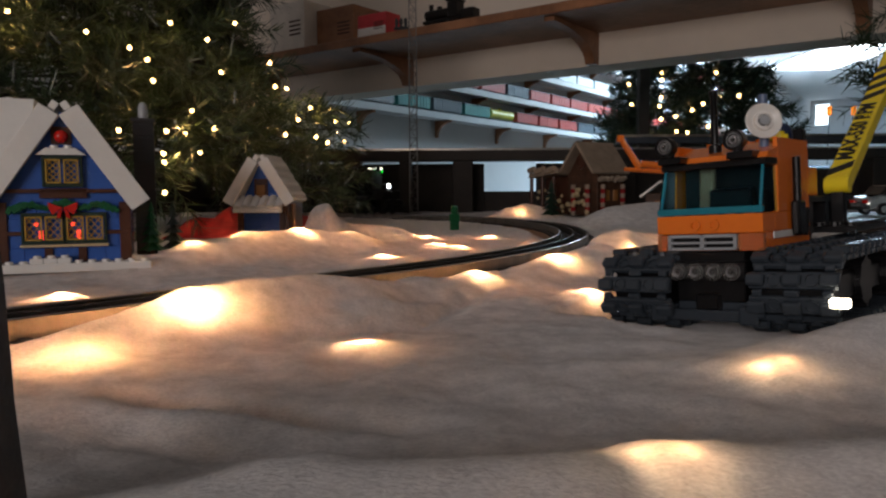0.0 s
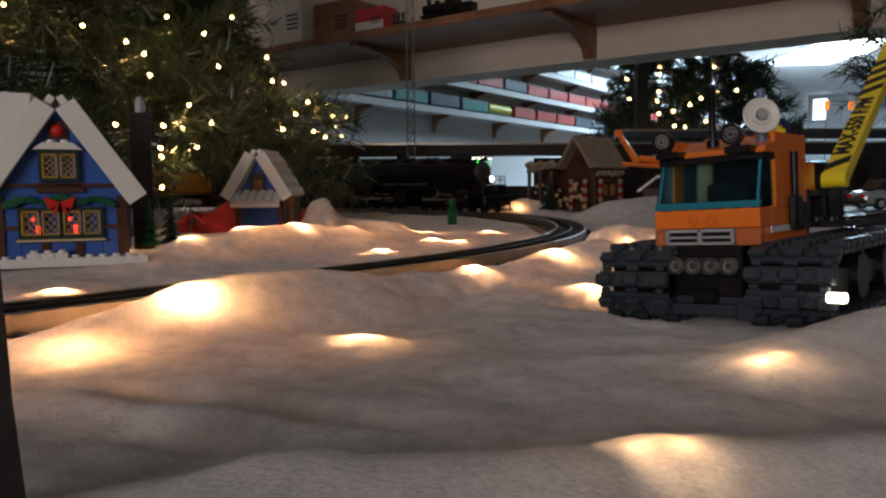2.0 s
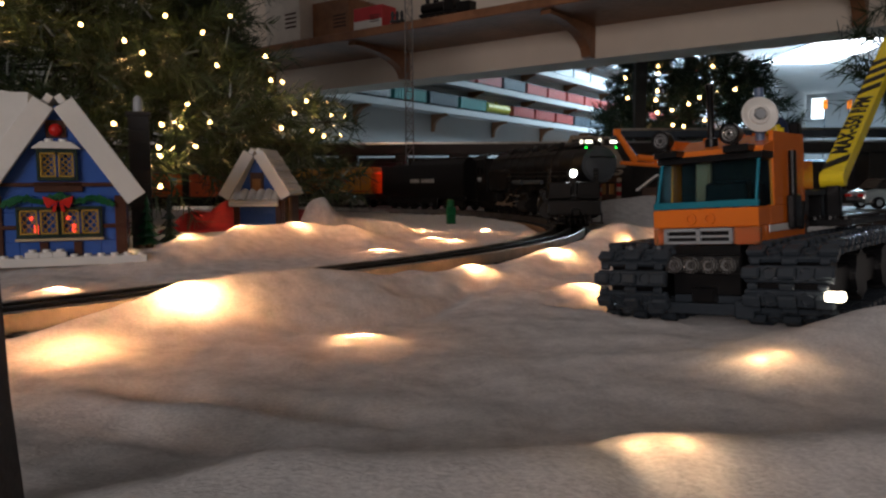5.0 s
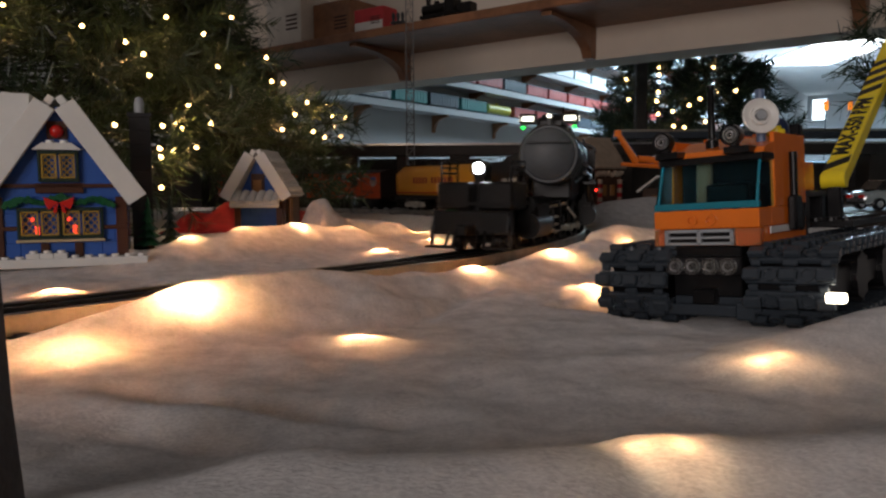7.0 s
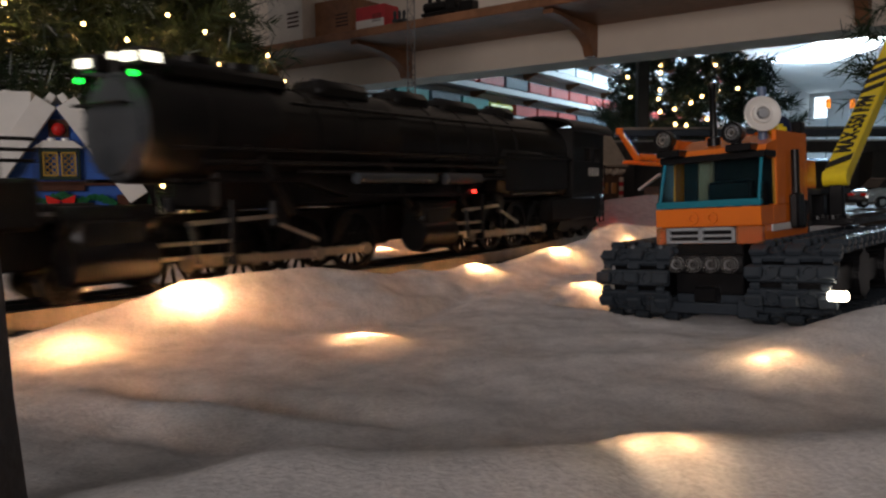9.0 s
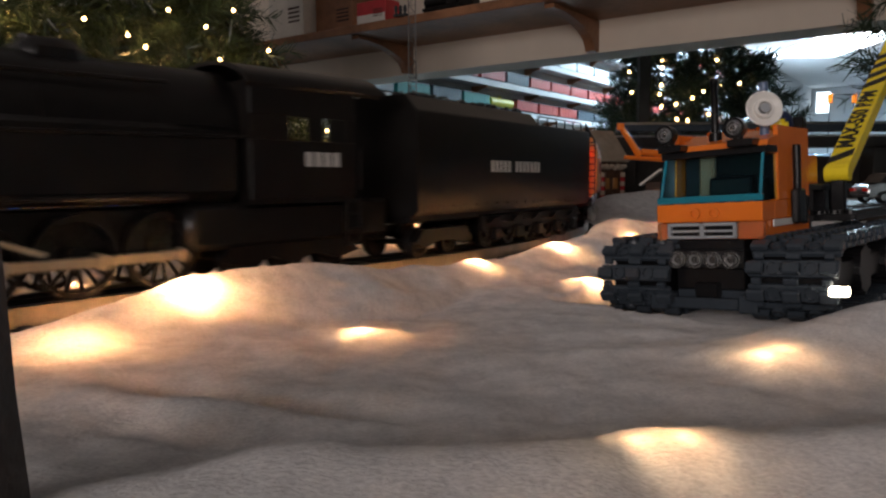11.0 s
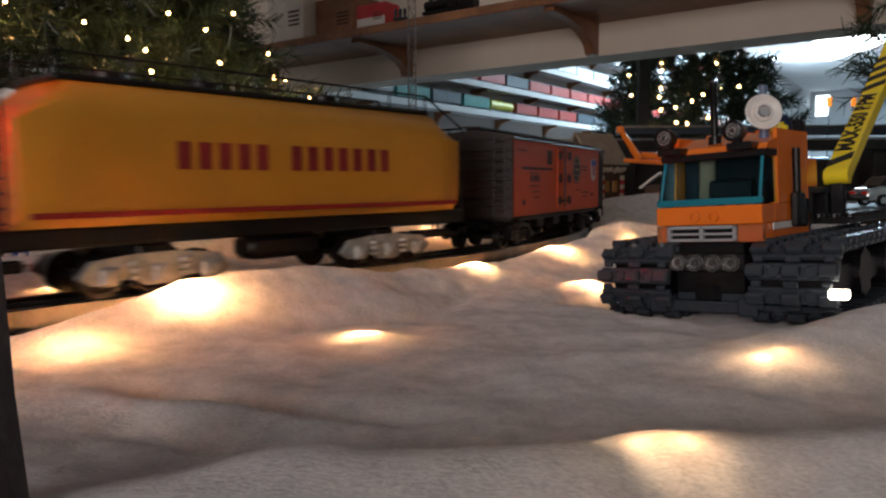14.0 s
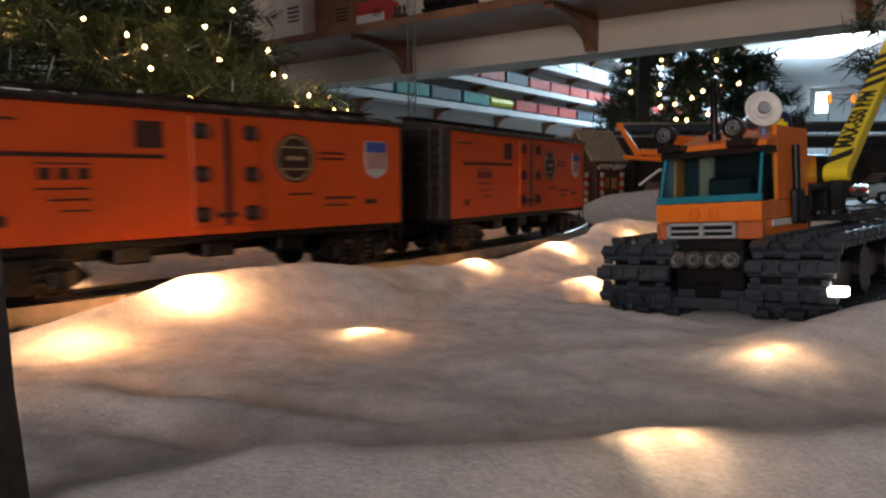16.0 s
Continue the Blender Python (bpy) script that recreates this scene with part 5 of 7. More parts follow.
    box(bm, -0.0239, 0.0239, 0.0065, 0.0216, 0.0662, 0.0692, 0.0003)
    for x in (-0.0175, 0.0145):
        box(bm, x - 0.0055, x + 0.0055, 0.001, 0.011, 0.0692, 0.0724, 0.0004)
    part("roof_visor", bm, BLACK, t, "black plate under the roof lamps")
    bm = bmesh.new()
    slab(bm, [(0.0080, 0.0693), (0.0660, 0.0693), (0.0660, 0.0788), (0.0400, 0.0784), (0.0260, 0.0752), (0.0100, 0.0718)], 0.0476, Matrix(((0, 1, 0, 0), (1, 0, 0, 0), (0, 0, 1, 0), (0, 0, 0, 1))))
    for i in range(5):
        for j in range(2):
            stud(bm, -0.016 + 0.008 * i, 0.048 + 0.008 * j, 0.0786)
    part("cab_roof", bm, BRICK_ORANGE, t)
    for x in (-0.0185, 0.0130):
        bm = bmesh.new()
        lathe(bm, [(0.0024, 0), (0.0040, 0.001), (0.0045, 0.004), (0.0045, 0.0075), (0.0038, 0.0075), (0.0038, 0.0055), (0.0005, 0.0055)], Matrix.Translation((x, 0.0060, 0.0772)) @ Matrix.Rotation(radians(90), 4, "X"), n=20)
        rod(bm, (x, 0.004, 0.070), (x, 0.004, 0.076), 0.0022, n=10)
        lp = part("roof_lamp", bm, BLACK, t, "round black roof lamp with clear lens", smooth=True)
        bm = bmesh.new()
        lathe(bm, [(0.0037, 0), (0.0035, 0.0016), (0.0024, 0.0030), (0.0004, 0.0036)], Matrix.Translation((x, 0.0006, 0.0772)) @ Matrix.Rotation(radians(90), 4, "X"), n=18)
        part("lens", bm, GLASS_CLEAR, lp, smooth=True)
        bm = bmesh.new()
        ring(bm, (x, 0.0002, 0.0772), (0, -1, 0), 0.0028, 0.0022, 0.0012)
        ring(bm, (x, 0.0002, 0.0772), (0, -1, 0), 0.0015, 0.0010, 0.0016)
        part("reflector", bm, BRICK_LIGHT, lp)
    bm = bmesh.new()
    lathe(bm, [(0.0030, 0.0), (0.0030, 0.004), (0.0017, 0.0045), (0.0016, 0.027), (0.0019, 0.0275), (0.0019, 0.0295), (0.0006, 0.030)], pose(-0.0040, 0.022, 0.0735), n=12)
    part("antenna", bm, BLACK, t, "thin black aerial", smooth=True)
    # radar dish on a small post
    bm = bmesh.new()
    tilt = Matrix.Translation((0.0168, 0.0240, 0.0858)) @ Matrix.Rotation(radians(38), 4, "Z") @ Matrix.Rotation(radians(80), 4, "X")
    lathe(bm, [(0.0012, -0.0006), (0.0048, 0.0002), (0.0079, 0.0022), (0.0081, 0.0028), (0.0076, 0.0030), (0.0050, 0.0014), (0.0044, 0.0012), (0.0042, 0.0034), (0.0030, 0.0036), (0.0026, 0.0014), (0.0004, 0.0014)], tilt, n=32)
    dish = part("dish", bm, BRICK_WHITE, t, "round white radar dish", smooth=True)
    bm = bmesh.new()
    lathe(bm, [(0.0022, 0.0012), (0.0022, 0.0040), (0.0004, 0.0041)], tilt, n=14)
    part("dish_pin", bm, BRICK_LIGHT, dish, smooth=True)
    bm = bmesh.new()
    rod(bm, (0.0168, 0.0262, 0.0745), (0.0168, 0.0262, 0.0985), 0.0020, n=10)
    part("dish_post", bm, BRICK_BLUEGREY, t, smooth=True)
    bm = bmesh.new()
    lathe(bm, [(0.0040, 0.0), (0.0040, 0.0024), (0.0024, 0.0026), (0.0024, 0.0040), (0.0003, 0.0041)], pose(0.0190, 0.040, 0.0784), n=14)
    part("yellow_beacon", bm, BRICK_YELLOW, t, smooth=True)
    bm = bmesh.new()
    lathe(bm, [(0.0045, 0.0), (0.0052, 0.002), (0.0048, 0.006), (0.0030, 0.0085), (0.0003, 0.0092)], pose(0.0150, 0.056, 0.0786), n=16)
    part("dark_cap", bm, BRICK_NAVY, t, smooth=True)
    bm = bmesh.new()
    box(bm, 0.014, 0.0235, 0.060, 0.0660, 0.0788, 0.0845, 0.0006)
    part("roof_block", bm, BLACK, t)
    # side tool, rear deck, light grey frame
    bm = bmesh.new()
    rod(bm, (0.0262, 0.040, 0.036), (0.0262, 0.040, 0.070), 0.0017, n=10)
    box(bm, 0.0242, 0.0282, 0.036, 0.046, 0.034, 0.050, 0.001)
    rod(bm, (0.0262, 0.048, 0.034), (0.0262, 0.052, 0.046), 0.002, n=10)
    part("side_tool", bm, BLACK, t, "black tool clipped to the cab side", smooth=True)
    bm = bmesh.new()
    box(bm, 0.0085, 0.0230, 0.068, 0.150, 0.0488, 0.0518, 0.0003)
    for y in (0.070, 0.098, 0.128):
        box(bm, 0.0150, 0.0225, y, y + 0.007, 0.0330, 0.0488, 0.0003)
    part("rear_frame", bm, BLACK, t)
    bm = bmesh.new()
    box(bm, -0.040, 0.040, 0.085, 0.160, 0.0330, 0.0362, 0.0003)
    for i in range(11):
        for j in range(9):
            stud(bm, -0.036 + 0.0072 * i, 0.090 + 0.008 * j, 0.0362)
    part("rear_deck", bm, BLACK, t, "studded black rear deck")
    bm = bmesh.new()
    box(bm, 0.010, 0.024, 0.064, 0.080, 0.0520, 0.0660, 0.0004)
    part("crane_base", bm, BRICK_ORANGE, t)
    # crane boom with hazard stripes
    boom_m = Matrix.Translation((0.0280, 0.1010, 0.0570)) @ Matrix.Rotation(radians(30), 4, "X")
    bm = bmesh.new()
    box(bm, -0.0056, 0.0056, 0.0, 0.24, -0.0040, 0.0045, 0.0008)
    rod(bm, (-0.0058, 0.0, 0.0), (0.0058, 0.0, 0.0), 0.0042, n=20)
    boom = part("boom", bm, BRICK_YELLOW, t, "yellow crane boom with black hazard stripes", at=boom_m, smooth=False)
    for k, y in enumerate((0.002, 0.094, 0.108, 0.122, 0.136)):
        bm = bmesh.new()
        slab(bm, [(-0.0054, y), (0.0054, y + 0.009), (0.0054, y + 0.016), (-0.0054, y + 0.007)], 0.0003, Matrix.Translation((0, 0, 0.0046)) @ Matrix.Rotation(radians(-90), 4, "X"))
        part("hazard_stripe", bm, BLACK, boom)
    words("MAX-550 RPM", 0.0110, BLACK, boom, Matrix(((0, -1, 0, 0), (1, 0, 0, 0.0545), (0, 0, 1, 0.0047), (0, 0, 0, 1))), 1.05, 0.0004)
    bm = bmesh.new()
    box(bm, 0.0245, 0.0315, 0.099, 0.104, 0.0365, 0.0545, 0.0008)
    part("boom_bracket", bm, BLACK, t)
    # bright bulb beside the crawler track
    bm = bmesh.new()
    box(bm, 0.0525, 0.0595, -0.0150, -0.0110, 0.0135, 0.0172, 0.0006)
    part("lit_lens", bm, LAMP_SIDE, t, "glowing white lens on the crawler track")
    # the superstructure rides above the crawler frame
    for child in t.children:
        if child.name.split(".")[0] not in ("crawler_track", "chassis", "underbody", "lit_lens"):
            child.matrix_basis = Matrix.Translation((0, 0, 0.0060)) @ child.matrix_basis


def bm_block(*a):
    bm = bmesh.new()
    box(bm, *a, 0.001)
    return bm


BRICK_NAVY = mat("navy_brick_plastic", (0.01, 0.02, 0.06), 0.3)
BRICK_BLUEGREY = mat("sand_blue_brick_plastic", (0.12, 0.17, 0.28), 0.35)
LAMP_SIDE = glow("warm_white_lens", (1.0, 0.86, 0.66), 9)
build_truck()


# ---- toy-brick village inside and behind the loop ----
def lattice(bm, x0, x1, z0, z1, y, n=2, r=0.00032):
    """Gold diamond lattice between crossing bars."""
    w, h = x1 - x0, z1 - z0
    rows = max(1, round(h / (w / n)))
    for i in range(-rows, n + rows):
        for s in (-1, 1):
            pts = []
            for k in range(41):
                u = k / 40
                x = x0 + w * (i / n) + s * u * h * (w / n) / (h / rows) + (w / n if s < 0 else 0) * rows * 0
                if x0 <= x <= x1:
                    pts.append((x, y, z0 + u * h))
            if len(pts) > 1:
                rod(bm, pts[0], pts[-1], r, n=4)


def casement(parent, x0, x1, z0, z1, y, leaves):
    """A lattice window: dark frame, gold leaves."""
    bm = bmesh.new()
    for a in ((x0, x1, z1 - 0.0012, z1 + 0.0012), (x0, x1, z0 - 0.0012, z0 + 0.0012), (x0 - 0.0014, x0 + 0.0002, z0 - 0.0012, z1 + 0.0012), (x1 - 0.0002, x1 + 0.0014, z0 - 0.0012, z1 + 0.0012)):
        box(bm, a[0], a[1], y - 0.002, y + 0.002, a[2], a[3], 0.0002)
    win = part("window", bm, BRICK_DARKGREEN, parent, "gold lattice window in a dark frame")
    w = (x1 - x0) / leaves
    for k in range(leaves):
        a, b = x0 + w * k + 0.0008, x0 + w * (k + 1) - 0.0008
        bm = bmesh.new()
        for q in ((a, a + 0.0009, z0 + 0.0012, z1 - 0.0012), (b - 0.0009, b, z0 + 0.0012, z1 - 0.0012), (a, b, z0 + 0.0012, z0 + 0.0021), (a, b, z1 - 0.0021, z1 - 0.0012)):
            box(bm, q[0], q[1], y - 0.0028, y - 0.0012, q[2], q[3])
        lattice(bm, a + 0.0006, b - 0.0006, z0 + 0.0015, z1 - 0.0015, y - 0.002)
        part("casement", bm, BRICK_GOLD, win)
    bm = bmesh.new()
    box(bm, x0, x1, y + 0.0022, y + 0.0030, z0, z1)
    part("pane", bm, PANE_DARK, win)
    return win


def gable_roof(t, half, rise, z_eave, y0, y1, board, mat_top, courses, drop=0.0):
    """Two stepped slopes with broad white barge boards in front."""
    ang = math.atan2(rise, half)
    length = math.hypot(rise, half)
    for s in (-1, 1):
        # slope frame: u down the slope from the ridge, v along y
        m = Matrix.Translation((0, 0, z_eave + rise)) @ (Matrix.Rotation(ang, 4, "Y") if s > 0 else Matrix.Scale(-1, 4, (1, 0, 0)) @ Matrix.Rotation(ang, 4, "Y"))
        bm = bmesh.new()
        box(bm, board * 0.55 * math.tan(ang), length + 0.002, y0, y0 + 0.0050, -board * 0.55, board * 0.45, 0.0004, m=m)
        part("barge_board", bm, BRICK_WHITE, t, "smooth white gable board")
        bm = bmesh.new()
        step = length / courses
        for i in range(courses):
            box(bm, max(i * step - 0.0002, 0.0045), (i + 1) * step - 0.0004, y0 + 0.0052, y1, -0.0030, 0.0016 + 0.0006 * (i % 2), 0.0003, m=m)
            y = y0 + 0.009 if i else y1
            while y < y1 - 0.003:
                p, q = m @ Vector(((i + 0.5) * step, y, 0.0018)), m @ Vector(((i + 0.5) * step, y, 0.0040))
                rod(bm, p, q, 0.0024, n=8)
                y += 0.008
        part("roof_slope", bm, mat_top, t, "stepped white brick roof slope with studs")


def timber(parent, x0, x1, y0, y1, z0, z1):
    bm = bmesh.new()
    box(bm, x0, x1, y0, y1, z0, z1, 0.0003)
    part("timber_post", bm, BRICK_BROWN, parent)


def stacked_wall(t, x0, x1, y0, y1, z0, courses, material, name="wall"):
    """Courses of toy bricks, with a hairline step at each joint."""
    wall = part(name, bm_block(x0 + 0.0006, x1 - 0.0006, y0 + 0.0006, y1 - 0.0006, z0, z0 + courses * 0.0096), material, t)
    for c in range(courses):
        x = x0
        first = 0.008 if c % 2 else 0.016
        while x < x1 - 0.001:
            nx = min(x1, x + first)
            first = 0.016
            bm = bmesh.new()
            box(bm, x + 0.00012, nx - 0.00012, y0, y0 + 0.004, z0 + c * 0.0096 + 0.0001, z0 + (c + 1) * 0.0096 - 0.0001, 0.0002)
            part("brick", bm, material, wall)
            x = nx
    return wall


def build_cottage():
    t = thing("toy_brick_cottage", "blue half-timbered toy-brick cottage with snow-white gable roof and gold windows", "toy house", pose(-0.2500, 0.482, 0.0235, 0, 0, 21))
    W = 0.040
    bm = bmesh.new()
    box(bm, -0.062, 0.052, -0.012, 0.085, -0.004, 0.0016, 0.0003)
    for i in range(14):
        stud(bm, -0.056 + 0.008 * i, -0.007, 0.0016)
    for x, z in ((-0.012, 0), (-0.004, 0), (-0.020, 0)):
        box(bm, x, x + 0.0078, -0.011, -0.003, 0.0016, 0.0050, 0.0003)
        stud(bm, x + 0.004, -0.007, 0.0050)
    part("baseplate", bm, BRICK_WHITE, t, "white studded baseplate")
    wall = stacked_wall(t, -W, W, 0.0, 0.07, 0.0016, 4, BRICK_BLUE)
    # gable
    bm = bmesh.new()
    slab(bm, [(-W, 0.040), (W, 0.040), (0.0, 0.100)], 0.004, Matrix.Translation((0, 0.003, 0)))
    part("gable", bm, BRICK_BLUE, t)
    bm = bmesh.new()
    box(bm, -W + 0.001, W - 0.001, 0.0015, 0.005, 0.0016, 0.0055)
    part("plinth", bm, BRICK_TAN, t)
    for x0, x1, z0, z1 in ((-W, -W + 0.0070, 0.0016, 0.041), (W - 0.0070, W, 0.0016, 0.041), (-0.0125, -0.0075, 0.0016, 0.011), (0.0075, 0.0125, 0.0016, 0.011)):
        timber(wall, x0, x1, -0.0016, 0.001, z0, z1)
    for x0, x1, z0, z1 in ((-W, -0.0248, 0.0195, 0.0222), (0.0248, W, 0.0195, 0.0222), (-0.034, 0.034, 0.0470, 0.0496), (-0.014, 0.014, 0.0435, 0.0500)):
        timber(wall, x0, x1, -0.0018, 0.002, z0, z1)
    casement(t, -0.0238, -0.0004, 0.0150, 0.0330, -0.0010, 2)
    casement(t, 0.0004, 0.0238, 0.0150, 0.0330, -0.0010, 2)
    casement(t, -0.0105, 0.0105, 0.0520, 0.0700, -0.0010, 2)
    bm = bmesh.new()
    box(bm, -0.026, 0.026, -0.0042, 0.0, 0.0118, 0.0135, 0.0003)
    part("window_sill", bm, BRICK_TAN, t)
    for x in (-0.014, 0.008):
        bm = bmesh.new()
        rod(bm, (x, -0.0008, 0.0165), (x, -0.0008, 0.0225), 0.0013, n=8)
        bmesh.ops.create_icosphere(bm, subdivisions=1, radius=0.0017, matrix=Matrix.Translation((x - 0.003, -0.0002, 0.0265)))
        part("red_candle", bm, LAMP_CANDLE, t, "small glowing red candle in the window")
    # white hood over the upper window, red lamp in the gable top
    bm = bmesh.new()
    slab(bm, [(-0.0145, 0.0715), (0.0145, 0.0715), (0.0085, 0.0760), (-0.0085, 0.0760)], 0.006, Matrix.Translation((0, -0.003, 0)))
    for x in (-0.004, 0.004):
        stud(bm, x, -0.003, 0.0760)
    part("window_hood", bm, BRICK_WHITE, t)
    bm = bmesh.new()
    bmesh.ops.create_uvsphere(bm, u_segments=14, v_segments=8, radius=0.0042, matrix=Matrix.Translation((0, -0.001, 0.0835)))
    part("gable_ball", bm, BRICK_RED, t, smooth=True)
    timber(wall, -0.006, 0.006, -0.0006, 0.002, 0.0785, 0.0900)
    # garland and bow
    rng = random.Random(7)
    garland = part("garland", bm_block(-0.031, 0.031, -0.0030, -0.0020, 0.0372, 0.0384), BRICK_GREEN, t, "green leaf garland")
    for i in range(26):
        bm = bmesh.new()
        u = i / 25 * 2 - 1
        z = 0.0375 + 0.0030 * math.cos(u * 3.0 * math.pi) * 0.5 + 0.002 * (1 - abs(u))
        a = rng.uniform(0, 6.28)
        box(bm, -0.0026, 0.0026, -0.0012, 0.0012, -0.0016, 0.0016, 0.0004, m=Matrix.Translation((u * 0.031, -0.0035, z)) @ Matrix.Rotation(a, 4, "Y"))
        part("leaf", bm, BRICK_GREEN, garland)
    bm = bmesh.new()
    for s in (-1, 1):
        slab(bm, [(0, 0.0375), (s * 0.0088, 0.0410), (s * 0.0080, 0.0365), (s * 0.0062, 0.0330)], 0.002, Matrix.Translation((0, -0.0060, 0)))
        slab(bm, [(s * 0.0004, 0.0370), (s * 0.0030, 0.0350), (s * 0.0040, 0.0305), (s * 0.0018, 0.0310)], 0.0016, Matrix.Translation((0, -0.0055, 0)))
    part("bow", bm, BRICK_RED, t, "red bow")
    gable_roof(t, 0.0465, 0.0690, 0.0410, -0.008, 0.052, 0.0135, BRICK_WHITE, 8)
    # side wing with a long ridge, and the chimney
    bm = bmesh.new()
    slab(bm, [(0.018, 0.106), (0.064, 0.106), (0.085, 0.045), (-0.012, 0.045), (0.0, 0.075)], 0.085, Matrix.Translation((-0.062, 0.016, 0.005)) @ Matrix(((0, 1, 0, 0), (1, 0, 0, 0), (0, 0, 1, 0), (0, 0, 0, 1))))
    for i in range(9):
        stud(bm, -0.100 + 0.008 * i, 0.046, 0.111)
        stud(bm, -0.100 + 0.008 * i, 0.056, 0.111)
    part("wing_roof", bm, BRICK_WHITE, t, "white sloping wing roof with studded ridge")
    bm = bmesh.new()
    box(bm, -0.118, -0.041, 0.002, 0.074, 0.0016, 0.046, 0.0003)
    part("wing_wall", bm, BRICK_BLUE, t)
    bm = bmesh.new()
    box(bm, 0.0420, 0.0560, 0.040, 0.056, -0.004, 0.1000, 0.0003)
    ch = part("chimney", bm, CHIMNEY, t, "dark grey brick chimney")
    for k in range(10):
        bm = bmesh.new()
        box(bm, 0.0418, 0.0562, 0.0398, 0.0562, 0.0016 + k * 0.0096, 0.0016 + k * 0.0096 + 0.0088, 0.0003)
        part("brick", bm, CHIMNEY, ch)
    bm = bmesh.new()
    box(bm, 0.0405, 0.0575, 0.0385, 0.0575, 0.0978, 0.1008, 0.0003)
    part("chimney_cap", bm, CHIMNEY, ch)
    bm = bmesh.new()
    lathe(bm, [(0.0034, 0.1008), (0.0034, 0.108), (0.0026, 0.1115), (0.0008, 0.1130)], Matrix.Translation((0.049, 0.048, 0)), n=14)
    part("chimney_pot", bm, BRICK_LIGHT, ch, smooth=True)


def build_small_cottage():
    t = thing("toy_brick_hut", "small blue and brown toy-brick hut with white stepped roof", "toy house", pose(-0.1810, 0.725, 0.0230, 0, 0, -4))
    W = 0.024
    bm = bmesh.new()
    box(bm, -0.030, 0.030, -0.010, 0.060, -0.003, 0.0010, 0.0003)
    part("baseplate", bm, BRICK_TAN, t)
    wall = stacked_wall(t, -W, W, 0.0, 0.052, 0.0010, 3, BRICK_BLUE)
    for x0, x1 in ((-W, -W + 0.006), (W - 0.006, W)):
        timber(wall, x0, x1, -0.0016, 0.001, 0.001, 0.044)
    bm = bmesh.new()
    box(bm, W, W + 0.003, 0.0, 0.052, 0.001, 0.046, 0.0003)
    part("side_wall", bm, BRICK_BROWN, t)
    bm = bmesh.new()
    box(bm, W + 0.003, W + 0.005, 0.010, 0.020, 0.006, 0.036, 0.0003)
    part("side_door", bm, BRICK_AMBER, t, "amber brown side door")
    bm = bmesh.new()
    slab(bm, [(-W, 0.0300), (W, 0.0300), (0.0, 0.078)], 0.004, Matrix.Translation((0, 0.003, 0)))
    part("gable", bm, BRICK_BLUE, t)
    timber(wall, -0.0065, 0.0065, -0.0014, 0.0012, 0.0400, 0.0605)
    bm = bmesh.new()
    box(bm, -0.0042, 0.0042, -0.0022, -0.0012, 0.0425, 0.0545, 0.0003)
    part("gable_door", bm, BRICK_AMBER, t)
    # stepped awning
    awning = part("awning", bm_block(-0.0245, 0.0245, -0.0150, -0.0110, 0.0275, 0.0315), BRICK_WHITE, t, "ribbed white awning")
    for k in range(6):
        bm = bmesh.new()
        rod(bm, (-0.020 + 0.008 * k, 0.001, 0.0415), (-0.020 + 0.008 * k, -0.0140, 0.0315), 0.0042, n=10)
        part("awning_rib", bm, BRICK_WHITE, awning, smooth=True)
    for k in range(5):
        bm = bmesh.new()
        ring(bm, (-0.016 + 0.008 * k, -0.0090, 0.0010), (0, 0, 1), 0.0030, 0.0018, 0.0030)
        part("fence_ring", bm, BRICK_TAN, t)
    gable_roof(t, 0.0305, 0.0490, 0.0385, -0.010, 0.056, 0.0110, BRICK_WHITE, 5)


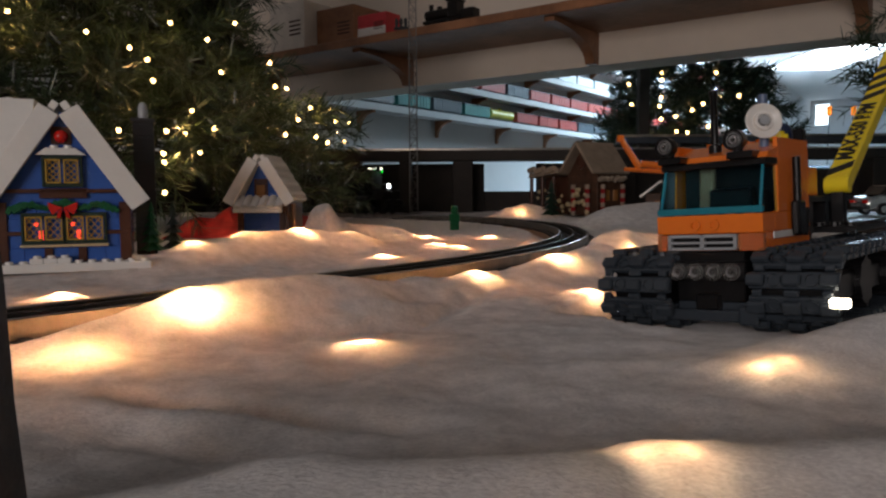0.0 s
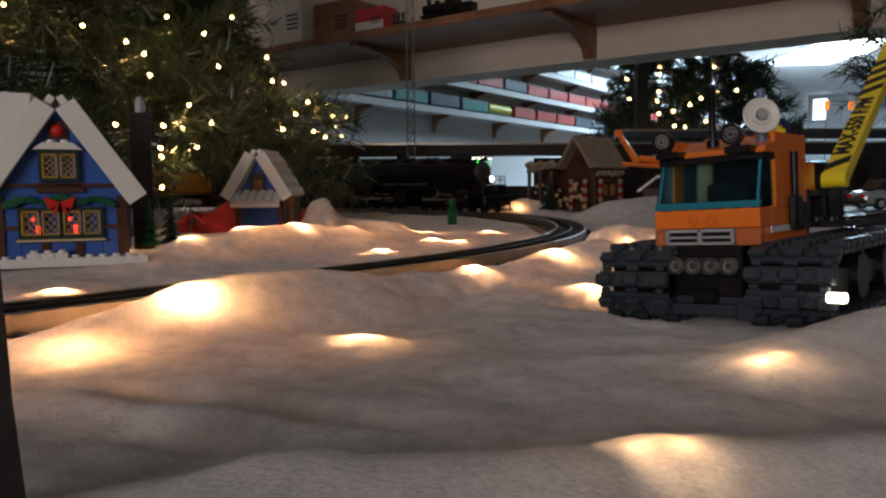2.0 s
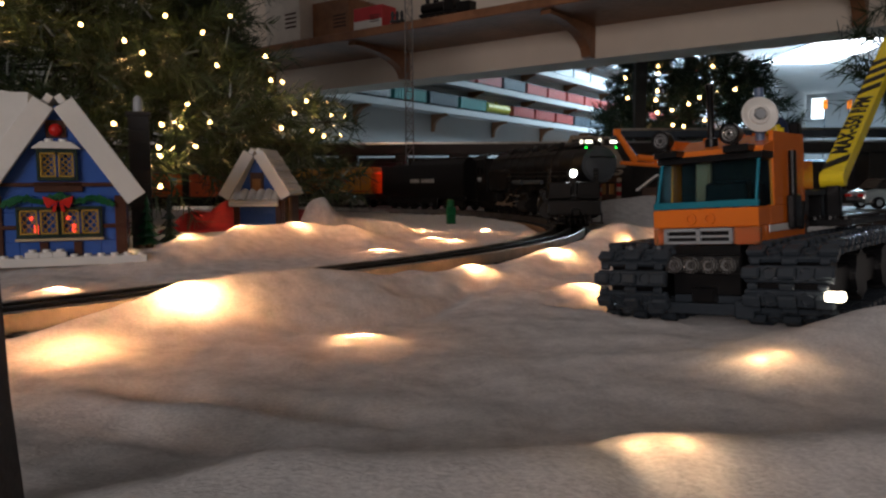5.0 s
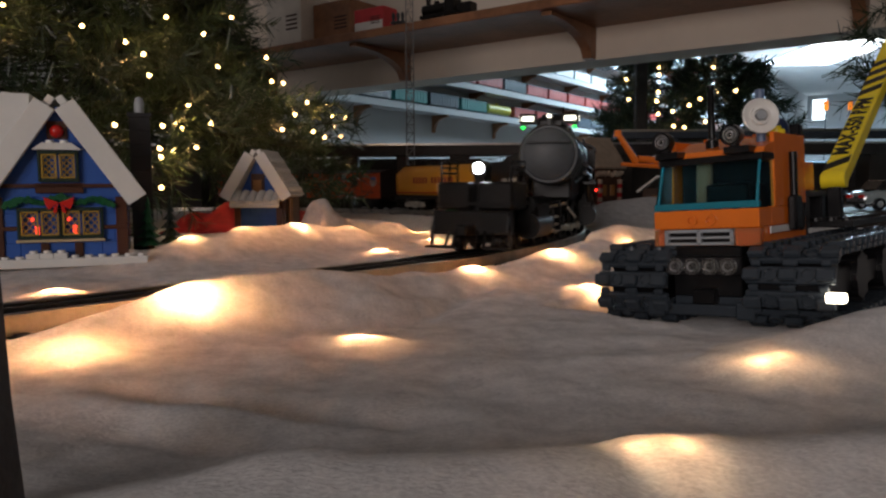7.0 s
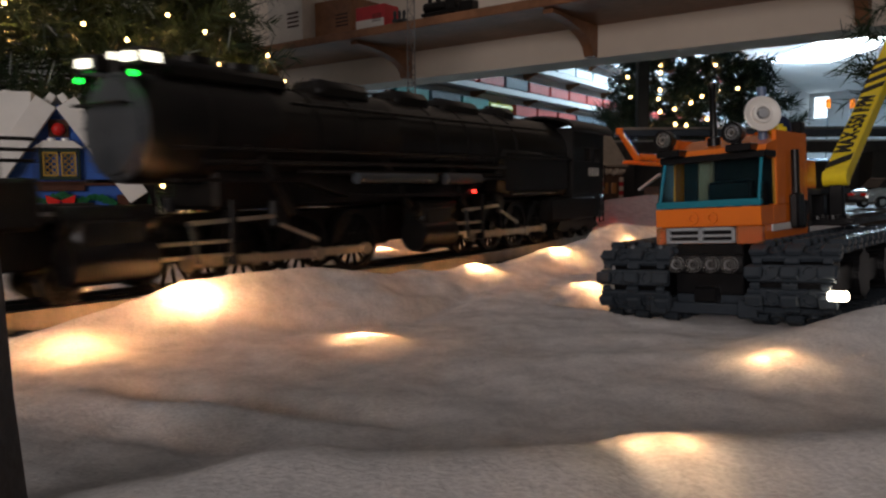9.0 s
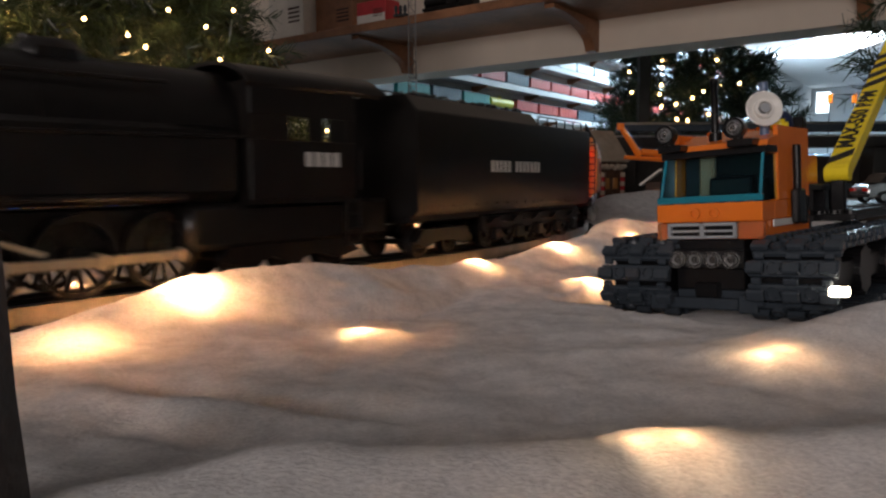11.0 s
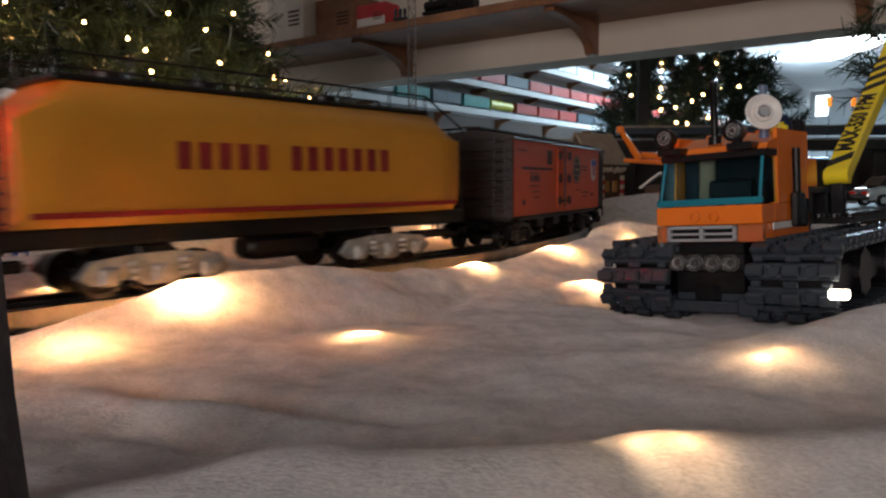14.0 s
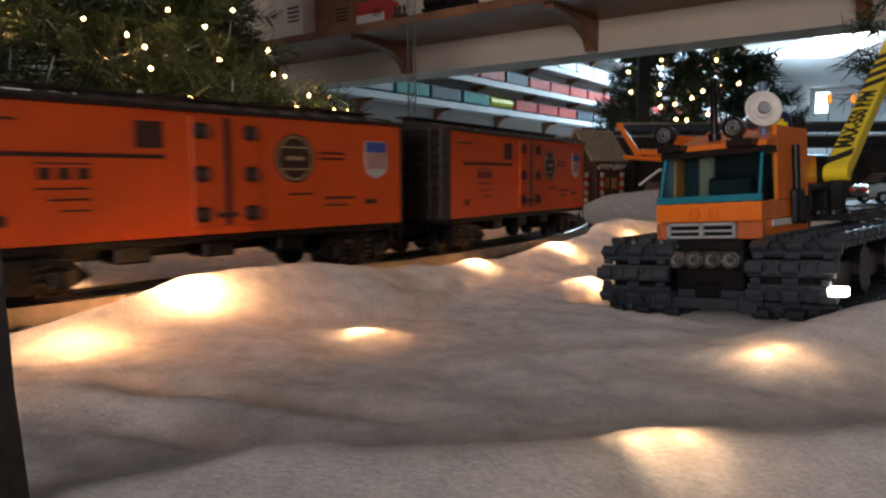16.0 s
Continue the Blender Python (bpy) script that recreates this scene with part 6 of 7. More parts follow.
def build_market_house():
    """Gingerbread-coloured house with an open market stall, far side of the loop."""
    t = thing("toy_market_house", "brown gingerbread toy house with pale roof and striped posts", "toy house", pose(0.255, 1.535, 0.020, 0, 0, -56))
    bm = bmesh.new()
    box(bm, 0.0, 0.085, 0.0, 0.075, 0.0, 0.080, 0.001)
    slab(bm, [(0.0, 0.080), (0.085, 0.080), (0.0425, 0.138)], 0.075, Matrix.Translation((0, 0.0375, 0)))
    wall = part("wall", bm, MUD, t)
    for s in (-1, 1):
        bm = bmesh.new()
        m = Matrix.Translation((0.0425, 0.035, 0.148)) @ Matrix.Rotation(radians(52 if s > 0 else 128), 4, "Y")
        box(bm, 0.0, 0.080, -0.055, 0.050, -0.003, 0.003, 0.001, m=m)
        part("roof_slope", bm, BRICK_DIMWHITE, t, "pale snow-dusted roof slope")
    bm = bmesh.new()
    slab(bm, [(-0.095, 0.078), (0.0, 0.088), (0.0, 0.096), (-0.092, 0.088)], 0.07, Matrix.Translation((0, 0.01, 0)))
    for k in range(9):
        bmesh.ops.create_icosphere(bm, subdivisions=1, radius=0.0075, matrix=Matrix.Translation((-0.088 + 0.0105 * k, -0.026, 0.094 + 0.003 * math.sin(k * 2.1))))
    part("stall_awning", bm, BRICK_DIMWHITE, t, "pale stall awning with icing edge")
    for x in (-0.09, -0.055, -0.02):
        bm = bmesh.new()
        rod(bm, (x, -0.02, 0), (x, -0.02, 0.08), 0.004, n=10)
        part("stall_post", bm, BRICK_BROWN, t, smooth=True)
    bm = bmesh.new()
    box(bm, -0.09, 0.0, 0.02, 0.06, 0.0, 0.082, 0.001)
    part("stall_back", bm, BRICK_BROWN, t)
    for x in (0.030, 0.070):
        for k in range(7):
            bm = bmesh.new()
            rod(bm, (x, -0.012, 0.009 * k), (x, -0.012, 0.009 * k + 0.0088), 0.0052, n=12)
            part("striped_post", bm, CLOTH_RED if k % 2 else BRICK_DIMWHITE, t, "red and white candy-stripe post", smooth=True)
    for y in (0.008, 0.064):
        for k in range(7):
            bm = bmesh.new()
            rod(bm, (0.093, y, 0.009 * k), (0.093, y, 0.009 * k + 0.0088), 0.0050, n=12)
            part("striped_post", bm, CLOTH_RED if k % 2 else BRICK_DIMWHITE, t, "red and white candy-stripe post", smooth=True)
    for y in (0.026, 0.050):
        bm = bmesh.new()
        box(bm, 0.0852, 0.0875, y - 0.007, y + 0.007, 0.030, 0.052, 0.001)
        part("side_window", bm, BRICK_AMBER, t, "amber side window")
    bm = bmesh.new()
    rng = random.Random(9)
    for k in range(16):
        bmesh.ops.create_icosphere(bm, subdivisions=1, radius=rng.uniform(0.004, 0.0065), matrix=Matrix.Translation((0.089 + rng.uniform(0, 0.004), 0.002 + 0.0047 * k, 0.074 + rng.uniform(-0.003, 0.003))))
    part("icing", bm, BRICK_DIMWHITE, t, "lumpy pale icing under the eaves")
    bm = bmesh.new()
    ring(bm, (0.0425, -0.002, 0.108), (0, -1, 0), 0.014, 0.010, 0.003)
    rod(bm, (0.0425, 0.0, 0.108), (0.0425, -0.002, 0.108), 0.0115, n=20)
    part("round_window", bm, BRICK_BROWN, t)
    bm = bmesh.new()
    rng = random.Random(5)
    for k in range(40):
        bmesh.ops.create_icosphere(bm, subdivisions=1, radius=rng.uniform(0.003, 0.006), matrix=Matrix.Translation((rng.uniform(-0.085, 0.075), rng.uniform(-0.02, -0.006), rng.uniform(0.006, 0.055))))
    part("sweets", bm, BRICK_TAN, t, "heaped tan and brown sweets")
    return t


def toy_conifer(name, m, h, r, tiers=6, material=None):
    t = thing(name, "small green plastic toy conifer standing in the snow", "toy tree", m, group="toy conifers")
    bm = bmesh.new()
    n = 12
    for k in range(tiers):
        z0 = h * (0.10 + 0.86 * k / tiers)
        rk = r * (1 - k / tiers) + r * 0.06
        top = h * (0.10 + 0.86 * (k + 1) / tiers) + h * 0.03
        apex = bm.verts.new((0, 0, top))
        low = [bm.verts.new((rk * (1.0 if i % 2 else 0.72) * math.cos(2 * math.pi * i / n), rk * (1.0 if i % 2 else 0.72) * math.sin(2 * math.pi * i / n), z0 - (0.02 * h if i % 2 else 0))) for i in range(n)]
        for i in range(n):
            bm.faces.new((apex, low[i], low[(i + 1) % n]))
        bm.faces.new(low[::-1])
    part("crown", bm, material or BRICK_GREEN, t)
    bm = bmesh.new()
    rod(bm, (0, 0, -0.002), (0, 0, h * 0.15), r * 0.18, n=8)
    part("trunk", bm, BRICK_BROWN, t)


CHIMNEY = mat("charcoal_brick_plastic", (0.022, 0.021, 0.022), 0.4, vary=0.15)
BRICK_DARKGREEN = mat("dark_green_brick_plastic", (0.012, 0.030, 0.020), 0.35)
BRICK_AMBER = mat("amber_brick_plastic", (0.30, 0.13, 0.03), 0.35, vary=0.3)
# pale tan-white resin darkened, the market house's dim light put into the colour
BRICK_DIMWHITE = mat("dimmed_white_resin", (0.30, 0.235, 0.175), 0.5, vary=0.2, scale=60)
MUD = mat("gingerbread_resin", (0.07, 0.032, 0.017), 0.6, vary=0.5, scale=70, bump=0.3)
PANE_DARK = mat("dark_window_pane", (0.02, 0.015, 0.012), 0.12, vary=0.5, scale=90)
LAMP_CANDLE = glow("red_candle_glass", (1.0, 0.06, 0.03), 1.6)
build_cottage()
build_small_cottage()
build_market_house()
toy_conifer("toy_conifer", pose(-0.214, 0.535, 0.0250), 0.040, 0.0095)
toy_conifer("toy_conifer", pose(-0.2075, 0.560, 0.0240), 0.042, 0.0100, material=BRICK_DARKGREEN)
toy_conifer("toy_conifer", pose(0.205, 1.42, 0.0180), 0.075, 0.024, material=BRICK_DARKGREEN)


def build_figure():
    """A small toy-brick lamp post figure of stacked green pieces beside the track."""
    bm = bmesh.new()
    box(bm, -0.006, 0.006, -0.003, 0.003, 0.0, 0.012, 0.0006)
    box(bm, -0.007, 0.007, -0.0035, 0.0035, 0.012, 0.024, 0.0012)
    lathe(bm, [(0.004, 0.024), (0.005, 0.026), (0.005, 0.032), (0.004, 0.034), (0.0005, 0.0345)], n=12)
    ob = part("toy_figure", bm, [BRICK_GREEN], at=pose(0.013, 1.02, 0.016, 0, 0, 20))
    tagged(ob, "small green toy figure standing beside the track", "toy figure")


build_figure()


# red cloth spread under the tree
def build_cloth():
    n, m = 40, 16
    verts, faces = [], []
    for j in range(m + 1):
        for i in range(n + 1):
            u, v = i / n, j / m
            x, y = -0.335 + 0.155 * u, 0.86 + 0.22 * v
            z = 0.016 + 0.036 * math.sin(min(1.0, v * 2.2) * math.pi / 2) * (0.8 + 0.25 * math.sin(u * 17 + v * 3)) * min(1.0, 6 * u * (1 - u) + 0.2)
            verts.append((x, y, z + 0.003 * noise.noise((x * 60, y * 60, 1))))
    for j in range(m):
        for i in range(n):
            a = j * (n + 1) + i
            faces.append((a, a + 1, a + n + 2, a + n + 1))
    me = bpy.data.meshes.new("tree_skirt")
    me.from_pydata(verts, [], faces)
    me.materials.append(CLOTH_RED)
    me.shade_smooth()
    ob = tagged(new("tree_skirt", me), "crumpled red felt tree skirt lying under the tree", "tree skirt")
    sol = ob.modifiers.new("thickness", "SOLIDIFY")
    sol.thickness = 0.002


build_cloth()


# ---- trees ----
def needles(rng, starts, count, length, width, verts, faces):
    """Needle sprays along twigs: starts are (foot, tip) of each twig."""
    for foot, tip in starts:
        d = tip - foot
        ln = d.length
        d.normalize()
        u = d.orthogonal().normalized()
        v = d.cross(u)
        for k in range(count):
            f = (k + rng.random()) / count
            a = rng.random() * 6.283
            out = (u * math.cos(a) + v * math.sin(a)) * 0.9 + d * rng.uniform(0.5, 1.1)
            out.normalize()
            p = foot + d * (ln * f)
            w = out.cross(Vector((rng.uniform(-1, 1), rng.uniform(-1, 1), rng.uniform(-1, 1)))).normalized() * width
            q = p + out * length * rng.uniform(0.7, 1.15)
            b = len(verts)
            verts += [p - w, p + w, q + w * 0.35, q - w * 0.35]
            faces.append((b, b + 1, b + 2, b + 3))


def build_tree(name, label, foot, h0, top, r_base, branches, per, seed, material, length, width, arc=(0, 6.283), pole=0.018, slim=None):
    t = thing(name, label, "christmas tree", pose(*foot))
    rng = random.Random(seed)
    bm = bmesh.new()
    lathe(bm, [(pole, -foot[2] * 0), (pole * 0.9, h0 + (top - h0) * 0.5), (pole * 0.3, top)], n=10)
    part("trunk", bm, BARK, t, smooth=True)
    verts, faces = [], []
    twigs = []
    limbs = bmesh.new()
    for i in range(branches):
        g = (i + rng.random()) / branches
        z = h0 + (top - h0) * (1 - math.sqrt(1 - g * 0.98))
        a = rng.uniform(*arc)
        r = r_base * (1 - (z - h0) / (top - h0)) * rng.uniform(0.80, 1.06) + 0.02
        if slim and z > slim and math.cos(a) > 0.3:
            r *= 0.74
        d = Vector((math.cos(a), math.sin(a), rng.uniform(-0.30, 0.10)))
        base = Vector((0, 0, z))
        tip = base + d * r
        rod(limbs, base, tip, 0.0022, 0.0008, n=4, caps=False)
        for s in range(per):
            f = 1 - 0.62 * (s / per) ** 1.2
            p = base + (tip - base) * f
            side = Vector((-math.sin(a), math.cos(a), 0)) * rng.uniform(-1, 1) + Vector((math.cos(a), math.sin(a), 0)) * rng.uniform(0.1, 1.0) + Vector((0, 0, rng.uniform(-0.5, 0.4)))
            side.normalize()
            twigs.append((p, p + side * rng.uniform(0.045, 0.085)))
    needles(rng, twigs, 34, length, width, verts, faces)
    part("limb_frame", limbs, BARK, t)
    me = bpy.data.meshes.new("crown")
    me.from_pydata(verts, [], faces)
    me.materials.append(material)
    ob = new("crown", me)
    ob.parent = t
    return t


def tree_bulbs(t, spots, h0, top, r_base, size, bulb):
    """Lit mini bulbs near the tips: (bearing in degrees, height, share of the radius)."""
    bm = bmesh.new()
    lathe(bm, [(0.3, 0.0), (0.8, 0.15), (1.0, 0.7), (0.7, 1.5), (0.1, 2.2)], n=8)
    bmesh.ops.scale(bm, vec=(size, size, size), verts=bm.verts)
    me = finish("bulb", bm, bulb, True)
    for a, z, k in spots:
        r = r_base * (1 - (z - h0) / (top - h0)) + 0.02
        ob = new("bulb", me)
        ob.parent = t
        ob.matrix_basis = pose(k * r * math.cos(radians(a)), k * r * math.sin(radians(a)), z, (a * 7) % 120 - 60, (a * 13) % 90 - 45, 0)
        ob["label"] = "glowing warm white mini bulb"


TREE_H0, TREE_TOP, TREE_R = 0.10, 0.98, 0.36
tree = build_tree("christmas_tree", "green artificial christmas tree hung with warm white lights", (-0.53, 1.14, 0.015), TREE_H0, TREE_TOP, TREE_R, 330, 9, 3, NEEDLE, 0.026, 0.0011, arc=(radians(-190), radians(60)), slim=0.20)
TREE_SPOTS = [(-67, 0.237, 0.98), (-59, 0.22, 0.98), (-56, 0.208, 0.98), (-42, 0.243, 0.98), (-40, 0.202, 0.98), (-55, 0.183, 0.98), (-24, 0.227, 0.98), (-25, 0.194, 0.98), (-20, 0.196, 0.98), (-49, 0.151, 0.98), (-62, 0.123, 0.98), (-54, 0.124, 0.98), (-51, 0.122, 0.98), (-45, 0.129, 0.98), (-49, 0.101, 0.98), (-55, 0.098, 0.98), (-55, 0.088, 0.98), (-11, 0.175, 0.98), (6, 0.184, 1.01), (-20, 0.153, 0.98), (5, 0.162, 1.07), (6, 0.165, 1.01), (-27, 0.129, 0.98), (-15, 0.132, 0.98), (-9, 0.125, 0.98), (6, 0.133, 1.01), (-32, 0.275, 0.98), (-50, 0.259, 0.98), (-82, 0.258, 0.97), (-56, 0.054, 0.98)]
tree_bulbs(tree, TREE_SPOTS, TREE_H0, TREE_TOP, TREE_R, 0.0027, BULB)
far_tree = build_tree("christmas_tree", "dark green christmas tree with warm lights behind the opening", (0.98, 2.95, 0.0), 0.22, 1.1, 0.36, 150, 7, 8, NEEDLE_FAR, 0.045, 0.0022, pole=0.02)
FAR_SPOTS = [(-77, 0.563, 0.97), (-90, 0.489, 0.98), (-133, 0.501, 0.98), (-132, 0.473, 0.98), (-166, 0.477, 0.98), (-154, 0.394, 0.98), (-129, 0.404, 0.98), (-129, 0.37, 0.98), (-137, 0.32, 0.98), (-127, 0.322, 0.98), (-118, 0.332, 0.98), (-116, 0.275, 0.98), (-110, 0.269, 0.98), (-101, 0.374, 0.98), (-90, 0.397, 0.98), (-77, 0.401, 0.98), (-99, 0.29, 0.98), (-108, 0.349, 0.98), (-152, 0.259, 0.98), (-129, 0.258, 0.98), (-125, 0.26, 0.98)]
tree_bulbs(far_tree, FAR_SPOTS, 0.22, 1.1, 0.36, 0.0062, BULB)
# the brightest bulb clusters light the needles round them
for a, z, k in ((-62, 0.228, 0.95), (-42, 0.243, 0.95), (-24, 0.215, 0.95), (-50, 0.130, 0.95), (-52, 0.095, 0.95), (-15, 0.165, 0.95), (0, 0.150, 1.0), (-50, 0.262, 0.95), (-82, 0.250, 0.95)):
    r = TREE_R * (1 - (z - TREE_H0) / (TREE_TOP - TREE_H0)) + 0.02
    bulb_lamp("bulb_glow", 0.085, (1.0, 0.55, 0.22), (-0.53 + k * r * math.cos(radians(a)), 1.14 + k * r * math.sin(radians(a)), 0.015 + z), 0.004)
side_tree = build_tree("christmas_tree", "dark green christmas tree beside the layout, few lights", (1.06, 1.0, 0.0), 0.24, 1.0, 0.43, 170, 8, 11, NEEDLE, 0.030, 0.0010, arc=(radians(90), radians(270)))
SIDE_SPOTS = [(-179, 0.285, 0.98), (-168, 0.201, 0.98), (-165, 0.194, 0.98), (-165, 0.224, 0.98)]
tree_bulbs(side_tree, SIDE_SPOTS, 0.24, 1.0, 0.43, 0.0022, BULB)


# ---- the room behind ----
def shelf_bracket(name, m, reach, drop, thick, material, parent):
    """A curved timber corbel under a shelf; y is out from the wall to -reach."""
    pts = [(0.0, 0.0), (-reach, 0.0), (-reach, -drop * 0.12)]
    for i in range(1, 9):
        a = math.pi / 2 * i / 9
        pts.append((-reach + (reach * 0.88) * math.sin(a), -drop * 0.12 - drop * 0.80 * (1 - math.cos(a))))
    pts += [(-reach * 0.10, -drop), (0.0, -drop)]
    bm = bmesh.new()
    slab(bm, pts, thick, Matrix.Rotation(radians(90), 4, "Z"))
    return part(name, bm, material, parent, at=m)


shelf = thing("wall_shelf", "long dark walnut shelf on curved brackets above the opening", "shelf", HEAD)
bm = bmesh.new()
box(bm, -1.55, 2.55, -0.265, -0.002, 0.470, 0.492, 0.002)
part("board", bm, WOOD_DARK, shelf)
for x in (-0.73, -0.127, 0.4785, 1.085, 1.69):
    shelf_bracket("bracket", pose(x, -0.002, 0.469), 0.24, 0.078, 0.026, WOOD_DARK, shelf)


def carton(label, x, y, w, d, h, material, tape=None):
    t = thing("cardboard_box", label, "box", HEAD @ pose(x, y, 0.4922))
    bm = bmesh.new()
    box(bm, -w / 2, w / 2, -d / 2, d / 2, 0, h, 0.0015)
    part("body", bm, material, t)
    if tape:
        bm = bmesh.new()
        box(bm, -w / 2 + 0.002, w / 2 - 0.002, -d / 2 - 0.001, -d / 2, h * 0.04, h * 0.42)
        part("label_band", bm, tape, t)
    bm = bmesh.new()
    for k in range(4):
        box(bm, w * 0.08, w * 0.40, -d / 2 - 0.0012, -d / 2 - 0.0002, h * (0.30 + 0.09 * k), h * (0.34 + 0.09 * k))
    part("printed_bars", bm, PRINT_DARK, t)


carton("grey cardboard carton with printed bars standing on the shelf", -0.400, -0.190, 0.15, 0.12, 0.14, CARD)
carton("dark brown wooden box standing on the shelf", -0.25, -0.14, 0.15, 0.12, 0.115, WOOD_DARK)
carton("small red and white box standing on the shelf", -0.065, -0.215, 0.105, 0.06, 0.062, PAPER_RED, BRICK_WHITE)


def build_shelf_engine():
    t = thing("model_locomotive", "small black model locomotive standing on the shelf", "model locomotive", HEAD @ pose(0.16, -0.215, 0.4922))
    bm = bmesh.new()
    box(bm, -0.06, 0.075, -0.016, 0.016, 0.012, 0.020, 0.001)
    rod(bm, (-0.055, 0, 0.034), (0.02, 0, 0.034), 0.014, n=18)
    rod(bm, (-0.042, 0, 0.045), (-0.042, 0, 0.062), 0.005, 0.0065, n=12)
    rod(bm, (-0.015, 0, 0.045), (-0.015, 0, 0.054), 0.007, n=12)
    part("boiler", bm, LOCO, t, smooth=True)
    bm = bmesh.new()
    box(bm, 0.02, 0.05, -0.018, 0.018, 0.018, 0.060, 0.002)
    box(bm, 0.016, 0.054, -0.020, 0.020, 0.060, 0.064, 0.001)
    part("cab", bm, LOCO, t)
    bm = bmesh.new()
    box(bm, 0.058, 0.10, -0.016, 0.016, 0.010, 0.036, 0.002)
    part("tender", bm, LOCO, t)
    for x in (-0.045, -0.02, 0.005, 0.035, 0.07, 0.09):
        bm = bmesh.new()
        rod(bm, (x, -0.014, 0.0095), (x, 0.014, 0.0095), 0.0095, n=16)
        part("wheelset", bm, LOCO, t, smooth=True)


build_shelf_engine()
bm = bmesh.new()
for k in range(3):
    lathe(bm, [(0.007, 0), (0.008, 0.004), (0.003, 0.010), (0.005, 0.018), (0.004, 0.026), (0.0006, 0.030)], pose(0.012 * k, 0.004 * k, 0), n=10)
ob = part("figurine", bm, LOCO_GREY, at=HEAD @ pose(0.045, -0.27, 0.4922), smooth=True)
tagged(ob, "small grey figurine group standing on the shelf", "figurine")


def build_mast():
    """Light grey lattice mast standing on the layout."""
    t = thing("lattice_mast", "thin grey lattice signal mast standing behind the track", "signal mast", pose(-0.0742, 1.753, 0.012))
    h, w = 0.63, 0.0076
    for x in (-w, w):
        for y in (-w, w):
            bm = bmesh.new()
            rod(bm, (x * 1.3, y * 1.3, 0), (x, y, h), 0.0009, n=5)
            part("leg", bm, MAST, t)
    bm = bmesh.new()
    n = 34
    for i in range(n):
        z0, z1 = h * i / n, h * (i + 1) / n
        s = 1 if i % 2 else -1
        for y in (-w, w):
            rod(bm, (-s * w, y, z0), (s * w, y, z1), 0.0005, n=4)
            rod(bm, (-w, y, z0), (w, y, z0), 0.0005, n=4)
            rod(bm, (y, -s * w, z0), (y, s * w, z1), 0.0005, n=4)
    part("bracing", bm, MAST, t)
    bm = bmesh.new()
    box(bm, -0.018, 0.018, -0.018, 0.018, 0, 0.006, 0.001)
    part("base", bm, MAST, t)


MAST = mat("grey_mast_paint", (0.20, 0.19, 0.18), 0.5, vary=0.15)
build_mast()


# ---- train shelves on the long wall of the far room ----
def model_car(colour_name, colour, m, round_tank=False):
    t = thing("model_rail_car", colour_name + " model rail car standing on a wall shelf", "model rail car", m, group="model rail cars on the wall shelves")
    bm = bmesh.new()
    if round_tank:
        rod(bm, (-0.125, 0, 0.052), (0.125, 0, 0.052), 0.028, n=16)
        rod(bm, (0, 0, 0.07), (0, 0, 0.09), 0.01, n=10)
    else:
        edge = [(-0.13, 0.031)]
        for k in range(11):
            x = -0.123 + 0.0245 * k
            edge += [(x - 0.001, 0.031), (x - 0.001, 0.0325), (x + 0.001, 0.0325), (x + 0.001, 0.031)]
        edge.append((0.13, 0.031))
        slab(bm, edge + [(x, -y) for x, y in edge[::-1]], 0.056, Matrix(((1, 0, 0, 0), (0, 0, 1, 0), (0, 1, 0, 0.050), (0, 0, 0, 1))))
    part("body", bm, colour, t)
    bm = bmesh.new()
    if not round_tank:
        box(bm, -0.132, 0.132, -0.033, 0.033, 0.0782, 0.084, 0.002)
    box(bm, -0.13, 0.13, -0.02, 0.02, 0.017, 0.0218)
    part("roof", bm, LOCO_GREY, t)
    for x in (-0.088, 0.088):
        bm = bmesh.new()
        box(bm, x - 0.026, x + 0.026, -0.024, 0.024, 0.006, 0.016, 0.002)
        for a in (-0.016, 0.016):
            rod(bm, (x + a, -0.02, 0.0088), (x + a, 0.02, 0.0088), 0.0088, n=12)
        part("truck", bm, LOCO, t)
    return t


def far_shelf(z, x0, x1, colours, first):
    sh = thing("train_shelf", "long pale wall shelf lined with model rail cars", "shelf", LONG, group="train shelves")
    bm = bmesh.new()
    box(bm, x0, x1, -0.13, -0.002, z - 0.020, z, 0.002)
    box(bm, x0, x1, -0.134, -0.1302, z - 0.026, z + 0.006, 0.001)
    part("board", bm, WALL_FAR, sh)
    x = x0 + 0.2
    while x < x1:
        shelf_bracket("bracket", pose(x, -0.002, z - 0.021), 0.10, 0.09, 0.02, WOOD_DARK, sh)
        x += 0.62
    x, i = first, 0
    while x < x1 - 0.2:
        name, colour, tank = colours[i % len(colours)]
        key = (name, tank)
        m = LONG @ pose(x, -0.066, z + 0.0002)
        if key in MADE:
            copy_thing(MADE[key], m)
        else:
            MADE[key] = model_car(name, colour, m, tank)
        x += 0.288
        i += 1


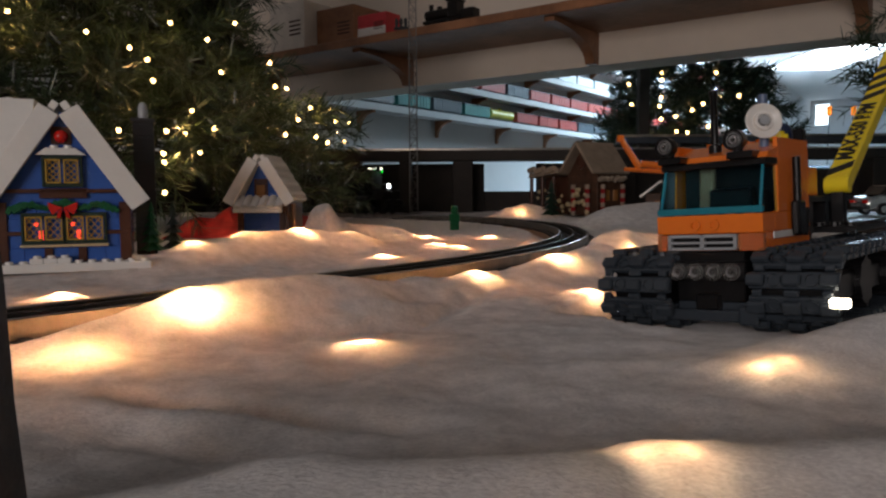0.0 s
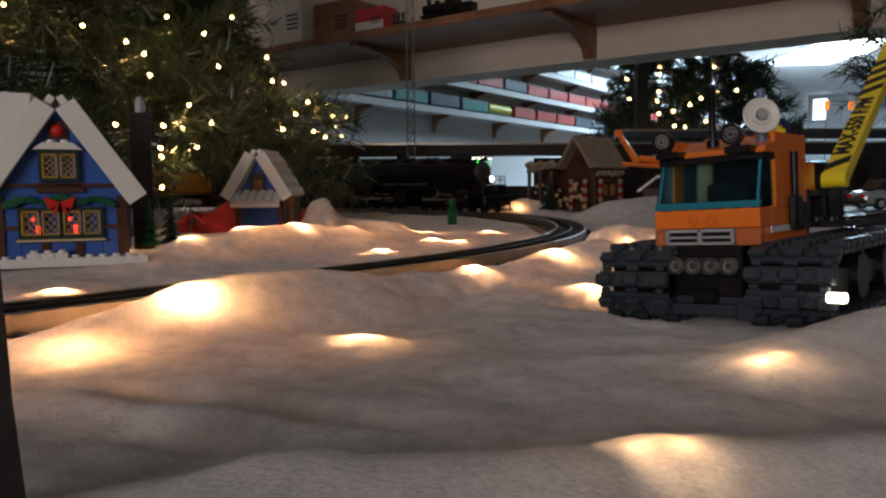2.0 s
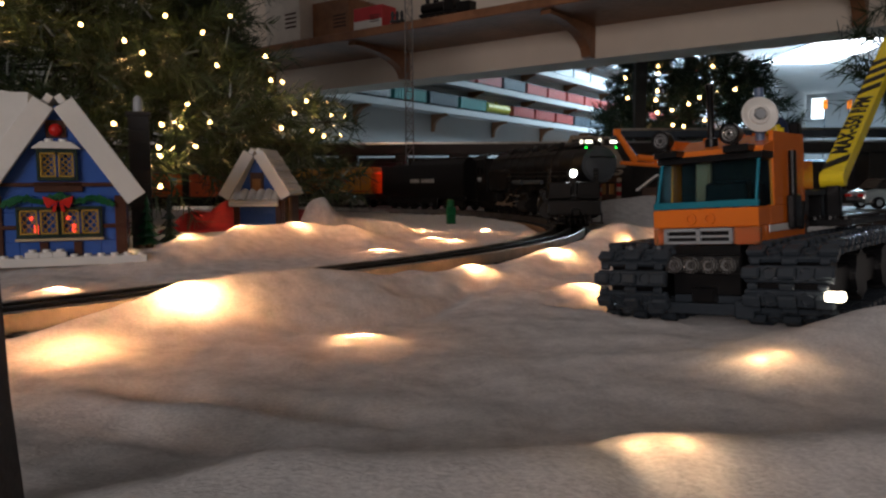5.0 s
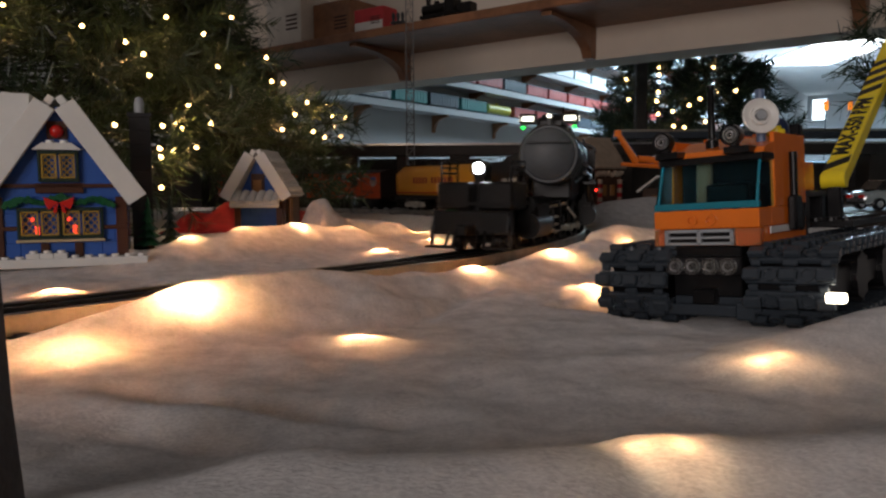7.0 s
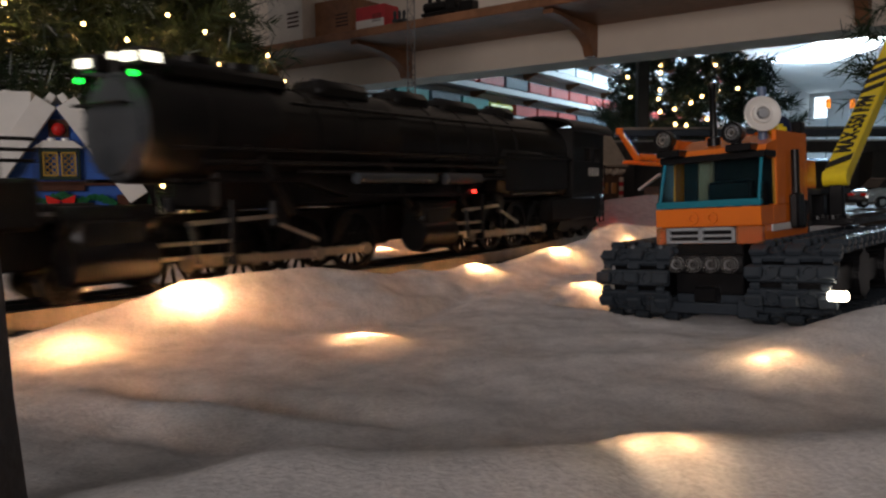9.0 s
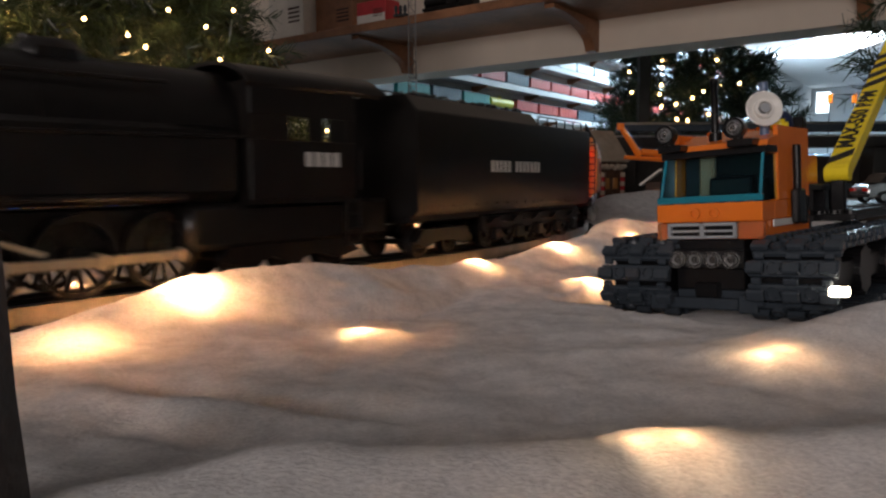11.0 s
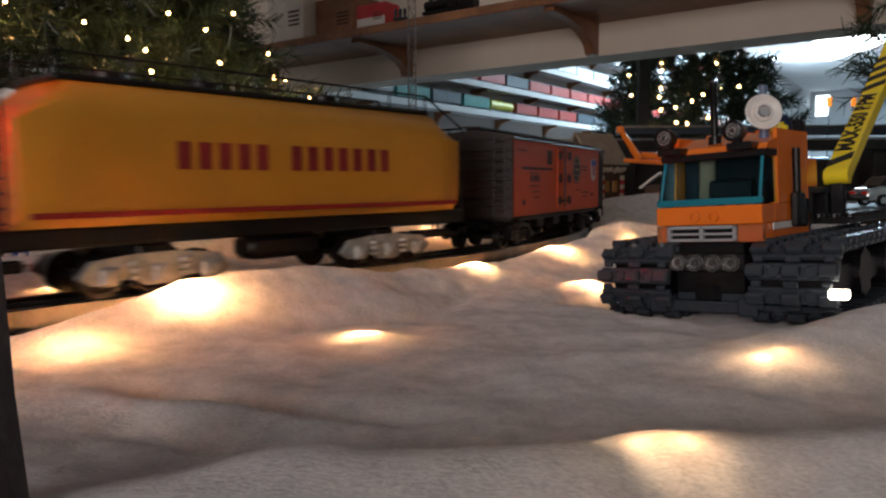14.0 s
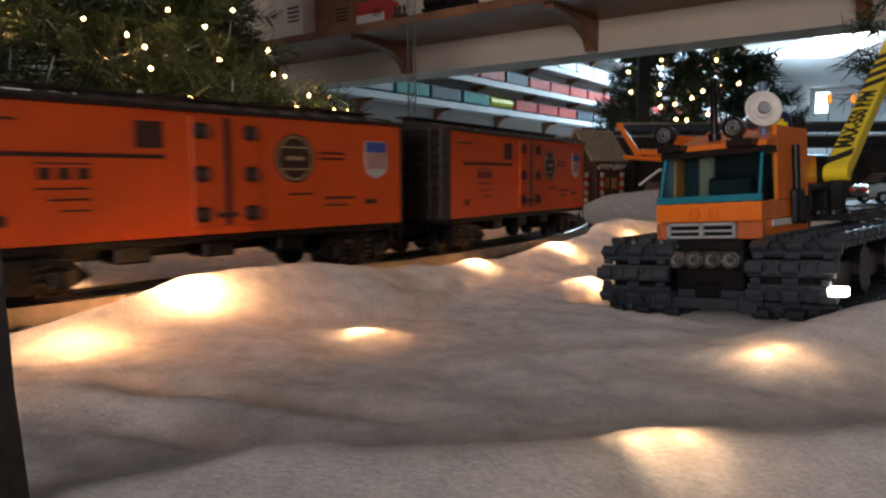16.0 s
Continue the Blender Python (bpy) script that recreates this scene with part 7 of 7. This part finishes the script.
MADE = {}
FAR_RED = mat("far_car_red", (0.42, 0.07, 0.06), 0.4)
FAR_WHITE = mat("far_car_white", (0.68, 0.72, 0.75), 0.35)
FAR_SLATE = mat("far_car_slate", (0.06, 0.085, 0.11), 0.4)
FAR_TEAL = mat("far_car_teal", (0.04, 0.26, 0.24), 0.4)
FAR_YELLOW = mat("far_car_yellow", (0.50, 0.48, 0.05), 0.4)
FAR_SILVER = mat("far_car_silver", (0.5, 0.52, 0.54), 0.25, metal=0.7)
RED, WHITE, SLATE, TEAL, YELLOW, SILV = ("red", FAR_RED, False), ("white", FAR_WHITE, False), ("slate grey", FAR_SLATE, False), ("teal", FAR_TEAL, False), ("yellow", FAR_YELLOW, True), ("silver", FAR_SILVER, False)
TANK = ("dark grey tank", FAR_SLATE, True)
far_shelf(0.4675, -2.6, 5.6, [RED, RED, SLATE, TANK, SLATE, SILV, SLATE, SLATE, SILV, TEAL, SLATE, TEAL, YELLOW, RED], -2.2)
far_shelf(0.620, -1.0, 6.0, [RED, RED, RED, RED, RED, RED, SLATE], -0.3)
far_shelf(0.790, -1.0, 6.6, [WHITE, WHITE, WHITE, WHITE, WHITE, SILV], -0.2)
far_shelf(0.98, 0.0, 7.0, [WHITE, RED, WHITE, SLATE, RED], 0.4)
far_shelf(1.15, 0.5, 7.4, [SLATE, WHITE, RED], 1.0)


# ---- dark trestle and elevated tracks behind the loop ----
def trestle(name, label, x0, x1, y, z, depth, thick, posts, material):
    t = thing(name, label, "trestle", pose(0, y, 0))
    bm = bmesh.new()
    box(bm, x0, x1, -depth / 2, depth / 2, z - thick, z, 0.001)
    part("deck", bm, material, t)
    for yy in (-0.0159, 0.0159):
        bm = bmesh.new()
        box(bm, x0, x1, yy - 0.0015, yy + 0.0015, z, z + 0.006)
        part("rail", bm, RAIL, t)
    for x, w in posts:
        bm = bmesh.new()
        box(bm, x - w / 2, x + w / 2, -depth * 0.4, depth * 0.4, -0.002, z - thick, 0.001)
        part("post", bm, material, t)
    return t


trestle("trestle", "black elevated toy track on thick posts behind the loop", -1.2, 1.6, 1.885, 0.173, 0.075, 0.026, [(-0.62, 0.03), (-0.40, 0.03), (-0.235, 0.045), (-0.10, 0.03), (0.045, 0.05), (0.335, 0.05), (0.46, 0.04), (0.62, 0.04), (0.85, 0.04), (1.1, 0.05), (1.4, 0.05)], WOOD_BLACK)
trestle("trestle", "grey elevated toy track beyond the truck", 0.38, 2.0, 1.62, 0.185, 0.06, 0.014, [(0.5, 0.02), (0.75, 0.02), (1.0, 0.02), (1.3, 0.02), (1.7, 0.02)], BRICK_GREY)
skirt = thing("layout_skirt", "black cloth-covered board closing the back of the layout", "board", pose(0, 1.975, 0))
for a, b, z in ((-1.5, 0.105, 0.144), (0.1052, 0.2448, 0.070), (0.245, 0.315, 0.144), (0.3152, 0.3598, 0.075), (0.36, 2.0, 0.125)):
    bm = bmesh.new()
    box(bm, a, b, 0, 0.012, -0.002, z, 0.001)
    part("panel", bm, WOOD_BLACK, skirt)


# ---- far-room layout tables with dark clutter ----
def far_table(x0, x1, y0, y1, z):
    t = thing("layout_table", "dark brown train layout table in the far room", "table", group="far layout tables")
    bm = bmesh.new()
    box(bm, x0, x1, y0, y1, z - 0.05, z, 0.004)
    part("tabletop", bm, WOOD_DARK, t)
    for x in (x0 + 0.06, x1 - 0.06):
        for y in (y0 + 0.06, y1 - 0.06):
            bm = bmesh.new()
            box(bm, x - 0.04, x + 0.04, y - 0.04, y + 0.04, -0.9, z - 0.05, 0.003)
            part("leg", bm, WOOD_DARK, t)


far_table(1.2, 4.2, 3.6, 4.6, 0.10)
far_table(2.2, 5.2, 5.6, 6.6, 0.18)
far_table(3.6, 6.8, 7.6, 8.6, 0.25)
rng = random.Random(21)
for x0, x1, y, z in ((1.3, 4.1, 3.9, 0.10), (2.4, 5.1, 6.0, 0.18), (3.8, 6.6, 8.0, 0.25)):
    x = x0
    while x < x1:
        name, colour, tank = rng.choice([SLATE, SLATE, RED, SILV, TANK, TEAL])
        key = (name, tank)
        ob = copy_thing(MADE[key], pose(x, y, z + 0.0002))
        ob["label"] = name + " model rail car standing on a far layout table"
        ob["group"] = "model rail cars on the far tables"
        x += 0.29


# ---- toys behind the truck ----
def toy_car():
    bm = bmesh.new()
    box(bm, 0.47, 0.90, 0.90, 1.10, -0.001, 0.036, 0.004)
    ob = part("road_plinth", bm, WOOD_BLACK)
    tagged(ob, "black raised road strip on the layout", "road strip")
    t = thing("toy_car", "shiny silver toy car parked behind the truck", "toy car", pose(0.600, 0.985, 0.0362, 0, 0, 8))
    bm = bmesh.new()
    slab(bm, [(-0.050, 0.008), (0.050, 0.008), (0.052, 0.018), (0.046, 0.024), (0.026, 0.026), (-0.030, 0.027), (-0.049, 0.023), (-0.052, 0.014)], 0.036)
    bmesh.ops.bevel(bm, geom=bm.edges[:], offset=0.002, segments=2, affect="EDGES")
    body = part("body", bm, CHROME, t, smooth=True)
    bm = bmesh.new()
    slab(bm, [(-0.034, 0.027), (0.024, 0.026), (0.012, 0.038), (-0.024, 0.038)], 0.031)
    part("cabin", bm, PANE_DARK, t)
    bm = bmesh.new()
    box(bm, -0.023, 0.011, -0.0150, 0.0150, 0.0380, 0.0392, 0.0005)
    part("roof", bm, CHROME, t)
    for x in (-0.030, 0.031):
        for y in (-0.017, 0.017):
            bm = bmesh.new()
            rod(bm, (x, y - 0.003, 0.008), (x, y + 0.003, 0.008), 0.008, n=18)
            wh = part("wheel", bm, BLACK, t, smooth=True)
            bm = bmesh.new()
            rod(bm, (x, y - 0.0034, 0.008), (x, y + 0.0034, 0.008), 0.0045, n=14)
            part("rim", bm, CHROME, wh, smooth=True)
    for y in (-0.012, 0.012):
        bm = bmesh.new()
        box(bm, -0.0530, -0.0510, y - 0.004, y + 0.004, 0.016, 0.020)
        part("tail_lamp", bm, BRICK_RED, t)


toy_car()


def toy_hut():
    t = thing("toy_hut", "tiny brown toy hut with white roof in the snow", "toy house", pose(0.372, 1.27, 0.020, 0, 0, -20))
    bm = bmesh.new()
    box(bm, -0.025, 0.025, 0, 0.04, 0, 0.045, 0.001)
    part("wall", bm, MUD, t)
    bm = bmesh.new()
    box(bm, -0.010, 0.006, -0.002, 0.001, 0.016, 0.032, 0.0005)
    part("window", bm, BRICK_AMBER, t)
    for s in (-1, 1):
        bm = bmesh.new()
        box(bm, 0, 0.044, -0.008, 0.048, -0.002, 0.002, 0.0006, m=Matrix.Translation((0, 0, 0.066)) @ Matrix.Rotation(radians(38 if s > 0 else 142), 4, "Y"))
        part("roof_slope", bm, BRICK_WHITE, t)


toy_hut()


def toy_crane():
    t = thing("toy_crane", "orange toy crane with bent arm standing behind the truck", "toy crane", pose(0.352, 1.10, 0.016))
    bm = bmesh.new()
    box(bm, -0.02, 0.045, -0.02, 0.02, 0.0, 0.040, 0.002)
    part("base", bm, BRICK_GREY, t)
    bm = bmesh.new()
    box(bm, -0.004, 0.010, -0.006, 0.006, 0.040, 0.085, 0.001)
    part("mast", bm, BRICK_GREY, t)
    bm = bmesh.new()
    rod(bm, (0.010, 0, 0.080), (-0.085, 0, 0.086), 0.004, 0.003, n=8)
    rod(bm, (-0.060, 0, 0.094), (-0.030, 0, 0.091), 0.005, n=8)
    part("jib", bm, BRICK_ORANGE, t)
    bm = bmesh.new()
    rod(bm, (-0.062, 0, 0.088), (-0.090, 0, 0.130), 0.0055, 0.004, n=8)
    box(bm, -0.096, -0.086, -0.004, 0.004, 0.126, 0.136, 0.001)
    part("arm", bm, BRICK_ORANGE, t)


toy_crane()

# dark post close beside the camera
bm = bmesh.new()
slab(bm, [(-0.016, 0.0), (0.0030, 0.0), (0.0014, 0.011), (0.0002, 0.026), (-0.0004, 0.0435), (-0.0007, 0.056), (-0.016, 0.057)], 0.012)
bmesh.ops.bevel(bm, geom=bm.edges[:], offset=0.0008, segments=1, affect="EDGES")
ob = part("wooden_post", bm, POST_WOOD := mat("dark_brown_post", (0.045, 0.025, 0.016), 0.6, vary=0.4, scale=80, bump=0.3), at=pose(-0.0668, 0.105, 0.012))
tagged(ob, "dark brown wooden post stub standing close by in the snow", "post")


WINDOW_BRIGHT = glow("bright_strip_pane", (0.80, 0.92, 1.0), 2.5)
# ---- glowing pane for a bright strip high in the end wall, orange flags in the far room ----
win = thing("window_1", "small bright upright pane high in the far end wall", "window", END @ pose(0.20, -0.004, 1.40), kind="structure")
bm = bmesh.new()
for a in ((-0.13, -0.11, -0.20, 0.20), (0.11, 0.13, -0.20, 0.20), (-0.11, 0.11, -0.20, -0.18), (-0.11, 0.11, 0.18, 0.20)):
    box(bm, a[0], a[1], -0.03, 0.0, a[2], a[3], 0.002)
part("frame", bm, CEIL, win)
bm = bmesh.new()
box(bm, -0.11, 0.11, -0.012, -0.006, -0.18, 0.18)
part("pane", bm, WINDOW_BRIGHT, win)
# the posts are added, to hold the orange shapes up at shelf height
for x, y in ((4.16, 8.05), (4.42, 8.05)):
    t = thing("marker_flag", "small orange marker flag on an added thin post", "flag", pose(x, y, 0.25), group="orange marker flags")
    bm = bmesh.new()
    rod(bm, (0, 0, 0), (0, 0, 0.72), 0.006, n=8)
    part("post", bm, BRICK_GREY, t)
    bm = bmesh.new()
    box(bm, -0.028, 0.028, -0.010, -0.007, 0.62, 0.72, 0.001)
    part("flag", bm, BRICK_ORANGE, t)

bm = bmesh.new()
box(bm, -0.019, 0.019, -0.019, 0.019, -0.90, 0.66, 0.002)
ob = part("timber_pole", bm, BARK, at=pose(0.70, 2.62, 0.0))
tagged(ob, "dark timber pole standing beyond the opening", "pole")


motions()
